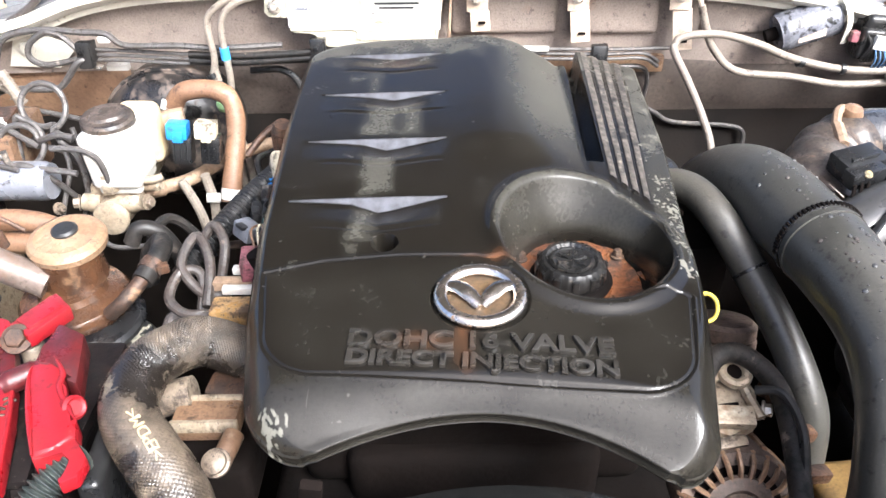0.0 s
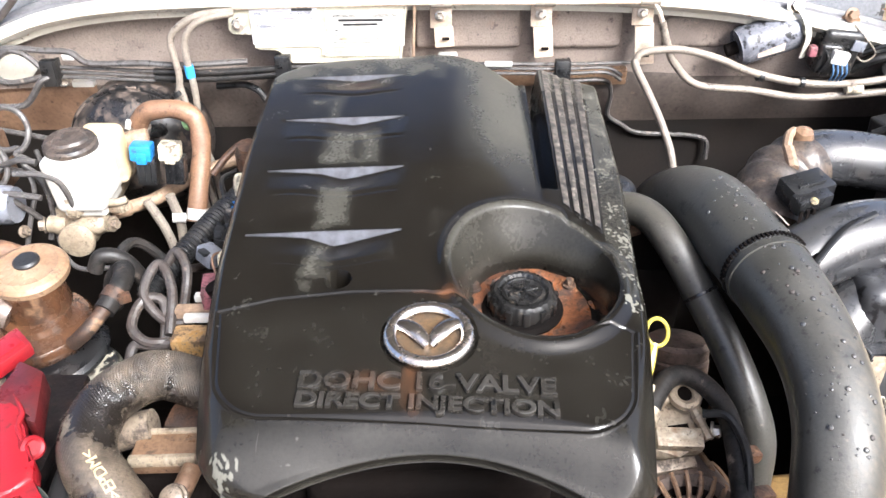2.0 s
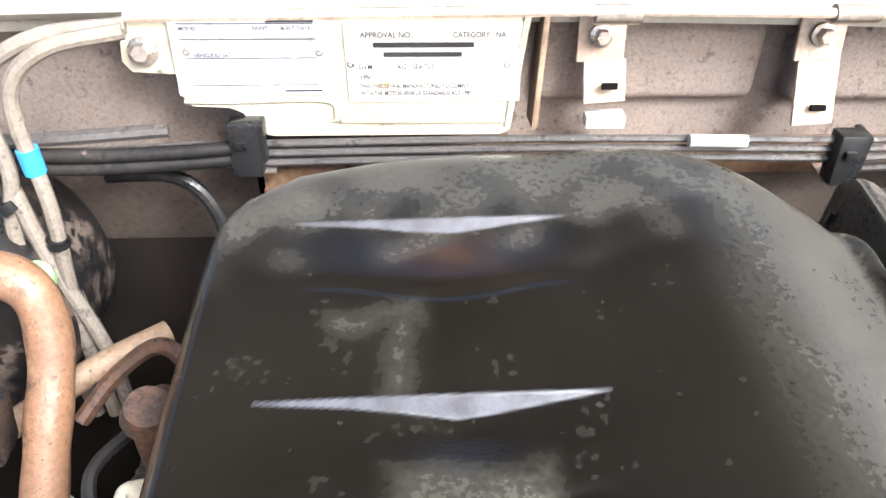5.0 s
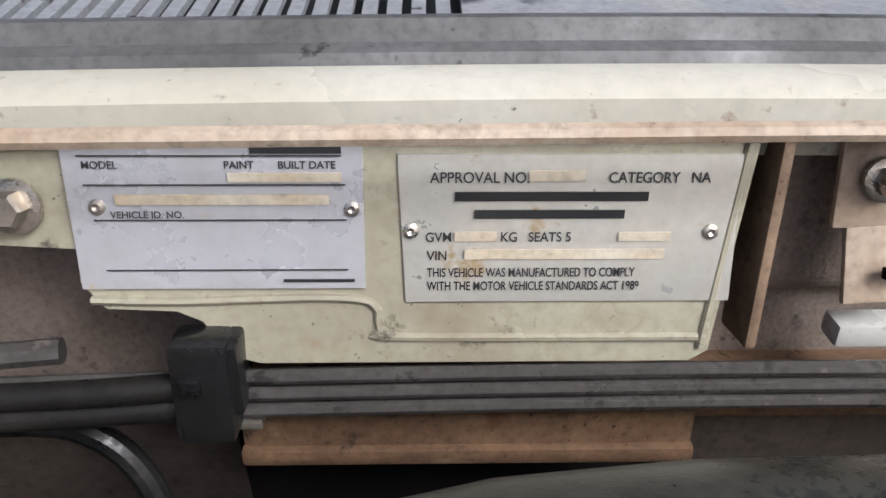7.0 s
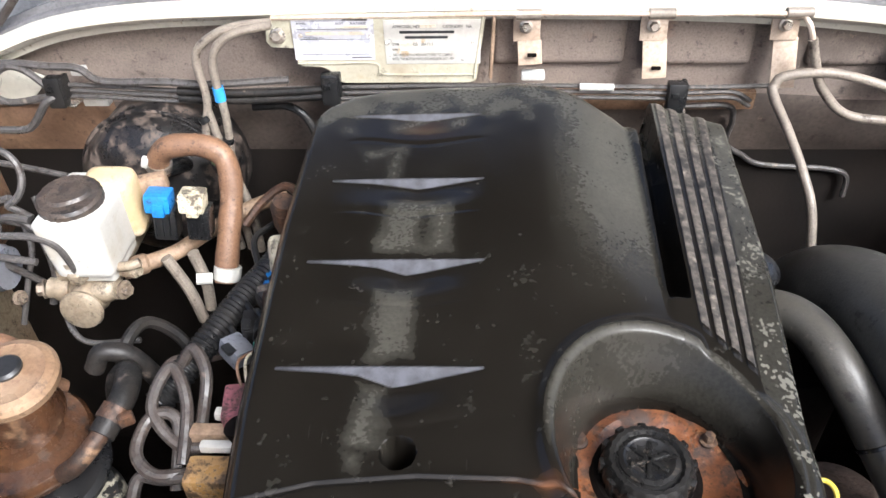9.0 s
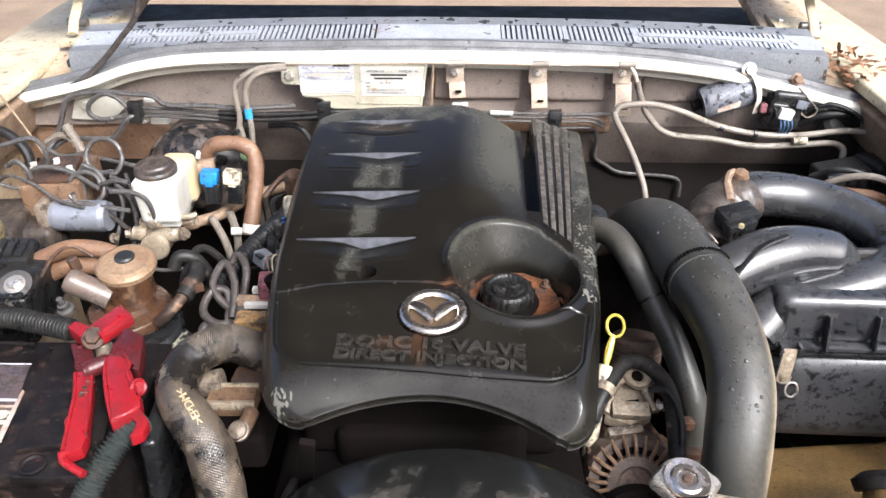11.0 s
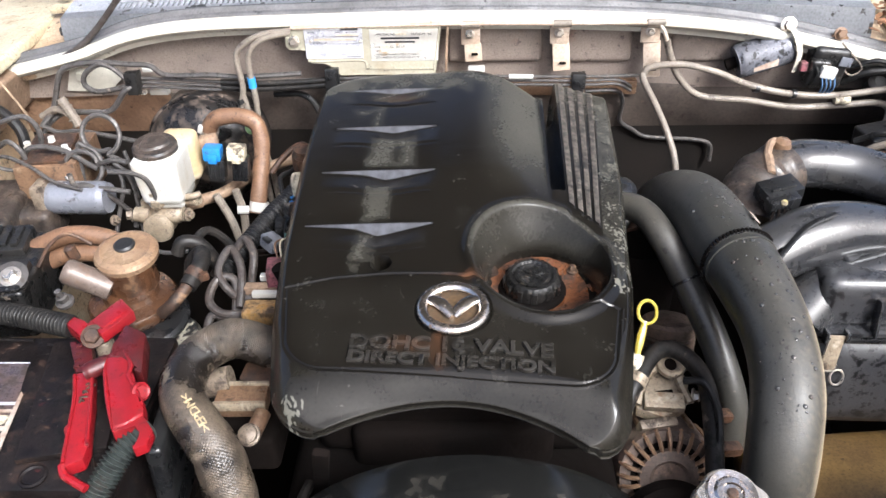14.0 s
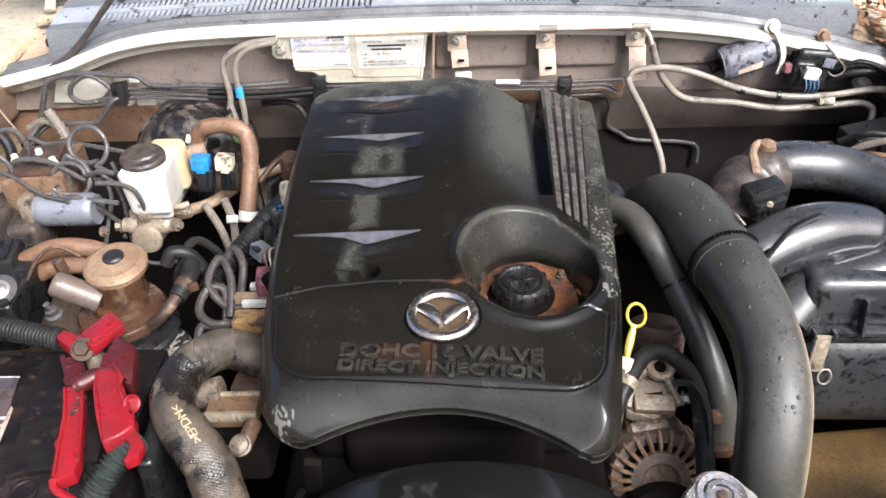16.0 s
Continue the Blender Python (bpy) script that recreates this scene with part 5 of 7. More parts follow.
    solo("brake_line", tube(ring_line(c, r, turns, start, tails), 0.0036, 120, 8), M["steelpipe"], "grey brake line coiled in a ring above the control block", "brake line", "brake lines")
for pts in ([(-0.5159, 0.345, 1.0369), (-0.5102, 0.345, 1.0189), (-0.4695, 0.345, 1.0133), (-0.4401, 0.345, 1.0079)],
            [(-0.4616, 0.345, 1.0399), (-0.4314, 0.343, 1.0395), (-0.4131, 0.343, 1.0300), (-0.4076, 0.345, 1.007), (-0.4100, 0.350, 0.9905)],
            [(-0.6300, 0.40, 1.083), (-0.5974, 0.40, 1.0931), (-0.5814, 0.40, 1.0943), (-0.5707, 0.40, 1.0812), (-0.5705, 0.40, 1.0593), (-0.5799, 0.40, 1.0326)],
            [(-0.5960, 0.385, 1.025), (-0.5903, 0.38, 1.0446), (-0.5779, 0.38, 1.0576), (-0.5542, 0.38, 1.0587), (-0.5293, 0.38, 1.0518), (-0.5080, 0.375, 1.0400), (-0.488, 0.37, 1.030)],
            [(-0.621, 0.50, 1.0292), (-0.6029, 0.50, 1.0191), (-0.568, 0.50, 1.02), (-0.5191, 0.50, 1.01), (-0.480, 0.50, 1.00)],
            [(-0.6200, 0.38, 1.060), (-0.600, 0.375, 1.070), (-0.585, 0.372, 1.050), (-0.590, 0.375, 1.010)],
            [(-0.535, 0.36, 1.000), (-0.500, 0.345, 1.020), (-0.475, 0.350, 1.000), (-0.452, 0.37, 0.95), (-0.430, 0.36, 0.935)],
            [(-0.470, 0.385, 1.028), (-0.452, 0.380, 1.010), (-0.448, 0.372, 0.97), (-0.455, 0.36, 0.94)],
            [(-0.53, 0.40, 1.02), (-0.48, 0.40, 1.01), (-0.465, 0.41, 0.98)]):
    solo("brake_line", tube(pts, 0.0036, 60, 8), M["steelpipe"], "grey brake line over the control block", "brake line", "brake lines")
bm = block((-0.563, 0.400, 1.044), (0.060, 0.070, 0.008), 0.002, (6, 0, 4))
solo("rusty_plate", bm, M["rust"], "orange rusty plate on top of the brake control block", "plate")
solo("fuse_box", block((-0.64, 0.33, 0.96), (0.10, 0.12, 0.09), 0.012, (0, 0, 6)), M["muddy_duct"], "mud-caked dark box beside the brake unit", "box")
solo("hose_bundle", tube([(-0.70, 0.48, 1.075), (-0.66, 0.47, 1.07), (-0.63, 0.455, 1.045), (-0.625, 0.44, 1.01)], 0.008, 30, 10), M["conduit"], "dark dusty wiring bundle in the bay corner", "wiring")

# connectors, brown hose, rods behind the engine's shoulder
for px, mat_, lab in ((-0.343, "blue", "bright blue wiring plug with a dark socket"), (-0.309, "ivory", "ivory wiring plug with a dark socket")):
    c = thing("wiring_connector", (px, 0.42, 0.975), lab, "connector", "wiring connectors")
    bm = block((px, 0.42, 1.026), (0.025, 0.024, 0.020), 0.003, (-8, 6, 4))
    block((px + 0.002, 0.408, 1.022), (0.012, 0.006, 0.014), 0.0015, (-8, 6, 4), bm)
    part("plug", bm, M[mat_], c)
    bm = block((px + 0.002, 0.421, 1.000), (0.023, 0.024, 0.034), 0.003, (-8, 6, 4))
    for k in range(3):
        block((px - 0.006 + 0.007 * k, 0.408, 1.003), (0.002, 0.004, 0.024), 0.0005, (-8, 6, 4), bm)
    part("socket", bm, M["black"], c)
solo("connector_bracket", block((-0.358, 0.438, 1.033), (0.038, 0.016, 0.018), 0.004, (0, -6, 14)), M["tan"], "dusty tan bracket behind the connectors", "bracket")
sv = thing("servo_hose", (-0.29, 0.42, 0.93), "mud-brown rubber hose bent over the connectors", "hose")
SV = [(-0.368, 0.485, 1.015), (-0.362, 0.482, 1.035), (-0.346, 0.480, 1.050), (-0.312, 0.480, 1.052), (-0.290, 0.476, 1.040), (-0.284, 0.462, 1.012), (-0.285, 0.43, 0.978), (-0.290, 0.40, 0.935)]
part("hose_body", tube(SV, lambda t: 0.0120 + 0.0004 * math.sin(t * 37), 90, 18), M["brown_hose"], sv)
part("end_clip", tube([(-0.366, 0.484, 1.022), (-0.363, 0.483, 1.030)], 0.0136, 4, 18), M["zinc"], sv, "bright spring clip")
part("clip_ear", block((-0.374, 0.476, 1.034), (0.008, 0.006, 0.012), 0.001, (0, 20, 0)), M["white"], sv, "pale clip ear")
bm = tube([(-0.286, 0.408, 0.950), (-0.288, 0.402, 0.938)], 0.0142, 5, 18)
tube([(-0.30, 0.395, 0.945), (-0.315, 0.39, 0.948)], 0.006, 6, 10, bm)
solo("hose_clamp", bm, M["white"], "pale spring clamp on the brown hose", "hose clamp", "hose clamps")
solo("coolant_pipe", tube([(-0.392, 0.395, 0.955), (-0.35, 0.425, 0.952), (-0.32, 0.46, 0.955), (-0.285, 0.50, 0.956), (-0.25, 0.53, 0.955)], lambda t: 0.0085 if t > 0.12 else 0.011, 60, 12), M["tan"], "mud-coated metal pipe crossing to the engine", "pipe")
for a, b in (((-0.345, 0.40, 0.968), (-0.322, 0.395, 0.885)), ((-0.315, 0.40, 0.975), (-0.312, 0.398, 0.90))):
    solo("hose_stub", tube([a, Vector(a).lerp(Vector(b), 0.5) + Vector((0.004, 0, 0)), b], 0.006, 24, 10), M["palepipe"], "thin dusty hose dropping beside the engine", "hose", "thin hoses")
solo("vent_hose", tube([(-0.29, 0.60, 1.03), (-0.245, 0.595, 1.032), (-0.222, 0.59, 1.01), (-0.213, 0.58, 0.96)], 0.005, 40, 10), M["conduit"], "dark pipe bending down behind the cover", "pipe")
bm = block((-0.213, 0.405, 1.016), (0.024, 0.03, 0.03), 0.006, (0, 0, 30))
lathe([(0.011, 0), (0.013, 0.004), (0.010, 0.014)], (-0.213, 0.40, 1.03), (0.2, -0.3, 1), 14, bm)
solo("sensor", bm, M["rust"], "small rusty sensor beside the cover", "sensor", "engine sensors")
bm = block((-0.205, 0.36, 1.005), (0.035, 0.04, 0.03), 0.010, (0, 12, 20))
solo("sensor", bm, M["ivory"], "pale plug body beside the cover", "sensor", "engine sensors")
solo("sensor", block((-0.214, 0.335, 0.992), (0.022, 0.026, 0.02), 0.005, (0, 10, 20)), M["blue"], "small dark blue plug by the harness", "sensor", "engine sensors")
solo("injector_harness", tube([(-0.292, 0.215, 0.965), (-0.268, 0.255, 0.98), (-0.240, 0.315, 0.992), (-0.216, 0.375, 0.995), (-0.205, 0.45, 0.995), (-0.20, 0.52, 0.99)],
                              lambda t: 0.0122 + 0.0010 * math.sin(t * 420), 420, 14), M["conduit"], "thick dark ribbed wiring harness along the engine", "harness")

for px, py, pz, turn_, mat_ in ((-0.196, 0.345, 1.0, 25, "conduit"), (-0.212, 0.312, 0.995, 40, "steelpipe"), (-0.222, 0.282, 0.99, 15, "conduit"), (-0.232, 0.258, 0.985, 50, "motor"), (-0.205, 0.262, 1.0, 10, "conduit"), (-0.200, 0.300, 1.004, 60, "rust"), (-0.226, 0.330, 0.985, 70, "steelpipe")):
    c = thing("harness_plug", (px, py, pz - 0.01), "small dirty wiring plug on the engine harness", "plug", "harness plugs")
    part("body", block((px, py, pz), (0.020, 0.026, 0.018), 0.003, (8, 14, turn_)), M[mat_], c)
    part("latch", block((px - 0.003, py - 0.008, pz + 0.010), (0.008, 0.012, 0.004), 0.001, (8, 14, turn_)), M["black"], c)
    part("lead", tube([(px, py + 0.010, pz), (px - 0.010, py + 0.022, pz + 0.006), (px - 0.018, py + 0.036, pz - 0.006)], 0.0028, 16, 7), M["conduit"], c)

# injector pipes and plugs by the cover's edge
for pts in ([(-0.235, 0.175, 0.962), (-0.262, 0.175, 0.965), (-0.285, 0.195, 0.985), (-0.275, 0.225, 1.0), (-0.258, 0.20, 0.985), (-0.255, 0.16, 0.96)],
            [(-0.25, 0.155, 0.955), (-0.275, 0.15, 0.96), (-0.292, 0.165, 0.968), (-0.285, 0.19, 0.98), (-0.265, 0.19, 0.975), (-0.262, 0.15, 0.94)],
            [(-0.275, 0.24, 0.985), (-0.262, 0.245, 1.0), (-0.248, 0.225, 0.99), (-0.248, 0.19, 0.965)],
            [(-0.292, 0.13, 0.94), (-0.288, 0.15, 0.955), (-0.268, 0.15, 0.955), (-0.235, 0.152, 0.958)]):
    solo("injector_pipe", tube(pts, 0.0052, 60, 10), M["fuelpipe"], "dusty grey fuel pipe in a tight loop", "fuel pipe", "injector pipes")
glow = thing("injector_plug", (-0.225, 0.17, 0.93), "row of pale and maroon wiring plugs by the cover", "plug block")
part("white_strip", block((-0.222, 0.166, 0.976), (0.034, 0.008, 0.008), 0.002), M["white"], glow, "white plastic strip")
part("white_clip", block((-0.226, 0.196, 0.978), (0.018, 0.009, 0.008), 0.002), M["white"], glow, "white plastic clip")
part("maroon_plug", block((-0.212, 0.195, 0.985), (0.026, 0.034, 0.026), 0.003, (0, 0, 8)), M["pink"], glow, "faded maroon plug")
part("amber_plug", block((-0.226, 0.148, 0.958), (0.042, 0.026, 0.03), 0.004), M["amber"], glow, "amber plastic plug")
part("grey_plug", block((-0.232, 0.182, 0.970), (0.04, 0.012, 0.014), 0.002), M["tan"], glow)
part("green_plug", block((-0.200, 0.243, 0.998), (0.020, 0.02, 0.018), 0.003, (0, 0, 20)), M["teal"], glow, "dark green plug")
for k in range(4):
    solo("thin_wire", tube([(-0.212 + 0.004 * k, 0.205, 0.995), (-0.218 + 0.006 * k, 0.225 + 0.004 * k, 1.008), (-0.205 + 0.004 * k, 0.25, 1.0), (-0.21, 0.29, 0.99)], 0.0013, 26, 6),
         M["ivory" if k % 2 else "brown_hose"], "thin loose wire by the cover", "wire", "loose wires")


# ---- fuel filter ----
ff = thing("fuel_filter", (-0.3910, 0.185, 0.80), "rusty fuel filter with a hand primer cap and pale canister", "fuel filter")
primer = part("primer_cap", lathe([(0.030, 0), (0.0365, 0.003), (0.0375, 0.010), (0.035, 0.014), (0.029, 0.0165), (0.026, 0.0155), (0.015, 0.018), (0.0, 0.018)], (-0.3910, 0.198, 1.006), (0.02, -0.12, 1), 48), M["goldcap"], ff, "mud-tinged golden alloy primer cap")
part("button", lathe([(0.0125, 0), (0.0125, 0.003), (0.010, 0.005), (0.0, 0.0052)], (-0.3915, 0.199, 1.0235), (0.02, -0.12, 1), 28), M["black"], primer, "black rubber button")
part("neck", lathe([(0.032, 0), (0.030, 0.02), (0.029, 0.032)], (-0.3910, 0.192, 0.976), (0.02, -0.1, 1), 36), M["wetbrown"], ff)
part("head", lathe([(0.044, 0), (0.051, 0.004), (0.0535, 0.010), (0.0535, 0.014), (0.050, 0.019), (0.040, 0.022), (0.033, 0.024), (0.030, 0.030)], (-0.3900, 0.178, 0.945), (0.0, -0.04, 1), 44, wobble=lambda a: 1 + 0.02 * math.cos(4 * a)), M["wetbrown"], ff, "brown wet filter head")
part("inlet", tube([(-0.4550, 0.168, 1.012), (-0.4050, 0.166, 0.985)], lambda t: 0.0155 if t > 0.06 else 0.013, 16, 20), M["mudgrey"], ff, "dull grey metal inlet boss")
part("bleed_screw", lathe([(0.011, 0), (0.011, 0.004), (0.007, 0.006), (0.007, 0.012), (0.004, 0.013), (0.004, 0.022)], (-0.4580, 0.152, 0.975), (-0.1, -0.2, 1), 12), M["steelpipe"], ff)
part("bleed_screw", lathe([(0.007, 0), (0.007, 0.016), (0.005, 0.018)], (-0.4510, 0.19, 1.012), (-0.2, 0, 1), 8), M["rust"], ff)
part("seal_ring", lathe([(0.056, 0), (0.060, 0.004), (0.060, 0.008), (0.056, 0.012)], (-0.3810, 0.160, 0.936), (0, -0.04, 1), 48), M["black"], ff)
part("canister", lathe([(0.05, 0), (0.055, 0.006), (0.055, 0.13), (0.05, 0.138)], (-0.3550, 0.134, 0.798), (0, -0.03, 1), 44), M["speckle"], ff, "pale canister with black specks")
part("outlet", tube([(-0.3450, 0.148, 0.962), (-0.3290, 0.148, 0.976), (-0.3150, 0.165, 0.988), (-0.3070, 0.195, 0.995)], 0.0075, 30, 12), M["rust"], ff)
bm = tube([(-0.3140, 0.165, 0.988), (-0.3050, 0.195, 0.997), (-0.3110, 0.222, 0.995), (-0.3280, 0.230, 0.975), (-0.3380, 0.232, 0.94)], 0.0105, 40, 14)
solo("fuel_hose", bm, M["rubber"], "dusty dark rubber elbow hose from the filter", "hose", "fuel hoses")
bm = bmesh.new()
tube([(-0.3110, 0.176, 0.991), (-0.3070, 0.187, 0.9945)], 0.0118, 4, 16, bm)
block((-0.2960, 0.176, 0.995), (0.012, 0.008, 0.01), 0.002, (0, 0, 30), bm)
solo("hose_clamp", bm, M["rust"], "rusty clamp on the fuel hose", "hose clamp", "hose clamps")
solo("fuel_hose", tube([(-0.3480, 0.235, 0.985), (-0.3380, 0.24, 1.0), (-0.3180, 0.245, 0.99), (-0.3030, 0.25, 0.95)], 0.0085, 36, 12), M["rubber"], "dusty rubber hose behind the filter", "hose", "fuel hoses")
for dz, dy in ((0.0, 0.0), (-0.024, -0.006)):
    solo("brown_hose", tube([(-0.56, 0.235 + dy, 0.975 + dz), (-0.515, 0.24 + dy, 0.998 + dz), (-0.475, 0.243 + dy, 1.010 + dz), (-0.43, 0.245 + dy, 1.0 + dz), (-0.40, 0.25, 0.96 + dz)], 0.0115, 50, 16), M["brown_hose"],
         "thick mud-brown hose running to the fuel filter", "hose", "brown hoses")
box_ = thing("relay_box", (-0.545, 0.17, 0.90), "grimy dark relay box with a large bolt", "relay box")
bm = block((-0.555, 0.200, 0.965), (0.100, 0.130, 0.070), 0.008, (0, 0, 6))
block((-0.560, 0.235, 1.002), (0.060, 0.050, 0.020), 0.005, (6, 0, 8), bm)
block((-0.530, 0.165, 1.000), (0.052, 0.052, 0.014), 0.005, (8, 0, 8), bm)
for k in range(4):
    block((-0.584 + 0.014 * k, 0.235, 1.014), (0.009, 0.036, 0.006), 0.0015, (6, 0, 8), bm)
part("body", bm, M["grimy"], box_)
part("bolt_head", bolt((-0.5165, 0.160, 1.0085), 0.0085, (0.1, -0.5, 1)), M["zinc"], box_, "bright bolt and washer")
part("washer", lathe([(0.02, 0), (0.02, 0.002), (0.012, 0.003)], (-0.5165, 0.1605, 1.0075), (0.1, -0.5, 1), 26), M["steelpipe"], box_)
solo("fluid_cap", lathe([(0.024, 0), (0.026, 0.004), (0.026, 0.016), (0.022, 0.02), (0.0, 0.021)], (-0.606, 0.262, 1.012), (0.1, -0.2, 1), 32), M["yellow_dull"], "dirty yellow fluid cap beside the relay box", "cap")


# ---- battery and jump-lead clamps ----
bat = thing("battery", (-0.46, 0.0, 0.77), "dusty dark battery with torn labels on its lid", "battery")
part("case", block((-0.465, -0.004, 0.865), (0.305, 0.200, 0.19), 0.006), M["battery"], bat)
part("lid", block((-0.465, -0.004, 0.962), (0.310, 0.206, 0.016), 0.005), M["battery"], bat)
part("lid_step", block((-0.385, 0.010, 0.974), (0.085, 0.165, 0.008), 0.003, (0, 0, 11)), M["battery"], bat)
part("label", sheet([(-0.60, -0.070), (-0.435, -0.064), (-0.450, 0.012), (-0.460, 0.058), (-0.60, 0.060)], lambda a, b: Vector((a, b, 0.9708)), (0, 0, -0.0006)), M["sticker_dark"], bat, "dark glossy printed label")
for y0, y1, mt in ((-0.058, -0.052, "yellow_dull"), (-0.048, -0.042, "amber"), (-0.038, -0.032, "sticker"), (-0.030, -0.018, "ivory"), (-0.014, -0.010, "sticker"), (-0.004, 0.000, "plate"), (0.0555, 0.0575, "plate"), (-0.066, -0.062, "redmetal")):
    xe = -0.4475 - 0.19 * y0
    part("label_bar", sheet([(-0.60, y0), (xe, y0), (xe - 0.001, y1), (-0.60, y1)], lambda a, b: Vector((a, b, 0.9714)), (0, 0, -0.0005)), M[mt], bat)
part("torn_edge", sheet([(-0.4405, -0.062), (-0.4335, -0.064), (-0.4445, 0.010), (-0.4485, 0.014)], lambda a, b: Vector((a, b, 0.9722)), (0, 0, -0.0008)), M["sticker"], bat, "white torn label edge")
bm = bmesh.new()
for line in ([(-0.452, 0.086), (-0.414, 0.078), (-0.404, 0.050), (-0.330, -0.09)], [(-0.425, -0.024), (-0.370, -0.030)], [(-0.47, 0.092), (-0.56, 0.095)]):
    tube([(a, b, 0.9712) for a, b in line], 0.0022, 24, 6, bm)
part("lid_ridge", bm, M["battery"], bat)
for a, b in ((-0.408, -0.012), (-0.398, -0.060), (-0.388, -0.092)):
    part("vent_cap", lathe([(0.013, 0), (0.0135, 0.002), (0.011, 0.003), (0.009, 0.0015), (0.0, 0.0015)], (a, b, 0.9702), (0, 0, 1), 24), M["battery"], bat)
part("vent_cap", lathe([(0.02, 0), (0.021, 0.001), (0.017, 0.002), (0.0, 0.0021)], (-0.395, -0.050, 0.9702), (0, 0, 1), 28), M["battery"], bat)
part("terminal", lathe([(0.011, 0), (0.0095, 0.02), (0.008, 0.022)], (-0.372, 0.062, 0.978), (0, 0, 1), 20), M["alloy"], bat, "grey lead post")

clamp = thing("jump_lead_clamp", (-0.34, 0.0, 0.97), "dirty red plastic jump-lead clamp biting the battery post", "clamp")
up_z = lambda a, b: 1.014 + 0.04 * (b + 0.02)
up_line = [(-0.3444, 0.001), (-0.3493, 0.0185), (-0.3357, 0.0316), (-0.3192, 0.0089), (-0.3155, -0.0067), (-0.2918, -0.0363), (-0.2867, -0.0519), (-0.2978, -0.0608), (-0.3108, -0.0722), (-0.3277, -0.0364)]
bm = slab(up_line, up_z, 0.020, 0.004)
for line in ([(-0.3345, 0.0295), (-0.3192, 0.0089), (-0.3160, -0.0067), (-0.2935, -0.0363)], [(-0.3465, 0.016), (-0.3430, 0.001), (-0.3265, -0.0364), (-0.3110, -0.069)]):
    tube([(a, b, up_z(a, b) + 0.0002) for a, b in line], lambda t: 0.0007 + 0.0017 * math.sin(math.pi * t), 24, 8, bm)
part("upper_handle", bm, M["red"], clamp)
bm = slab([(-0.3470, 0.0139), (-0.3470, 0.0369), (-0.3441, 0.0655), (-0.3180, 0.0523), (-0.3054, -0.0011), (-0.3145, 0.0028), (-0.3319, 0.0253)], lambda a, b: 1.016 + 0.10 * (b - 0.02), 0.024, 0.004)
part("jaw_shoulder", bm, M["redmetal"], clamp, "dark dirty upper shoulder")
bm = slab([(-0.3123, -0.066), (-0.3012, -0.0555), (-0.2921, -0.0464), (-0.2731, -0.069), (-0.2735, -0.0853), (-0.2835, -0.0917), (-0.2868, -0.0872), (-0.2815, -0.0802), (-0.2822, -0.0705), (-0.2916, -0.0620), (-0.3007, -0.0660), (-0.3095, -0.0725)], 1.010, 0.012, 0.0022)
part("cable_collar", bm, M["red"], clamp)
lo_z = lambda a, b: 1.000 + 0.03 * (b + 0.05)
bm = slab([(-0.3817, 0.0111), (-0.3633, 0.0151), (-0.3502, -0.0233), (-0.3329, -0.0787), (-0.3322, -0.0935), (-0.3486, -0.1029), (-0.3536, -0.0788), (-0.3615, -0.0519), (-0.3689, -0.0233)], lo_z, 0.016, 0.0035)
for line in ([(-0.3640, 0.012), (-0.3512, -0.0233), (-0.3342, -0.0787)], [(-0.3800, 0.008), (-0.3680, -0.0233), (-0.3606, -0.0519), (-0.3490, -0.098)]):
    tube([(a, b, lo_z(a, b) + 0.0004) for a, b in line], 0.0020, 20, 8, bm)
tube([(-0.3500, -0.0985, 0.996), (-0.3457, -0.1063, 0.993), (-0.3347, -0.1123, 0.991), (-0.3223, -0.1183, 0.989)], 0.0040, 20, 8, bm)
tube([(-0.3590, -0.052, 0.997), (-0.3625, -0.056, 0.995), (-0.3600, -0.061, 0.993)], 0.0035, 10, 8, bm)
part("lower_handle", bm, M["red"], clamp)
bm = slab([(-0.4062, 0.0567), (-0.3985, 0.0585), (-0.3856, 0.0355), (-0.3889, 0.0585), (-0.3815, 0.0567), (-0.3650, 0.0170), (-0.3804, 0.0120)], 1.002, 0.014, 0.002)
for k in range(4):
    block((-0.392 + 0.003 * k, 0.050 - 0.010 * k, 0.997), (0.006, 0.004, 0.014), 0.001, (0, 0, 24), bm)
part("jaw", bm, M["redmetal"], clamp)
part("pivot", tube([(-0.3700, 0.0080, 1.004), (-0.3460, 0.0240, 1.006)], lambda t: 0.0095 if 0.1 < t < 0.9 else 0.008, 14, 20), M["redmetal"], clamp)
knob = part("rivet", lathe([(0.0095, 0), (0.0095, 0.012), (0.0075, 0.014), (0.0055, 0.0125), (0.0, 0.0125)], (-0.3090, -0.0170, 1.004), (0.8, -0.4, 0.5), 20), M["red"], clamp)
part("spring", tube([(-0.360 + 0.004 * math.cos(2.4 * i), -0.002 - 0.0022 * i, 0.998 + 0.006 * math.sin(2.4 * i)) for i in range(14)], 0.0013, 90, 6), M["rust"], clamp)
bm = tube([(-0.2900, -0.050, 0.990), (-0.2965, -0.0635, 0.991), (-0.3061, -0.077, 0.987), (-0.317, -0.0938, 0.975), (-0.3279, -0.1104, 0.96), (-0.345, -0.14, 0.925), (-0.36, -0.17, 0.88)], lambda t: 0.0112 + 0.0020 * math.sin(t * 2 * math.pi * 46), 900, 16)
solo("clamp_cable", bm, M["cablegreen"], "grey-green ribbed conduit of the red clamp", "cable")

lug = thing("terminal_clamp", (-0.385, 0.075, 0.985), "red terminal cover on a black ribbed battery cable", "terminal clamp")
bar_z = lambda a, b: 1.019 + 0.15 * (a + 0.365)
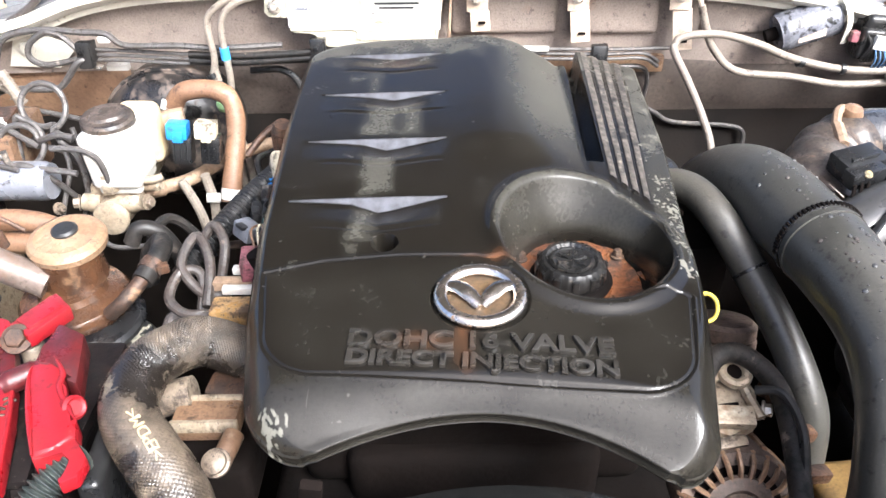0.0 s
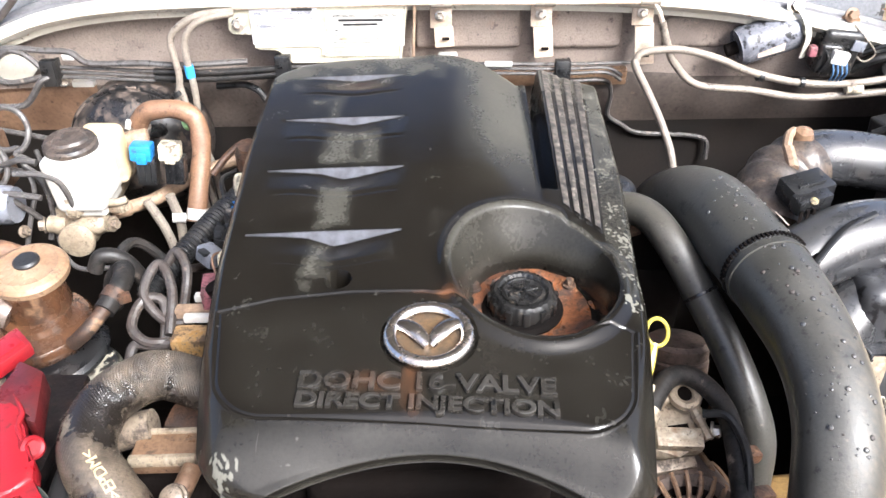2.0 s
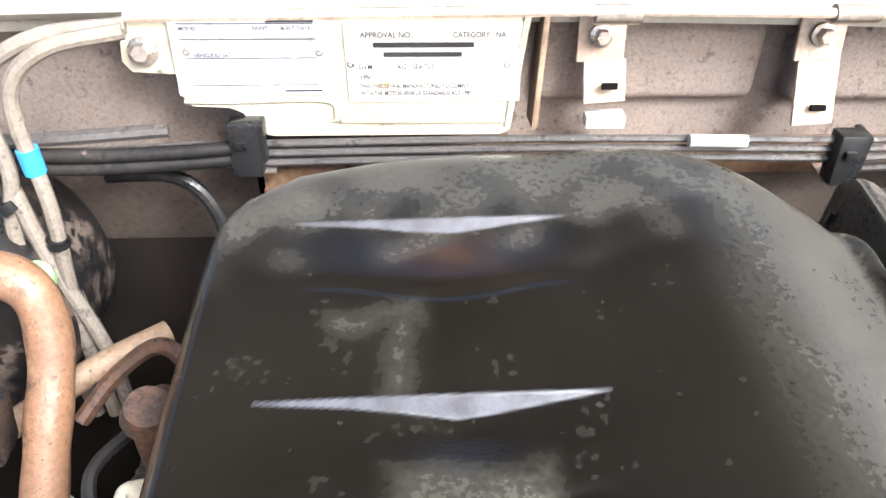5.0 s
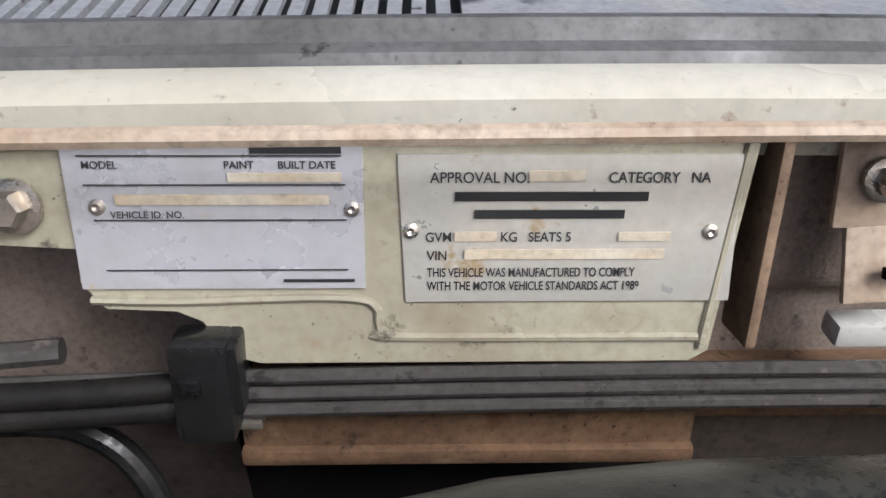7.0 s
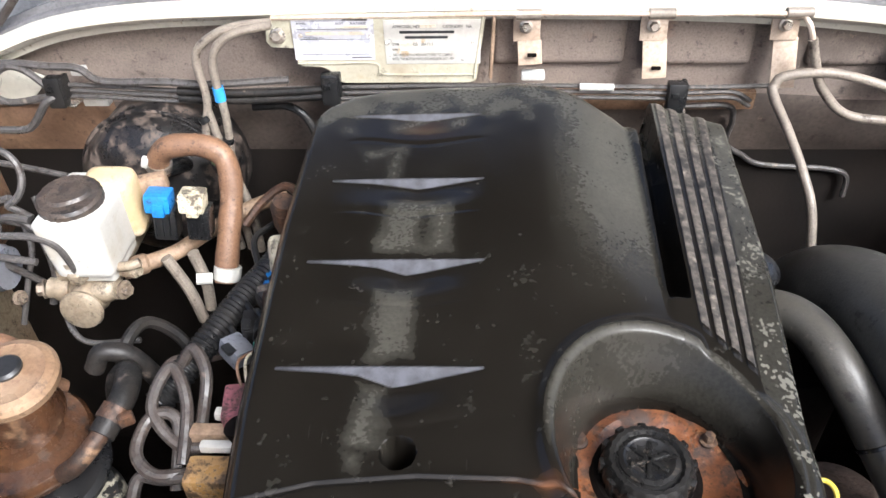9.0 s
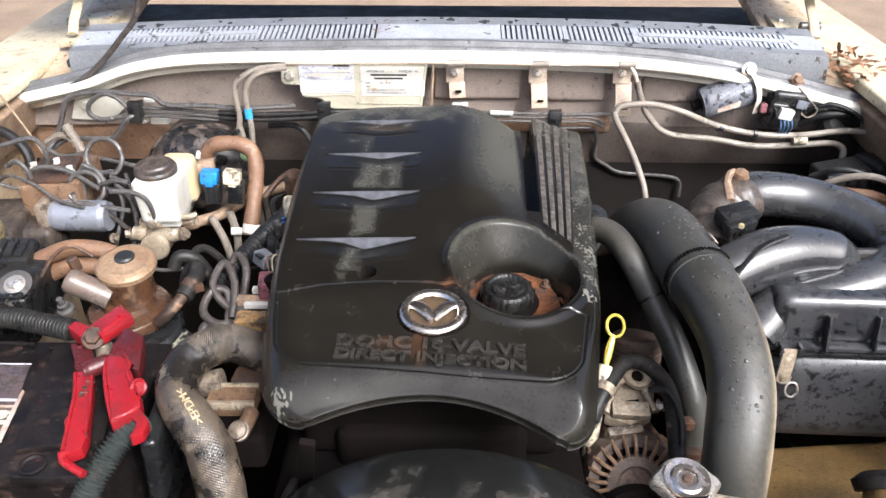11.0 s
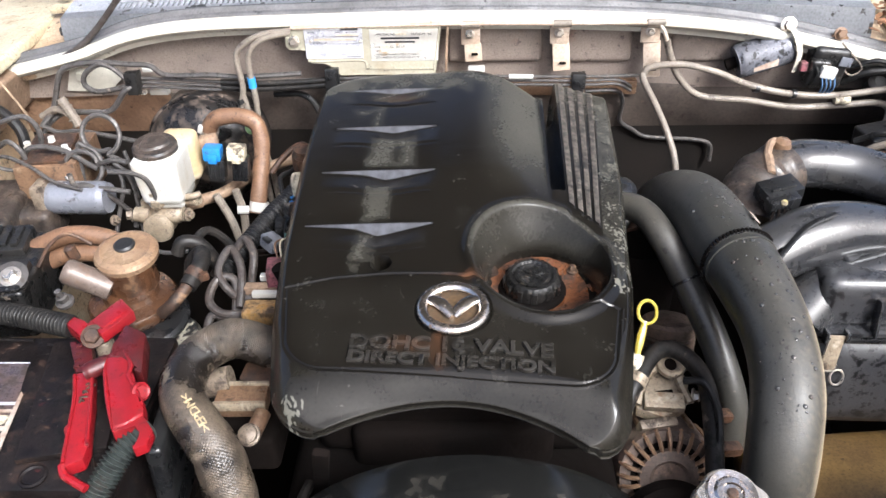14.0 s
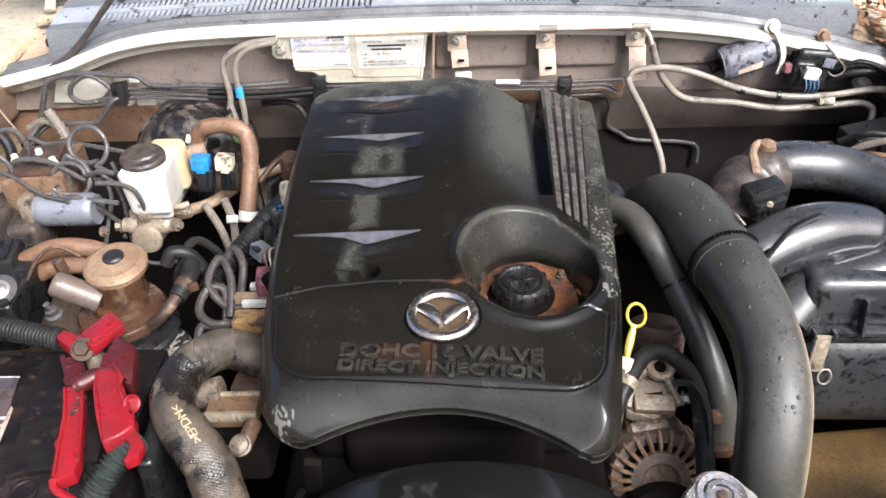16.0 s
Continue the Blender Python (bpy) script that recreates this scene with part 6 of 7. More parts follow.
bm = slab([(-0.3895, 0.0700), (-0.3647, 0.1092), (-0.3404, 0.0836), (-0.3639, 0.0497)], bar_z, 0.014, 0.003)
slab([(-0.384, 0.072), (-0.3650, 0.102), (-0.3470, 0.0836), (-0.3650, 0.0570)], lambda a, b: bar_z(a, b) + 0.0025, 0.006, 0.002, bm)
part("cover", bm, M["red"], lug)
bm = slab([(-0.4180, 0.0780), (-0.4130, 0.0890), (-0.3969, 0.0820), (-0.3745, 0.0607), (-0.3893, 0.0546)], lambda a, b: 1.011, 0.018, 0.004)
part("cable_boot", bm, M["red"], lug)
part("clamp_bolt", bolt((-0.3760, 0.0540, 1.012), 0.0085, (0.1, -0.6, 0.8)), M["rust"], lug, "rusty clamp bolt")
bm = tube([(-0.66, 0.145, 0.985), (-0.57, 0.122, 0.996), (-0.4862, 0.1022, 1.0), (-0.4508, 0.0928, 1.0), (-0.412, 0.081, 1.001)], lambda t: 0.0116 + 0.0017 * math.sin(t * 2 * math.pi * 52), 760, 14)
part("cable", bm, M["conduit"], lug, "black ribbed conduit")
solo("battery_shield", block((-0.291, 0.00, 0.915), (0.018, 0.14, 0.13), 0.008, (0, 4, 4)), M["black"], "black plastic shield beside the battery", "shield")
solo("battery_tray", block((-0.465, -0.004, 0.755), (0.36, 0.25, 0.03), 0.006), M["dark"], "dark metal tray under the battery", "tray")


# ---- radiator hose, thermostat, fan shroud, radiator ----
RH = [(-0.150, 0.060, 0.975), (-0.1917, 0.0682, 0.980), (-0.2289, 0.0684, 0.995), (-0.251, 0.0518, 1.0), (-0.2647, 0.0271, 1.002), (-0.2673, -0.0059, 1.0), (-0.2585, -0.0272, 0.995), (-0.2399, -0.0471, 0.985), (-0.2215, -0.0650, 0.968), (-0.2120, -0.082, 0.935), (-0.208, -0.095, 0.90), (-0.205, -0.11, 0.84)]
hose = thing("radiator_hose", (-0.20, -0.05, 0.95), "wet patterned black radiator hose in a tight bend", "radiator hose")


def scaly_hose():
    """A hose whose wall carries a woven pattern of small raised scales."""
    bm = bmesh.new()
    n, seg = 620, 190
    line = spline(RH, n)
    up, rings = Vector((0, 0, 1)), []
    for k, q in enumerate(line):
        way = (line[min(k + 1, n - 1)] - line[max(k - 1, 0)]).normalized()
        side = way.cross(up).normalized()
        up = side.cross(way).normalized()
        ring_ = []
        for i in range(seg):
            a = 2 * math.pi * i / seg
            scale_ = abs(math.sin(k * 0.74 + i * math.pi * 37 / 190)) * abs(math.sin(k * 0.74 - i * math.pi * 37 / 190))
            fade = min(1, max(0, noise.noise(q * 14 + Vector((math.cos(a), math.sin(a), 0)) * 0.5) + 0.65))
            r = 0.0212 + 0.0030 * float(ease(k / n, 0.45, 0.75)) + 0.0015 * scale_ * fade + 0.0008 * noise.noise(q * 60)
            ring_.append(bm.verts.new(q + r * (side * math.cos(a) + up * math.sin(a))))
        rings.append(ring_)
    for a, b in zip(rings, rings[1:]):
        for i in range(seg):
            bm.faces.new((a[i], a[(i + 1) % seg], b[(i + 1) % seg], b[i]))
    bm.faces.new(rings[0][::-1])
    bm.faces.new(rings[-1])
    return bm


part("hose_body", scaly_hose(), M["snake"], hose)
mark = writing("print_mark", ">EPDM<", 0.0118, pose(-0.2230, -0.0600, 1.0, 0, 0, 133), M["inkgold"], hose, 0.0007, "faded gold printed letters", wide=0.92)
core = spline(RH, 120)
for v in mark.data.vertices:
    q = min(core, key=lambda c: (c.x - v.co.x) ** 2 + (c.y - v.co.y) ** 2)
    v.co.z = q.z + math.sqrt(max(0.0264 ** 2 - (q.x - v.co.x) ** 2 - (q.y - v.co.y) ** 2, 0)) + (v.co.z - 1.0)
bm = bmesh.new()
ringp = [(-0.206 + 0.0255 * math.cos(a), -0.105 + 0.025 * math.sin(a), 0.865 + 0.010 * math.sin(a)) for a in (2 * math.pi * i / 40 for i in range(41))]
tube(ringp, 0.003, 82, 6, bm, False)
part("clamp_ring", bm, M["zinc"], hose)

th = thing("thermostat_housing", (-0.215, 0.01, 0.92), "muddy cast thermostat housing beside the radiator hose", "thermostat housing")
bm = block((-0.219, 0.016, 0.956), (0.054, 0.030, 0.020), 0.004, (0, -2, -1))
part("body", bm, M["mudalloy"], th)
bm = block((-0.219, 0.003, 0.962), (0.056, 0.006, 0.010), 0.002, (-12, -2, -1))
block((-0.219, 0.030, 0.966), (0.054, 0.005, 0.006), 0.002, (0, -2, -1), bm)
part("flange_lip", bm, M["castpale"], th, "pale dusty flange lip")
part("pipe_neck", tube([(-0.270, 0.034, 0.958), (-0.252, 0.036, 0.962), (-0.235, 0.038, 0.965)], 0.015, 16, 18), M["alloy"], th)
part("upper_arm", block((-0.205, 0.045, 0.962), (0.040, 0.028, 0.016), 0.005, (0, 0, -6)), M["rust"], th)
part("brace", tube([(-0.193, -0.004, 0.960), (-0.196, -0.018, 0.958), (-0.200, -0.030, 0.954)], 0.0085, 10, 12), M["mudalloy"], th)
bm = lathe([(0.0105, 0), (0.0115, 0.002), (0.0115, 0.005), (0.0095, 0.006), (0.0095, 0.010), (0.006, 0.012), (0.0, 0.0125)], (-0.200, -0.032, 0.958), (-0.1, -0.6, 1), 18)
part("bolt_head", bm, M["alloy"], th)
part("base", block((-0.215, 0.02, 0.915), (0.07, 0.09, 0.05), 0.012), M["dark"], th)
solo("mount_stay", block((-0.128, -0.060, 0.93), (0.016, 0.008, 0.19), 0.003, (24, 10, 0)), M["dark"], "narrow steel stay under the cover's corner", "stay")

sh = thing("fan_shroud", (0.02, -0.15, 0.50), "glossy black fan shroud ring dusted with dirt, with painted highlights", "fan shroud")
bm = lathe([(0.235, 0), (0.244, 0.004), (0.246, 0.016), (0.246, 0.05), (0.247, 0.09), (0.25, 0.12)], (0.02, -0.098, 0.738), (0, -1, 0.12), 96)
fs = [f for f in bm.faces if len(f.verts) > 4]
bmesh.ops.delete(bm, geom=fs, context="FACES_ONLY")
bmesh.ops.solidify(bm, geom=bm.faces[:], thickness=0.003)
part("ring", bm, M["shroud"], sh)
bm = bmesh.new()
for k in range(7):
    a = 2 * math.pi * k / 7
    block((0.02 + 0.13 * math.cos(a), -0.13, 0.738 + 0.13 * math.sin(a)), (0.16, 0.004, 0.07), 0.002, (25, -math.degrees(a), 0), bm)
part("fan_blades", bm, M["black"], sh)
part("shroud_box", block((0.02, -0.215, 0.70), (0.62, 0.03, 0.46), 0.012), M["shroud"], sh)
rad = thing("radiator", (0.02, -0.25, 0.42), "dark radiator top tank with a filler neck", "radiator")
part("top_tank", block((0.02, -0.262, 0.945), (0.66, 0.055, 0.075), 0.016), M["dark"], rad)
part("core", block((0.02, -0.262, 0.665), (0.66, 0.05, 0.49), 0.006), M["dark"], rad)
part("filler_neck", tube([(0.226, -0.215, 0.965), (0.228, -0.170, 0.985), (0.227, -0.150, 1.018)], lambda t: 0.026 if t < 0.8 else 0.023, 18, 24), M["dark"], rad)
rc = thing("pressure_cap", (0.227, -0.148, 1.016), "worn bare-metal radiator cap with two ears", "radiator cap")
CAPX = (0.05, -0.16, 1)
part("rim", lathe([(0.0205, 0), (0.0245, 0.002), (0.0245, 0.009), (0.0225, 0.0125), (0.0, 0.0132)], (0.227, -0.148, 1.016), CAPX, 64, wobble=lambda a: 1 + 0.27 * math.exp(-(min(a % math.pi, math.pi - a % math.pi) / 0.26) ** 2)), M["zinc"], rc)
part("dished_top", lathe([(0.021, 0), (0.020, 0.002), (0.015, 0.0015), (0.013, 0.0032), (0.009, 0.0032), (0.008, 0.0012), (0.0, 0.001)], Vector((0.227, -0.148, 1.016)) + Vector(CAPX).normalized() * 0.0132, CAPX, 48), M["chrome"], rc)
part("rivet", lathe([(0.005, 0), (0.004, 0.002), (0.0, 0.0026)], Vector((0.227, -0.148, 1.016)) + Vector(CAPX).normalized() * 0.0146, CAPX, 20), M["rust"], rc)
solo("overflow_hose", tube([(0.250, -0.152, 1.005), (0.275, -0.160, 1.008), (0.32, -0.166, 1.006), (0.37, -0.18, 0.995), (0.45, -0.20, 0.96)], 0.0068, 40, 12), M["palepipe"], "thin grey overflow hose beside the radiator cap", "hose")


# ---- intake pipes ----
IP = [(0.283, 0.385, 0.83), (0.284, 0.380, 0.91), (0.290, 0.345, 0.975), (0.300, 0.265, 1.025), (0.311, 0.16, 1.040), (0.322, 0.06, 1.034), (0.322, -0.005, 1.013), (0.314, -0.05, 0.975), (0.310, -0.075, 0.91), (0.308, -0.085, 0.82)]
intake_r = lambda t: 0.0465 - 0.0080 * float(ease(t, 0.25, 0.5)) - 0.0050 * float(ease(t, 0.5, 0.68))
pipe = thing("intake_pipe", (0.30, 0.1, 0.82), "fat dusty black intake pipe with water beads", "intake pipe")


def dust_light_pipe(ob, line, way, start, k):
    """Beige dusty tone with warm side light painted on one flank of a pipe, thinning out upwards along it."""
    q, out_ = spline(line, 121), Vector(way).normalized()
    val = []
    for v in ob.data.vertices:
        i = min(range(0, 121, 2), key=lambda j: (q[j] - v.co).length_squared)
        flank = (v.co - q[i]).normalized().dot(out_) + 0.16 * noise.noise(v.co * 22)
        speck = 0.5 + 0.5 * noise.noise(v.co * 260)
        s_ = float(ease(i / 120, start, start + 0.18))
        val.append(k * s_ * float(ease(flank, 0.58, 1.0)) + 0.18 * k * s_ * float(ease(speck, 0.35, 0.9)) * float(ease(flank, -0.6, 0.6)))
    ob.data.attributes.new("dust_sheen", "FLOAT", "POINT").data.foreach_set("value", val)


dust_light_pipe(part("pipe_body", tube(IP, intake_r, 220, 56), M["duct"], pipe), IP, (1, -0.02, 0.05), 0.50, 0.95)


def ring_on(line, at, r, wide, seg=48):
    """A flat band round a pipe at a share of its length."""
    q = spline(line, 201)
    i = int(at * 200)
    way = (q[i + 1] - q[i - 1]).normalized()
    return lathe([(r - 0.002, 0), (r, 0.0008), (r, wide - 0.0008), (r - 0.002, wide)], q[i], way, seg)


part("band", ring_on(IP, 0.495, 0.0402, 0.007), M["black"], pipe)
bm = ring_on(IP, 0.512, 0.0398, 0.004)
part("bead", bm, M["duct"], pipe)
bm = bmesh.new()
q = spline(IP, 201)
for k in range(26):
    i = 99
    way = (q[i + 1] - q[i - 1]).normalized()
    side = way.cross(Vector((0, 0, 1))).normalized()
    up = side.cross(way)
    a = radians(-10 + 150 * k / 25)
    c = q[i] + way * 0.004 + 0.0404 * (side * math.cos(a) + up * math.sin(a))
    block(c, (0.0022, 0.005, 0.0022), 0, (0, 0, 10), bm)
part("band_teeth", bm, M["dark"], pipe)
part("paper_mark", block((0.334, 0.178, 1.0735), (0.007, 0.018, 0.001), 0.0003, (0, 40, 8)), M["sticker"], pipe, "small white paper mark")


def beads(line, r, n, lo, hi, seed):
    """Water drops lying on a pipe's upper side."""
    rnd = random.Random(seed)
    q, bm = spline(line, 201), bmesh.new()
    for _ in range(n):
        i = rnd.randint(int(lo * 200), int(hi * 200))
        way = (q[i + 1] - q[i - 1]).normalized()
        side = way.cross(Vector((0, 0, 1))).normalized()
        up = side.cross(way).normalized()
        a = radians(rnd.gauss(95, 26))
        out_ = side * math.cos(a) + up * math.sin(a)
        s = rnd.choice((0.0008, 0.001, 0.0012, 0.0016, 0.0024))
        rad_ = r(i / 200) if callable(r) else r
        lathe([(s, -0.0003), (s * 0.85, s * 0.35), (s * 0.45, s * 0.58), (0.0, s * 0.62)], q[i] + out_ * rad_, out_, 8, bm)
    return bm


wet = material("water_drop", (0.06, 0.06, 0.06), (0.05, 0.05, 0.05), 0.05, bump=0)
tagged(part("water", beads(IP, intake_r, 170, 0.36, 0.76, 4), wet, pipe), kind="stuff")

SP = [(0.172, 0.275, 1.010), (0.205, 0.272, 1.028), (0.230, 0.250, 1.033), (0.248, 0.214, 1.022), (0.272, 0.172, 0.988), (0.294, 0.130, 0.952), (0.309, 0.094, 0.918), (0.320, 0.076, 0.880), (0.325, 0.068, 0.82)]
sp = thing("coolant_hose", (0.26, 0.1, 0.82), "slimmer dusty black hose beside the intake pipe", "hose")
dust_light_pipe(part("hose_body", tube(SP, 0.0168, 150, 32), M["duct"], sp), SP, (-0.3, -0.2, 1), -0.2, 0.05)
part("joint", ring_on(SP, 0.44, 0.0181, 0.004, 32), M["black"], sp)

solo("ribbed_hose", lathe([(0.030, 0), (0.034, 0.003), (0.034, 0.012), (0.0315, 0.014), (0.034, 0.016), (0.034, 0.026), (0.0315, 0.028), (0.034, 0.030), (0.034, 0.040), (0.0315, 0.042), (0.033, 0.044), (0.033, 0.056), (0.028, 0.060), (0.0, 0.060)], (0.262, 0.165, 0.862), (0.05, 0.35, 1), 36), M["ribbed"], "dusty brown ribbed rubber hose below the intake pipe", "ribbed hose")
bm = bmesh.new()
lathe([(0.047, 0), (0.050, 0.003), (0.050, 0.09), (0.042, 0.105)], (0.245, 0.285, 0.86), (0, 0, 1), 36, bm)
solo("turbo_housing", bm, M["dark"], "dark round turbo housing behind the dipstick", "turbocharger")
bm = bmesh.new()
for k in range(5):
    block((0.292 + 0.006 * k, 0.118 - 0.010 * k, 0.890 - 0.002 * k), (0.016, 0.006, 0.034), 0.002, (0, 0, -40), bm)
solo("hose_end", bm, M["rust"], "rusty finned hose end by the intake pipe", "hose end")
dip = thing("dipstick", (0.21, 0.10, 0.90), "yellow ring-handled oil dipstick in a pale tube", "dipstick")
part("ring_handle", tube([(0.2215 + 0.0105 * math.cos(a), 0.134 + 0.0085 * math.sin(a), 0.974 + 0.010 * math.sin(a)) for a in (2 * math.pi * i / 24 for i in range(25))], 0.0020, 60, 8, None, False), M["yellow"], dip, "bright yellow ring handle")
part("shaft", tube([(0.219, 0.128, 0.965), (0.212, 0.112, 0.950), (0.208, 0.100, 0.938)], lambda t: 0.0030 + 0.002 * math.sin(math.pi * t), 16, 8), M["yellow"], dip, "yellow stem")
part("tube", tube([(0.208, 0.100, 0.940), (0.202, 0.085, 0.925), (0.197, 0.07, 0.90), (0.19, 0.05, 0.84)], 0.0085, 26, 12), M["ivory"], dip, "pale dipstick tube")

alt = thing("alternator", (0.225, 0.0, 0.80), "dusty cast alternator with slotted end frame", "alternator")
part("case", lathe([(0.044, 0), (0.054, 0.008), (0.057, 0.02), (0.057, 0.08), (0.053, 0.09)], (0.238, 0.092, 0.800), (0, -1, 0.5), 44), M["ribbed"], alt)
AX = Vector((0, -1, 0.5)).normalized()
AC = Vector((0.238, 0.092, 0.800)) + AX * 0.09
sd = Vector((1, 0, 0))
un = sd.cross(AX).normalized()
for k in range(24):
    a = 2 * math.pi * k / 24
    d = sd * math.cos(a) + un * math.sin(a)
    part("fin", tube([AC + d * 0.030 + AX * 0.007, AC + d * 0.043 + AX * 0.006, AC + d * 0.054 - AX * 0.004], 0.0026, 8, 6), M["mudalloy"], alt)
part("end_plate", lathe([(0.045, 0), (0.041, 0.002), (0.0, 0.0022)], AC - AX * 0.002, AX, 36), M["dark"], alt)
part("hub", lathe([(0.034, 0.004), (0.033, 0.009), (0.022, 0.011), (0.018, 0.008), (0.0, 0.008)], AC, AX, 36), M["ribbed"], alt)
for k in range(12):
    a = 2 * math.pi * k / 12
    d = sd * math.cos(a) + un * math.sin(a)
    part("case_rib", tube([AC + d * 0.057 - AX * 0.014, AC + d * 0.0585 - AX * 0.05, AC + d * 0.057 - AX * 0.072], 0.0032, 8, 6), M["mudalloy"], alt)
part("pulley", lathe([(0.046, 0), (0.052, 0.003), (0.046, 0.008), (0.052, 0.013), (0.046, 0.018), (0.052, 0.022), (0.030, 0.023), (0.0, 0.018)], AC + un * 0.050 + AX * 0.010, AX, 40), M["dark"], alt)
part("through_bolt", bolt(AC + un * 0.050 - sd * 0.022 + AX * 0.002, 0.006, AX), M["alloy"], alt)
br = thing("alternator_bracket", (0.235, 0.08, 0.86), "pale cast alloy bracket above the alternator", "bracket")
bm = slab([(0.206, 0.062), (0.214, 0.096), (0.236, 0.112), (0.262, 0.112), (0.270, 0.092), (0.262, 0.064), (0.236, 0.052)], lambda a, b: 0.900 + 0.35 * (b - 0.08), 0.014, 0.003)
tube([(0.207, 0.064, 0.897), (0.222, 0.096, 0.910), (0.240, 0.108, 0.914)], 0.005, 16, 8, bm)
tube([(0.266, 0.066, 0.898), (0.258, 0.090, 0.908), (0.258, 0.104, 0.913)], 0.005, 16, 8, bm)
part("arm", bm, M["castpale"], br)
part("eye", tube([(0.250 + 0.012 * math.cos(a), 0.106 + 0.012 * math.sin(a), 0.918 + 0.004 * math.sin(a)) for a in (2 * math.pi * i / 20 for i in range(21))], 0.0052, 42, 8, None, False), M["castpale"], br)
part("pad", block((0.236, 0.064, 0.902), (0.044, 0.020, 0.012), 0.003, (18, 0, -4)), M["castpale"], br)
part("eye_hole", lathe([(0.0085, 0), (0.0085, 0.002), (0.0, 0.0021)], (0.250, 0.106, 0.9165), (0, -0.35, 1), 18), M["dark"], br)
part("bolt_head", bolt((0.272, 0.078, 0.896), 0.006, (1, -0.4, 0.3)), M["zinc"], br)
part("bolt_head", bolt((0.222, 0.072, 0.899), 0.005, (0, -0.35, 1)), M["steelpipe"], br)
part("slot", block((0.240, 0.078, 0.9), (0.020, 0.008, 0.003), 0.001, (19, 0, 8)), M["dark"], br)
part("web", block((0.228, 0.048, 0.880), (0.044, 0.012, 0.024), 0.004, (20, 0, 10)), M["alloy"], br)
solo("heater_hose", tube([(0.186, 0.045, 0.905), (0.205, 0.076, 0.922), (0.232, 0.112, 0.932), (0.260, 0.115, 0.930), (0.282, 0.08, 0.92), (0.280, 0.02, 0.90), (0.270, -0.05, 0.87)], 0.010, 60, 14), M["rubber"], "thin black rubber hose looping over the bracket", "hose")
solo("hose_clamp", tube([(0.203, 0.073, 0.9205), (0.209, 0.082, 0.9245)], 0.0116, 5, 18), M["castpale"], "pale clamp on the thin black hose", "hose clamp", "hose clamps")
for px, py, pz in ((0.292, 0.045, 0.90), (0.296, 0.012, 0.885)):
    solo("small_bracket", block((px, py, pz), (0.03, 0.014, 0.012), 0.003, (0, 10, 12)), M["rust"], "small muddy metal tab below the intake pipe", "tab", "small tabs")
bm = lathe([(0.018, 0), (0.022, 0.004), (0.022, 0.03), (0.012, 0.036)], (0.215, 0.345, 0.985), (0.2, -0.2, 1), 24)
solo("vacuum_valve", bm, M["black"], "round black vacuum valve beside the cover", "valve")
solo("valve_bracket", block((0.228, 0.320, 0.960), (0.035, 0.03, 0.02), 0.004, (0, 0, 20)), M["rust"], "rusty bracket under the vacuum valve", "bracket")

# ---- air box and its ducts ----
UD = [(0.362, 0.25, 1.025), (0.388, 0.305, 1.043), (0.44, 0.332, 1.050), (0.51, 0.325, 1.045), (0.565, 0.280, 1.040), (0.585, 0.225, 1.030), (0.550, 0.178, 1.018), (0.49, 0.160, 1.006), (0.425, 0.152, 0.990), (0.392, 0.135, 0.965)]
duct = thing("air_duct", (0.46, 0.25, 0.96), "glossy black U-shaped air duct splashed with mud", "air duct")
part("duct_body", tube(UD, lambda t: 0.0335 - 0.003 * math.sin(math.pi * t), 110, 34), M["airbox"], duct)
part("muddy_sleeve", tube([(0.352, 0.232, 1.018), (0.362, 0.268, 1.034), (0.385, 0.302, 1.043), (0.420, 0.322, 1.050)], lambda t: 0.0365 + 0.0015 * math.sin(t * 30), 40, 32), M["muddy_duct"], duct, "mud-caked duct mouth")
part("duct_band", ring_on(UD, 0.62, 0.0325, 0.006, 40), M["black"], duct)
res = thing("resonator_duct", (0.43, 0.19, 1.0), "short fat glossy black duct with a clamp", "air duct")
RD = [(0.325, 0.150, 1.012), (0.360, 0.168, 1.030), (0.405, 0.186, 1.040), (0.455, 0.196, 1.042), (0.500, 0.196, 1.036), (0.515, 0.19, 1.02)]
part("duct_body", tube(RD, lambda t: 0.029 + 0.007 * math.sin(math.pi * min(1, t * 1.1)) - 0.016 * max(0, t - 0.85) / 0.15, 60, 30), M["airbox"], res)
bm = tube([(0.352, 0.135, 1.050), (0.385, 0.160, 1.072), (0.42, 0.176, 1.079)], 0.0035, 40, 8, None, True, 0.6)
part("strap", bm, M["black"], res)
part("strap_screw", lathe([(0.006, 0), (0.006, 0.022), (0.004, 0.024)], (0.350, 0.140, 1.044), (0.5, 0.6, 0.4), 10), M["dark"], res)
part("collar", ring_on(RD, 0.12, 0.0345, 0.008, 36), M["muddy_duct"], res)
maf = thing("air_flow_sensor", (0.385, 0.235, 1.055), "black air flow sensor plug on the duct", "sensor")
part("body", block((0.378, 0.232, 1.072), (0.046, 0.030, 0.022), 0.003, (8, -6, 16)), M["black"], maf)
bm = block((0.376, 0.212, 1.070), (0.038, 0.016, 0.018), 0.003, (8, -6, 16))
block((0.378, 0.222, 1.084), (0.030, 0.003, 0.003), 0.001, (8, -6, 16), bm)
for k in range(5):
    block((0.362 + 0.007 * k, 0.2035 + 0.002 * k, 1.068), (0.0025, 0.003, 0.014), 0.0006, (8, -6, 16), bm)
part("plug", bm, M["black"], maf)
for k in range(3):
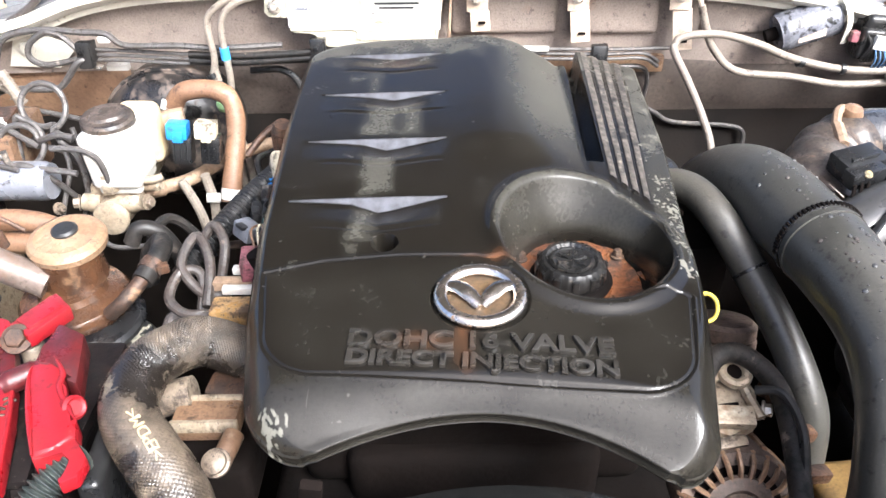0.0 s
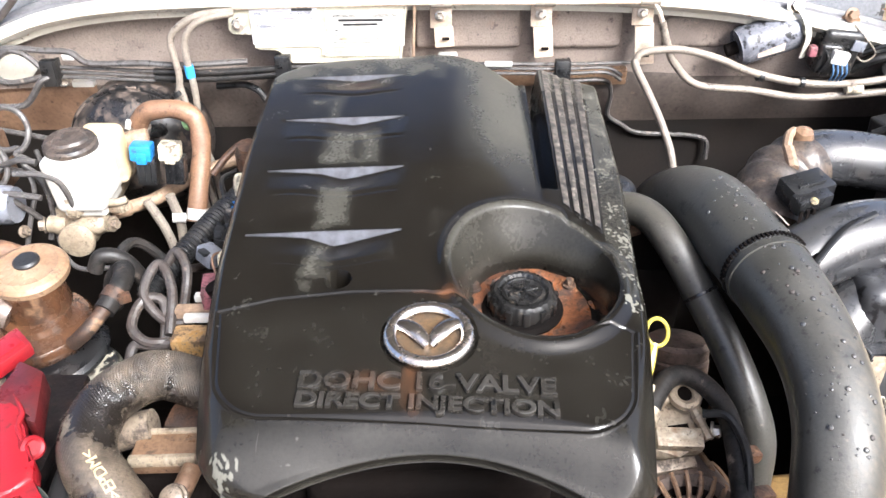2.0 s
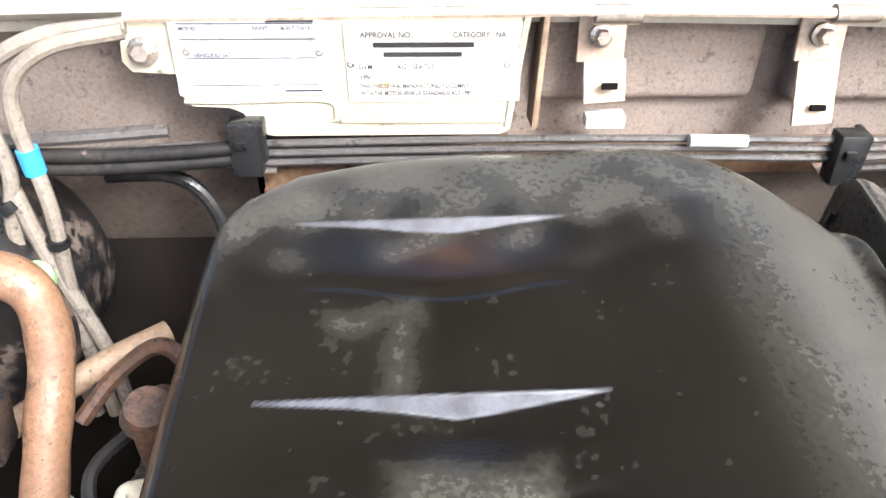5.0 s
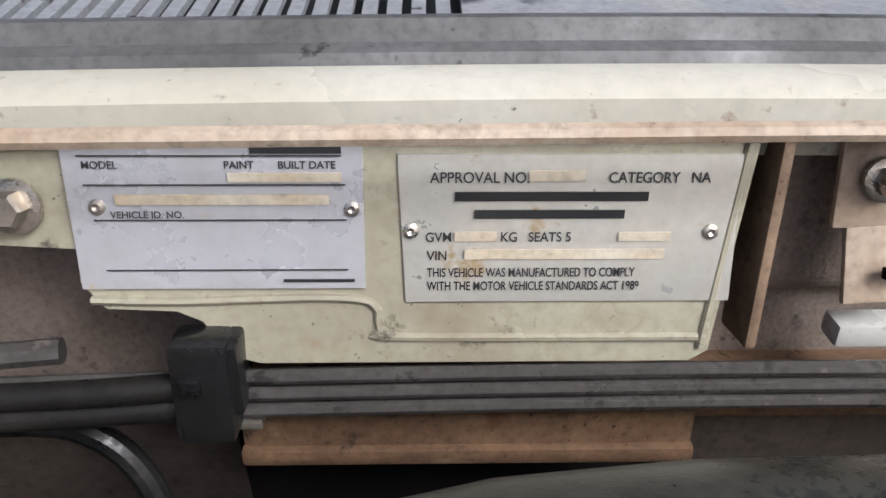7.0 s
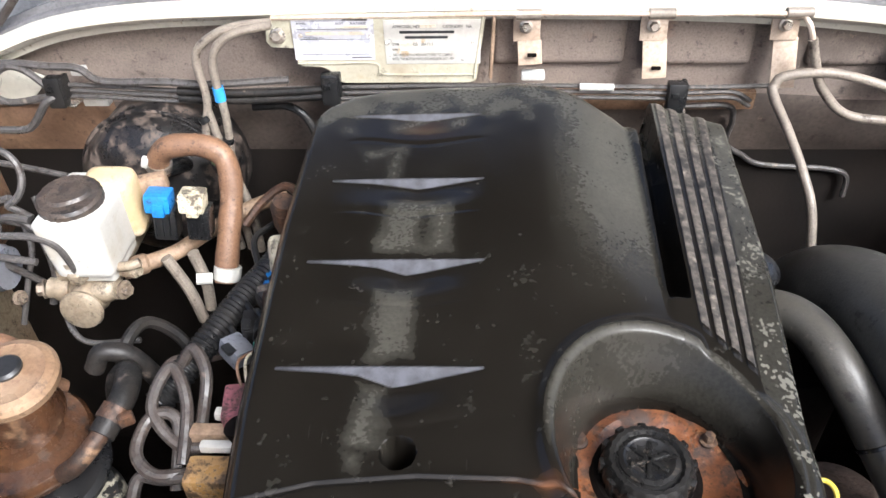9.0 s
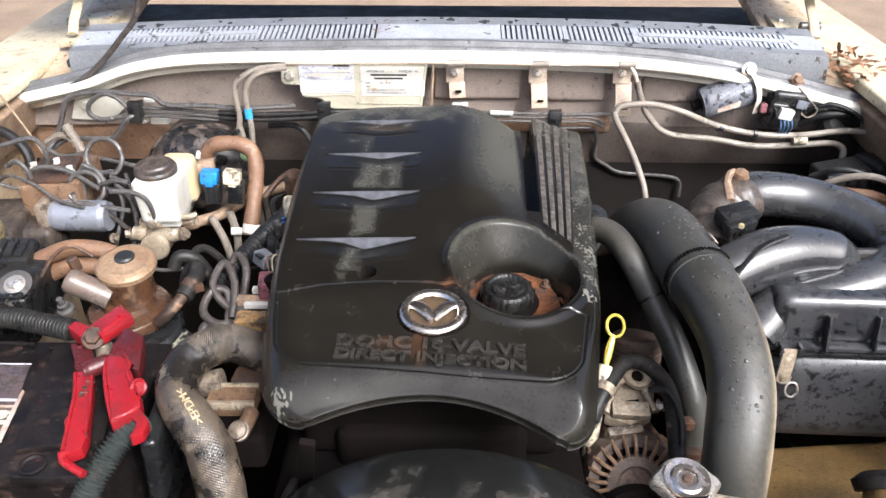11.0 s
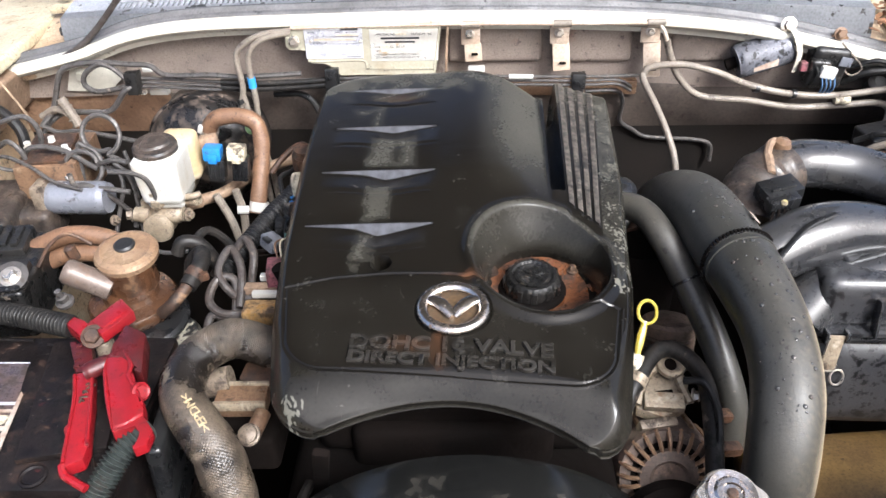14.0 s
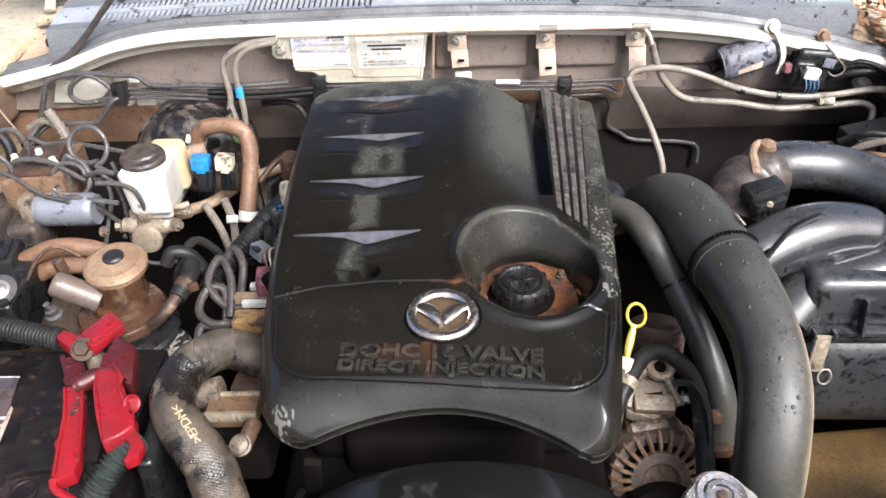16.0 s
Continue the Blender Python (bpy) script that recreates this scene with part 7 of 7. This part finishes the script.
    part("lead", tube([(0.366 + 0.006 * k, 0.205, 1.066), (0.358 + 0.006 * k, 0.190, 1.062), (0.352 + 0.004 * k, 0.185, 1.045), (0.350, 0.20, 1.02)], 0.0016, 20, 6), M["dark"], maf)
part("latch", lathe([(0.004, 0), (0.004, 0.002), (0.0, 0.003)], (0.374, 0.2035, 1.075), (0, -0.7, 1), 12), M["yellow_dull"], maf, "small yellow latch")
part("boss", lathe([(0.011, 0), (0.012, 0.006), (0.009, 0.014), (0.0, 0.017)], (0.407, 0.320, 1.078), (0, -0.2, 1), 20), M["mudalloy"], maf, "muddy round knob")
bm = tube([(0.384, 0.300, 1.078), (0.390, 0.315, 1.088), (0.400, 0.325, 1.088)], 0.005, 14, 8)
tube([(0.383, 0.275, 1.070), (0.385, 0.300, 1.080)], 0.0065, 8, 8, bm)
part("wire_clip", bm, M["tan"], maf)

ab = thing("air_box", (0.53, 0.09, 0.80), "speckled black plastic air filter box with metal clips", "air box")
bm = block((0.552, 0.166, 0.994), (0.305, 0.112, 0.066), 0.020, (-3, 0, -2), taper=0.95)
block((0.56, 0.185, 1.016), (0.25, 0.075, 0.030), 0.012, (0, 0, -2), bm)
part("lid", bm, M["airlid"], ab)
part("seam", block((0.552, 0.162, 0.9585), (0.322, 0.130, 0.007), 0.002, (0, 0, -2)), M["black"], ab)
part("flange", block((0.552, 0.160, 0.9665), (0.318, 0.124, 0.006), 0.002, (0, 0, -2)), M["airlid"], ab)
bm = block((0.558, 0.166, 0.882), (0.300, 0.138, 0.150), 0.046, (0, 0, -2))
part("body", bm, M["airlid"], ab)
for px in (0.4625, 0.520, 0.58):
    part("rib", block((px, 0.1065, 0.988), (0.003, 0.014, 0.044), 0.001, (-14, 0, 0)), M["airbox"], ab)
bm = block((0.500, 0.158, 1.0295), (0.060, 0.020, 0.002), 0.0008, (0, 0, -2))
part("emboss", bm, M["airbox"], ab)
for px in (0.420,):
    cl = part("spring_clip", block((px, 0.0935, 0.949), (0.017, 0.003, 0.046), 0.0012, (-8, 4, 0)), M["castpale"], ab, "pale spring-steel clip")
    part("clip_wire", tube([(px - 0.007, 0.096, 0.972), (px - 0.007, 0.091, 0.930), (px + 0.004, 0.090, 0.924), (px + 0.009, 0.092, 0.932)], 0.0013, 20, 6), M["zinc"], cl)
    part("clip_ring", tube([(px + 0.013 + 0.0075 * math.cos(a), 0.090 + 0.003 * math.sin(a), 0.914 + 0.009 * math.sin(a)) for a in (2 * math.pi * i / 20 for i in range(21))], 0.0014, 42, 6, None, False), M["zinc"], cl)
bm = block((0.409, 0.098, 0.970), (0.003, 0.012, 0.016), 0.001)
block((0.432, 0.098, 0.970), (0.004, 0.012, 0.012), 0.001, bm=bm)
part("clip_lug", bm, M["airbox"], ab)
part("cable", tube([(0.66, 0.195, 1.02), (0.56, 0.200, 1.038), (0.46, 0.196, 1.032), (0.40, 0.17, 1.0), (0.385, 0.15, 0.96)], 0.008, 40, 10), M["rubber"], ab)
lampb = thing("headlamp_back", (0.50, -0.10, 0.70), "muddy ochre back of the headlamp housing", "headlamp")
part("shell", lathe([(0.14, 0), (0.15, 0.01), (0.145, 0.06), (0.11, 0.11), (0.07, 0.135), (0.035, 0.142), (0.03, 0.16), (0.0, 0.162)], (0.50, -0.17, 0.80), (0, 0.8, 0.6), 44), M["lamp"], lampb)
part("bulb_cap", lathe([(0.04, 0), (0.042, 0.012), (0.03, 0.02), (0.0, 0.021)], (0.50, -0.045, 0.895), (0, 0.8, 0.6), 28), M["rubber"], lampb)
solo("lamp_shelf", block((0.56, -0.06, 0.800), (0.42, 0.36, 0.05), 0.02, (-8, -6, 0)), M["lamp"], "muddy tan panel below the headlamp", "panel")


# ---- firewall, passenger side: coil can, relay, hoses ----
cc = thing("emission_canister", (0.465, 0.585, 1.03), "dark metal canister strapped to the firewall", "canister")
part("can", tube([(0.430, 0.597, 1.076), (0.506, 0.600, 1.100)], lambda t: 0.0262 if 0.04 < t < 0.97 else 0.024, 26, 30), M["can"], cc)
part("end_stub", tube([(0.416, 0.597, 1.071), (0.431, 0.597, 1.077)], 0.009, 6, 14), M["dark"], cc)
part("label", sheet([(-1, -1), (1, -1), (1, 1), (-1, 1)], lambda a, b: Vector((0.468 + 0.017 * a, 0.5722 + 0.0015 * b, 1.082 + 0.0052 * a + 0.006 * b)), (0, 0.001, 0)), M["sticker"], cc, "worn white label")
bm = tube([(0.492, 0.600, 1.134), (0.503, 0.582, 1.127), (0.512, 0.571, 1.102), (0.512, 0.574, 1.070)], 0.006, 30, 8, None, True, 0.4)
part("strap", bm, M["cream"], cc, "cream steel strap")
part("strap_bolt", bolt((0.496, 0.596, 1.134), 0.008, (0, -1, 0.3)), M["chrome"], cc)
part("red_plug", block((0.520, 0.566, 1.082), (0.010, 0.012, 0.014), 0.002), M["pink"], cc)
rl = thing("solenoid", (0.56, 0.585, 1.0320), "dark solenoid unit with blue wires and a bolt", "solenoid")
bm = block((0.562, 0.588, 1.0740), (0.055, 0.035, 0.062), 0.010, (0, 6, 0))
block((0.545, 0.572, 1.0700), (0.03, 0.02, 0.04), 0.006, (0, 6, 0), bm)
part("body", bm, M["grimy"], rl)
part("white_plug", block((0.556, 0.560, 1.0740), (0.024, 0.012, 0.018), 0.003, (0, 12, 0)), M["white"], rl, "white plug")
bm = bmesh.new()
for k in range(4):
    tube([(0.548 + 0.006 * k, 0.556, 1.0680), (0.550 + 0.006 * k, 0.552, 1.0540), (0.552 + 0.005 * k, 0.562, 1.0380)], 0.0012, 16, 6, bm)
part("wires", bm, M["wireblue"], rl, "pale blue wires")
bm = sheet([(0.555, 1.085), (0.567, 1.115), (0.580, 1.122), (0.592, 1.112), (0.592, 1.085)], lambda a, b: Vector((a, 0.600, b)), (0, 0.004, 0))
bolt((0.578, 0.600, 1.1180), 0.0065, (0, -1, 0.3), bm)
part("ear", bm, M["mudalloy"], rl)
part("wire_loop", tube([(0.578, 0.585, 1.1100), (0.590, 0.575, 1.0970), (0.612, 0.575, 1.0740), (0.600, 0.575, 1.0620), (0.585, 0.577, 1.0740), (0.583, 0.58, 1.1020)], 0.0013, 40, 6), M["palepipe"], rl)
bm = bmesh.new()
for k in range(5):
    tube([(0.536 + 0.003 * k, 0.566, 1.088 - 0.004 * k), (0.540 + 0.003 * k, 0.556, 1.072), (0.534 + 0.004 * k, 0.560, 1.052), (0.545 + 0.003 * k, 0.572, 1.044)], 0.0012, 20, 6, bm)
part("loom", bm, M["conduit"], rl)
part("name_tag", block((0.583, 0.568, 1.086), (0.018, 0.002, 0.014), 0.0008, (0, 12, 0)), M["motor"], rl)
HC = [(0.2848, 0.566, 1.0703), (0.2934, 0.568, 1.0821), (0.3397, 0.568, 1.0860), (0.3938, 0.568, 1.0728), (0.4436, 0.566, 1.0533), (0.5123, 0.562, 1.0385), (0.5845, 0.562, 1.036), (0.6666, 0.562, 1.0445), (0.73, 0.55, 1.04)]
solo("heater_tube", tube(HC, 0.0052, 90, 12), M["palepipe"], "dusty pale rubber tube along the firewall", "tube", "heater tubes")
solo("heater_tube", tube([(0.3137, 0.572, 1.1224), (0.3254, 0.572, 1.0913), (0.3402, 0.572, 1.0638), (0.376, 0.571, 1.0336), (0.4507, 0.568, 1.0258), (0.5196, 0.566, 1.015), (0.5915, 0.565, 1.0178), (0.6431, 0.562, 1.0225), (0.6635, 0.558, 1.0138), (0.662, 0.55, 0.995)], 0.0052, 90, 12), M["palepipe"], "dusty pale rubber tube dropping to the connector", "tube", "heater tubes")
solo("heater_tube", tube([(0.2848, 0.566, 1.0720), (0.2830, 0.563, 1.0700), (0.2880, 0.558, 1.0580), (0.3065, 0.55, 1.027), (0.3256, 0.53, 0.9887), (0.3365, 0.50, 0.9507), (0.338, 0.46, 0.88)], 0.0052, 70, 12), M["palepipe"], "dusty pale rubber tube falling behind the intake pipe", "tube", "heater tubes")
for a, b, r in (((0.455, 0.566, 1.048), (0.462, 0.566, 1.046), 0.0072), ((0.512, 0.562, 1.0385), (0.518, 0.562, 1.038), 0.0074)):
    solo("cable_tie", tube([a, b], r, 4, 12), M["black"], "black cable tie round the pale tubes", "cable tie", "cable ties")
solo("tube_joint", tube([(0.578, 0.560, 1.0280), (0.600, 0.560, 1.0290)], 0.0070, 4, 14), M["ivory"], "pale plastic joint on the tubes", "tube joint")
solo("wall_pipe", tube([(0.205, 0.600, 1.030), (0.255, 0.605, 1.027), (0.270, 0.620, 1.0), (0.272, 0.63, 0.962), (0.295, 0.632, 0.944), (0.322, 0.632, 0.930), (0.40, 0.632, 0.924), (0.428, 0.63, 0.915), (0.432, 0.628, 0.885)], 0.0035, 80, 8), M["steelpipe"], "thin bent steel pipe on the lower firewall", "pipe")
cn = thing("wiring_junction", (0.62, 0.47, 0.98), "grey multi-way wiring junction on a bracket", "connector")
part("housing", block((0.625, 0.475, 1.005), (0.075, 0.05, 0.04), 0.006, (0, -6, 10)), M["conduit"], cn)
bm = bmesh.new()
for k in range(4):
    block((0.598 + 0.018 * k, 0.448 + 0.003 * k, 1.006), (0.011, 0.012, 0.02), 0.002, (0, -6, 10), bm)
part("plugs", bm, M["steelpipe"], cn)
part("bracket", block((0.560, 0.468, 0.992), (0.055, 0.045, 0.004), 0.001, (8, 6, 12)), M["firewall"], cn)
part("leads", tube([(0.60, 0.44, 1.0), (0.61, 0.41, 1.012), (0.65, 0.40, 1.01), (0.69, 0.41, 0.98)], 0.008, 30, 10), M["brown_hose"], cn, "mud-brown leads")
solo("wiring_lump", block((0.69, 0.50, 1.0), (0.05, 0.06, 0.05), 0.012, (0, 10, 20)), M["conduit"], "dark dusty plug block by the wing", "connector")
solo("wing_hose", tube([(0.60, 0.60, 1.04), (0.625, 0.585, 1.062), (0.66, 0.58, 1.066), (0.69, 0.58, 1.05)], 0.007, 30, 10), M["conduit"], "dark hose curving by the wing", "hose")
solo("wing_valve", lathe([(0.014, 0), (0.017, 0.004), (0.017, 0.02), (0.01, 0.026)], (0.645, 0.585, 1.03), (0.1, -0.6, 1), 20), M["conduit"], "small dark round valve by the wing", "valve")

# ---- hood hinges, leaves, wiper ----
for s in (-1, 1):
    h = thing("hood_hinge", (s * 0.645, 0.80, 1.12), "dusty cream hood hinge at the cowl corner", "hinge", "hood hinges")
    part("base_leaf", block((s * 0.645, 0.80, 1.134), (0.075, 0.14, 0.010), 0.004, (6, s * 6, 0)), M["wing"], h)
    bm = tube([(s * 0.655, 0.74, 1.142), (s * 0.660, 0.77, 1.160), (s * 0.664, 0.83, 1.20), (s * 0.664, 0.86, 1.27), (s * 0.66, 0.82, 1.36)], 0.009, 40, 10, None, True, 0.45)
    part("arm", bm, M["wing"], h)
    part("hinge_pin", tube([(s * 0.640, 0.775, 1.152), (s * 0.675, 0.775, 1.152)], 0.008, 6, 14), M["steelpipe"], h)
    for dy in (0.75, 0.83):
        part("hinge_bolt", bolt((s * 0.625, dy, 1.139 + (dy - 0.8) * 0.1), 0.007, (0, -0.1, 1)), M["zinc"], h)
rnd = random.Random(7)
bm = bmesh.new()
for k in range(70):
    c = Vector((0.64 + 0.10 * rnd.random(), 0.60 + 0.10 * rnd.random(), 1.105 + 0.03 * rnd.random()))
    d = Vector((rnd.uniform(-1, 1), rnd.uniform(-1, 1), rnd.uniform(-0.3, 0.6))).normalized()
    s = d.cross(Vector((0, 0, 1))).normalized()
    ln_, w = rnd.uniform(0.012, 0.03), rnd.uniform(0.003, 0.006)
    vs = [bm.verts.new(c + d * (ln_ * t) + s * (w * wd) + Vector((0, 0, 0.004 * math.sin(t * 3)))) for t, wd in ((0, 0), (0.3, 1), (0.7, 0.8), (1, 0), (0.7, -0.8), (0.3, -1))]
    bm.faces.new(vs)
solo("dry_leaves", bm, M["leaf"], "dry brown leaves caught in the cowl corner", "leaves", kind="stuff")
bm = bmesh.new()
for k in range(14):
    c = on_cowl(-0.115 + 0.04 * rnd.random(), 0.03 + 0.05 * rnd.random(), 0.004)
    d = Vector((rnd.uniform(-1, 1), rnd.uniform(-1, 1), 0.1)).normalized()
    s = d.cross(Vector((0, 0, 1))).normalized()
    vs = [bm.verts.new(c + d * (0.014 * t) + s * (0.002 * wd)) for t, wd in ((0, 0), (0.4, 1), (1, 0), (0.4, -1))]
    bm.faces.new(vs)
solo("leaf_scraps", bm, M["leaf"], "dry leaf scraps on the cowl grille", "leaves", kind="stuff")
solo("wiper_arm", block((0.28, 0.83, 1.255), (0.30, 0.018, 0.010), 0.003, (0, -6, 16)), M["cowl"], "grey wiper arm resting on the windscreen", "wiper")

# ---- loose wires and thin hoses among the larger parts ----
for pts, r, mat_, lab in (
        ([(-0.66, 0.40, 1.02), (-0.62, 0.38, 1.045), (-0.575, 0.36, 1.04), (-0.54, 0.345, 1.025), (-0.50, 0.335, 1.018)], 0.0028, "steelpipe", "thin dark pipe over the brake unit"),
        ([(-0.67, 0.36, 1.03), (-0.63, 0.35, 1.05), (-0.60, 0.36, 1.035), (-0.58, 0.39, 1.03)], 0.0028, "steelpipe", "thin dark pipe over the brake unit"),
        ([(-0.48, 0.40, 1.03), (-0.465, 0.38, 1.0), (-0.47, 0.36, 0.97), (-0.48, 0.34, 0.93)], 0.0030, "steelpipe", "thin dark pipe beside the reservoir"),
        ([(-0.47, 0.42, 1.03), (-0.455, 0.40, 0.99), (-0.45, 0.37, 0.95), (-0.42, 0.33, 0.92), (-0.36, 0.33, 0.92)], 0.0030, "steelpipe", "thin dark pipe beside the reservoir"),
        ([(-0.345, 0.25, 0.93), (-0.34, 0.27, 0.97), (-0.33, 0.30, 0.975), (-0.31, 0.31, 0.95), (-0.29, 0.30, 0.92)], 0.0058, "rubber", "dusty black hose behind the fuel filter"),
        ([(-0.32, 0.26, 0.93), (-0.30, 0.27, 0.955), (-0.275, 0.28, 0.95), (-0.25, 0.30, 0.94)], 0.0048, "ribbed", "muddy thin hose beside the harness"),
        ([(-0.255, 0.29, 0.965), (-0.245, 0.32, 0.985), (-0.235, 0.345, 0.975), (-0.215, 0.35, 0.985)], 0.0030, "conduit", "dark wire looping by the cover"),
        ([(-0.235, 0.36, 0.985), (-0.245, 0.39, 1.0), (-0.235, 0.42, 0.995), (-0.215, 0.44, 1.0)], 0.0034, "conduit", "dark wire looping by the cover"),
        ([(-0.20, 0.44, 1.01), (-0.225, 0.46, 1.015), (-0.25, 0.455, 1.0), (-0.27, 0.44, 0.98)], 0.0048, "rust", "rusty thin pipe behind the cover's shoulder"),
        ([(-0.43, 0.13, 0.955), (-0.47, 0.14, 0.965), (-0.51, 0.13, 0.975), (-0.56, 0.125, 0.965)], 0.0040, "conduit", "dark wire below the battery cable"),
        ([(-0.50, 0.19, 1.0), (-0.485, 0.205, 1.022), (-0.465, 0.215, 1.03), (-0.44, 0.215, 1.015)], 0.0024, "rust", "thin rusty wire by the fuel filter"),
        ([(0.66, 0.44, 1.0), (0.64, 0.43, 1.03), (0.60, 0.44, 1.035), (0.57, 0.455, 1.015)], 0.0046, "conduit", "dark wire over the wiring junction"),
        ([(0.70, 0.42, 1.0), (0.67, 0.40, 1.03), (0.63, 0.41, 1.04), (0.59, 0.43, 1.02), (0.56, 0.44, 0.99)], 0.0052, "palepipe", "dusty pale wire over the wiring junction"),
        ([(0.60, 0.585, 1.07), (0.63, 0.575, 1.085), (0.665, 0.57, 1.075), (0.70, 0.56, 1.05)], 0.0038, "conduit", "dark wire by the wing"),
        ([(0.215, 0.29, 0.97), (0.23, 0.31, 0.985), (0.245, 0.34, 0.975), (0.25, 0.37, 0.94)], 0.0052, "rubber", "black hose behind the vacuum valve"),
        ([(0.255, 0.07, 0.93), (0.275, 0.06, 0.935), (0.285, 0.03, 0.92), (0.28, -0.01, 0.89)], 0.0042, "conduit", "dark wire beside the alternator"),
        ([(-0.15, -0.03, 0.88), (-0.155, -0.06, 0.88), (-0.15, -0.10, 0.85), (-0.13, -0.13, 0.80)], 0.0060, "rubber", "black hose under the cover's corner")):
    solo("thin_hose" if r > 0.004 else "loose_wire", tube(pts, r, 36, 8), M[mat_], lab, "hose" if r > 0.004 else "wire", "loose hoses and wires")
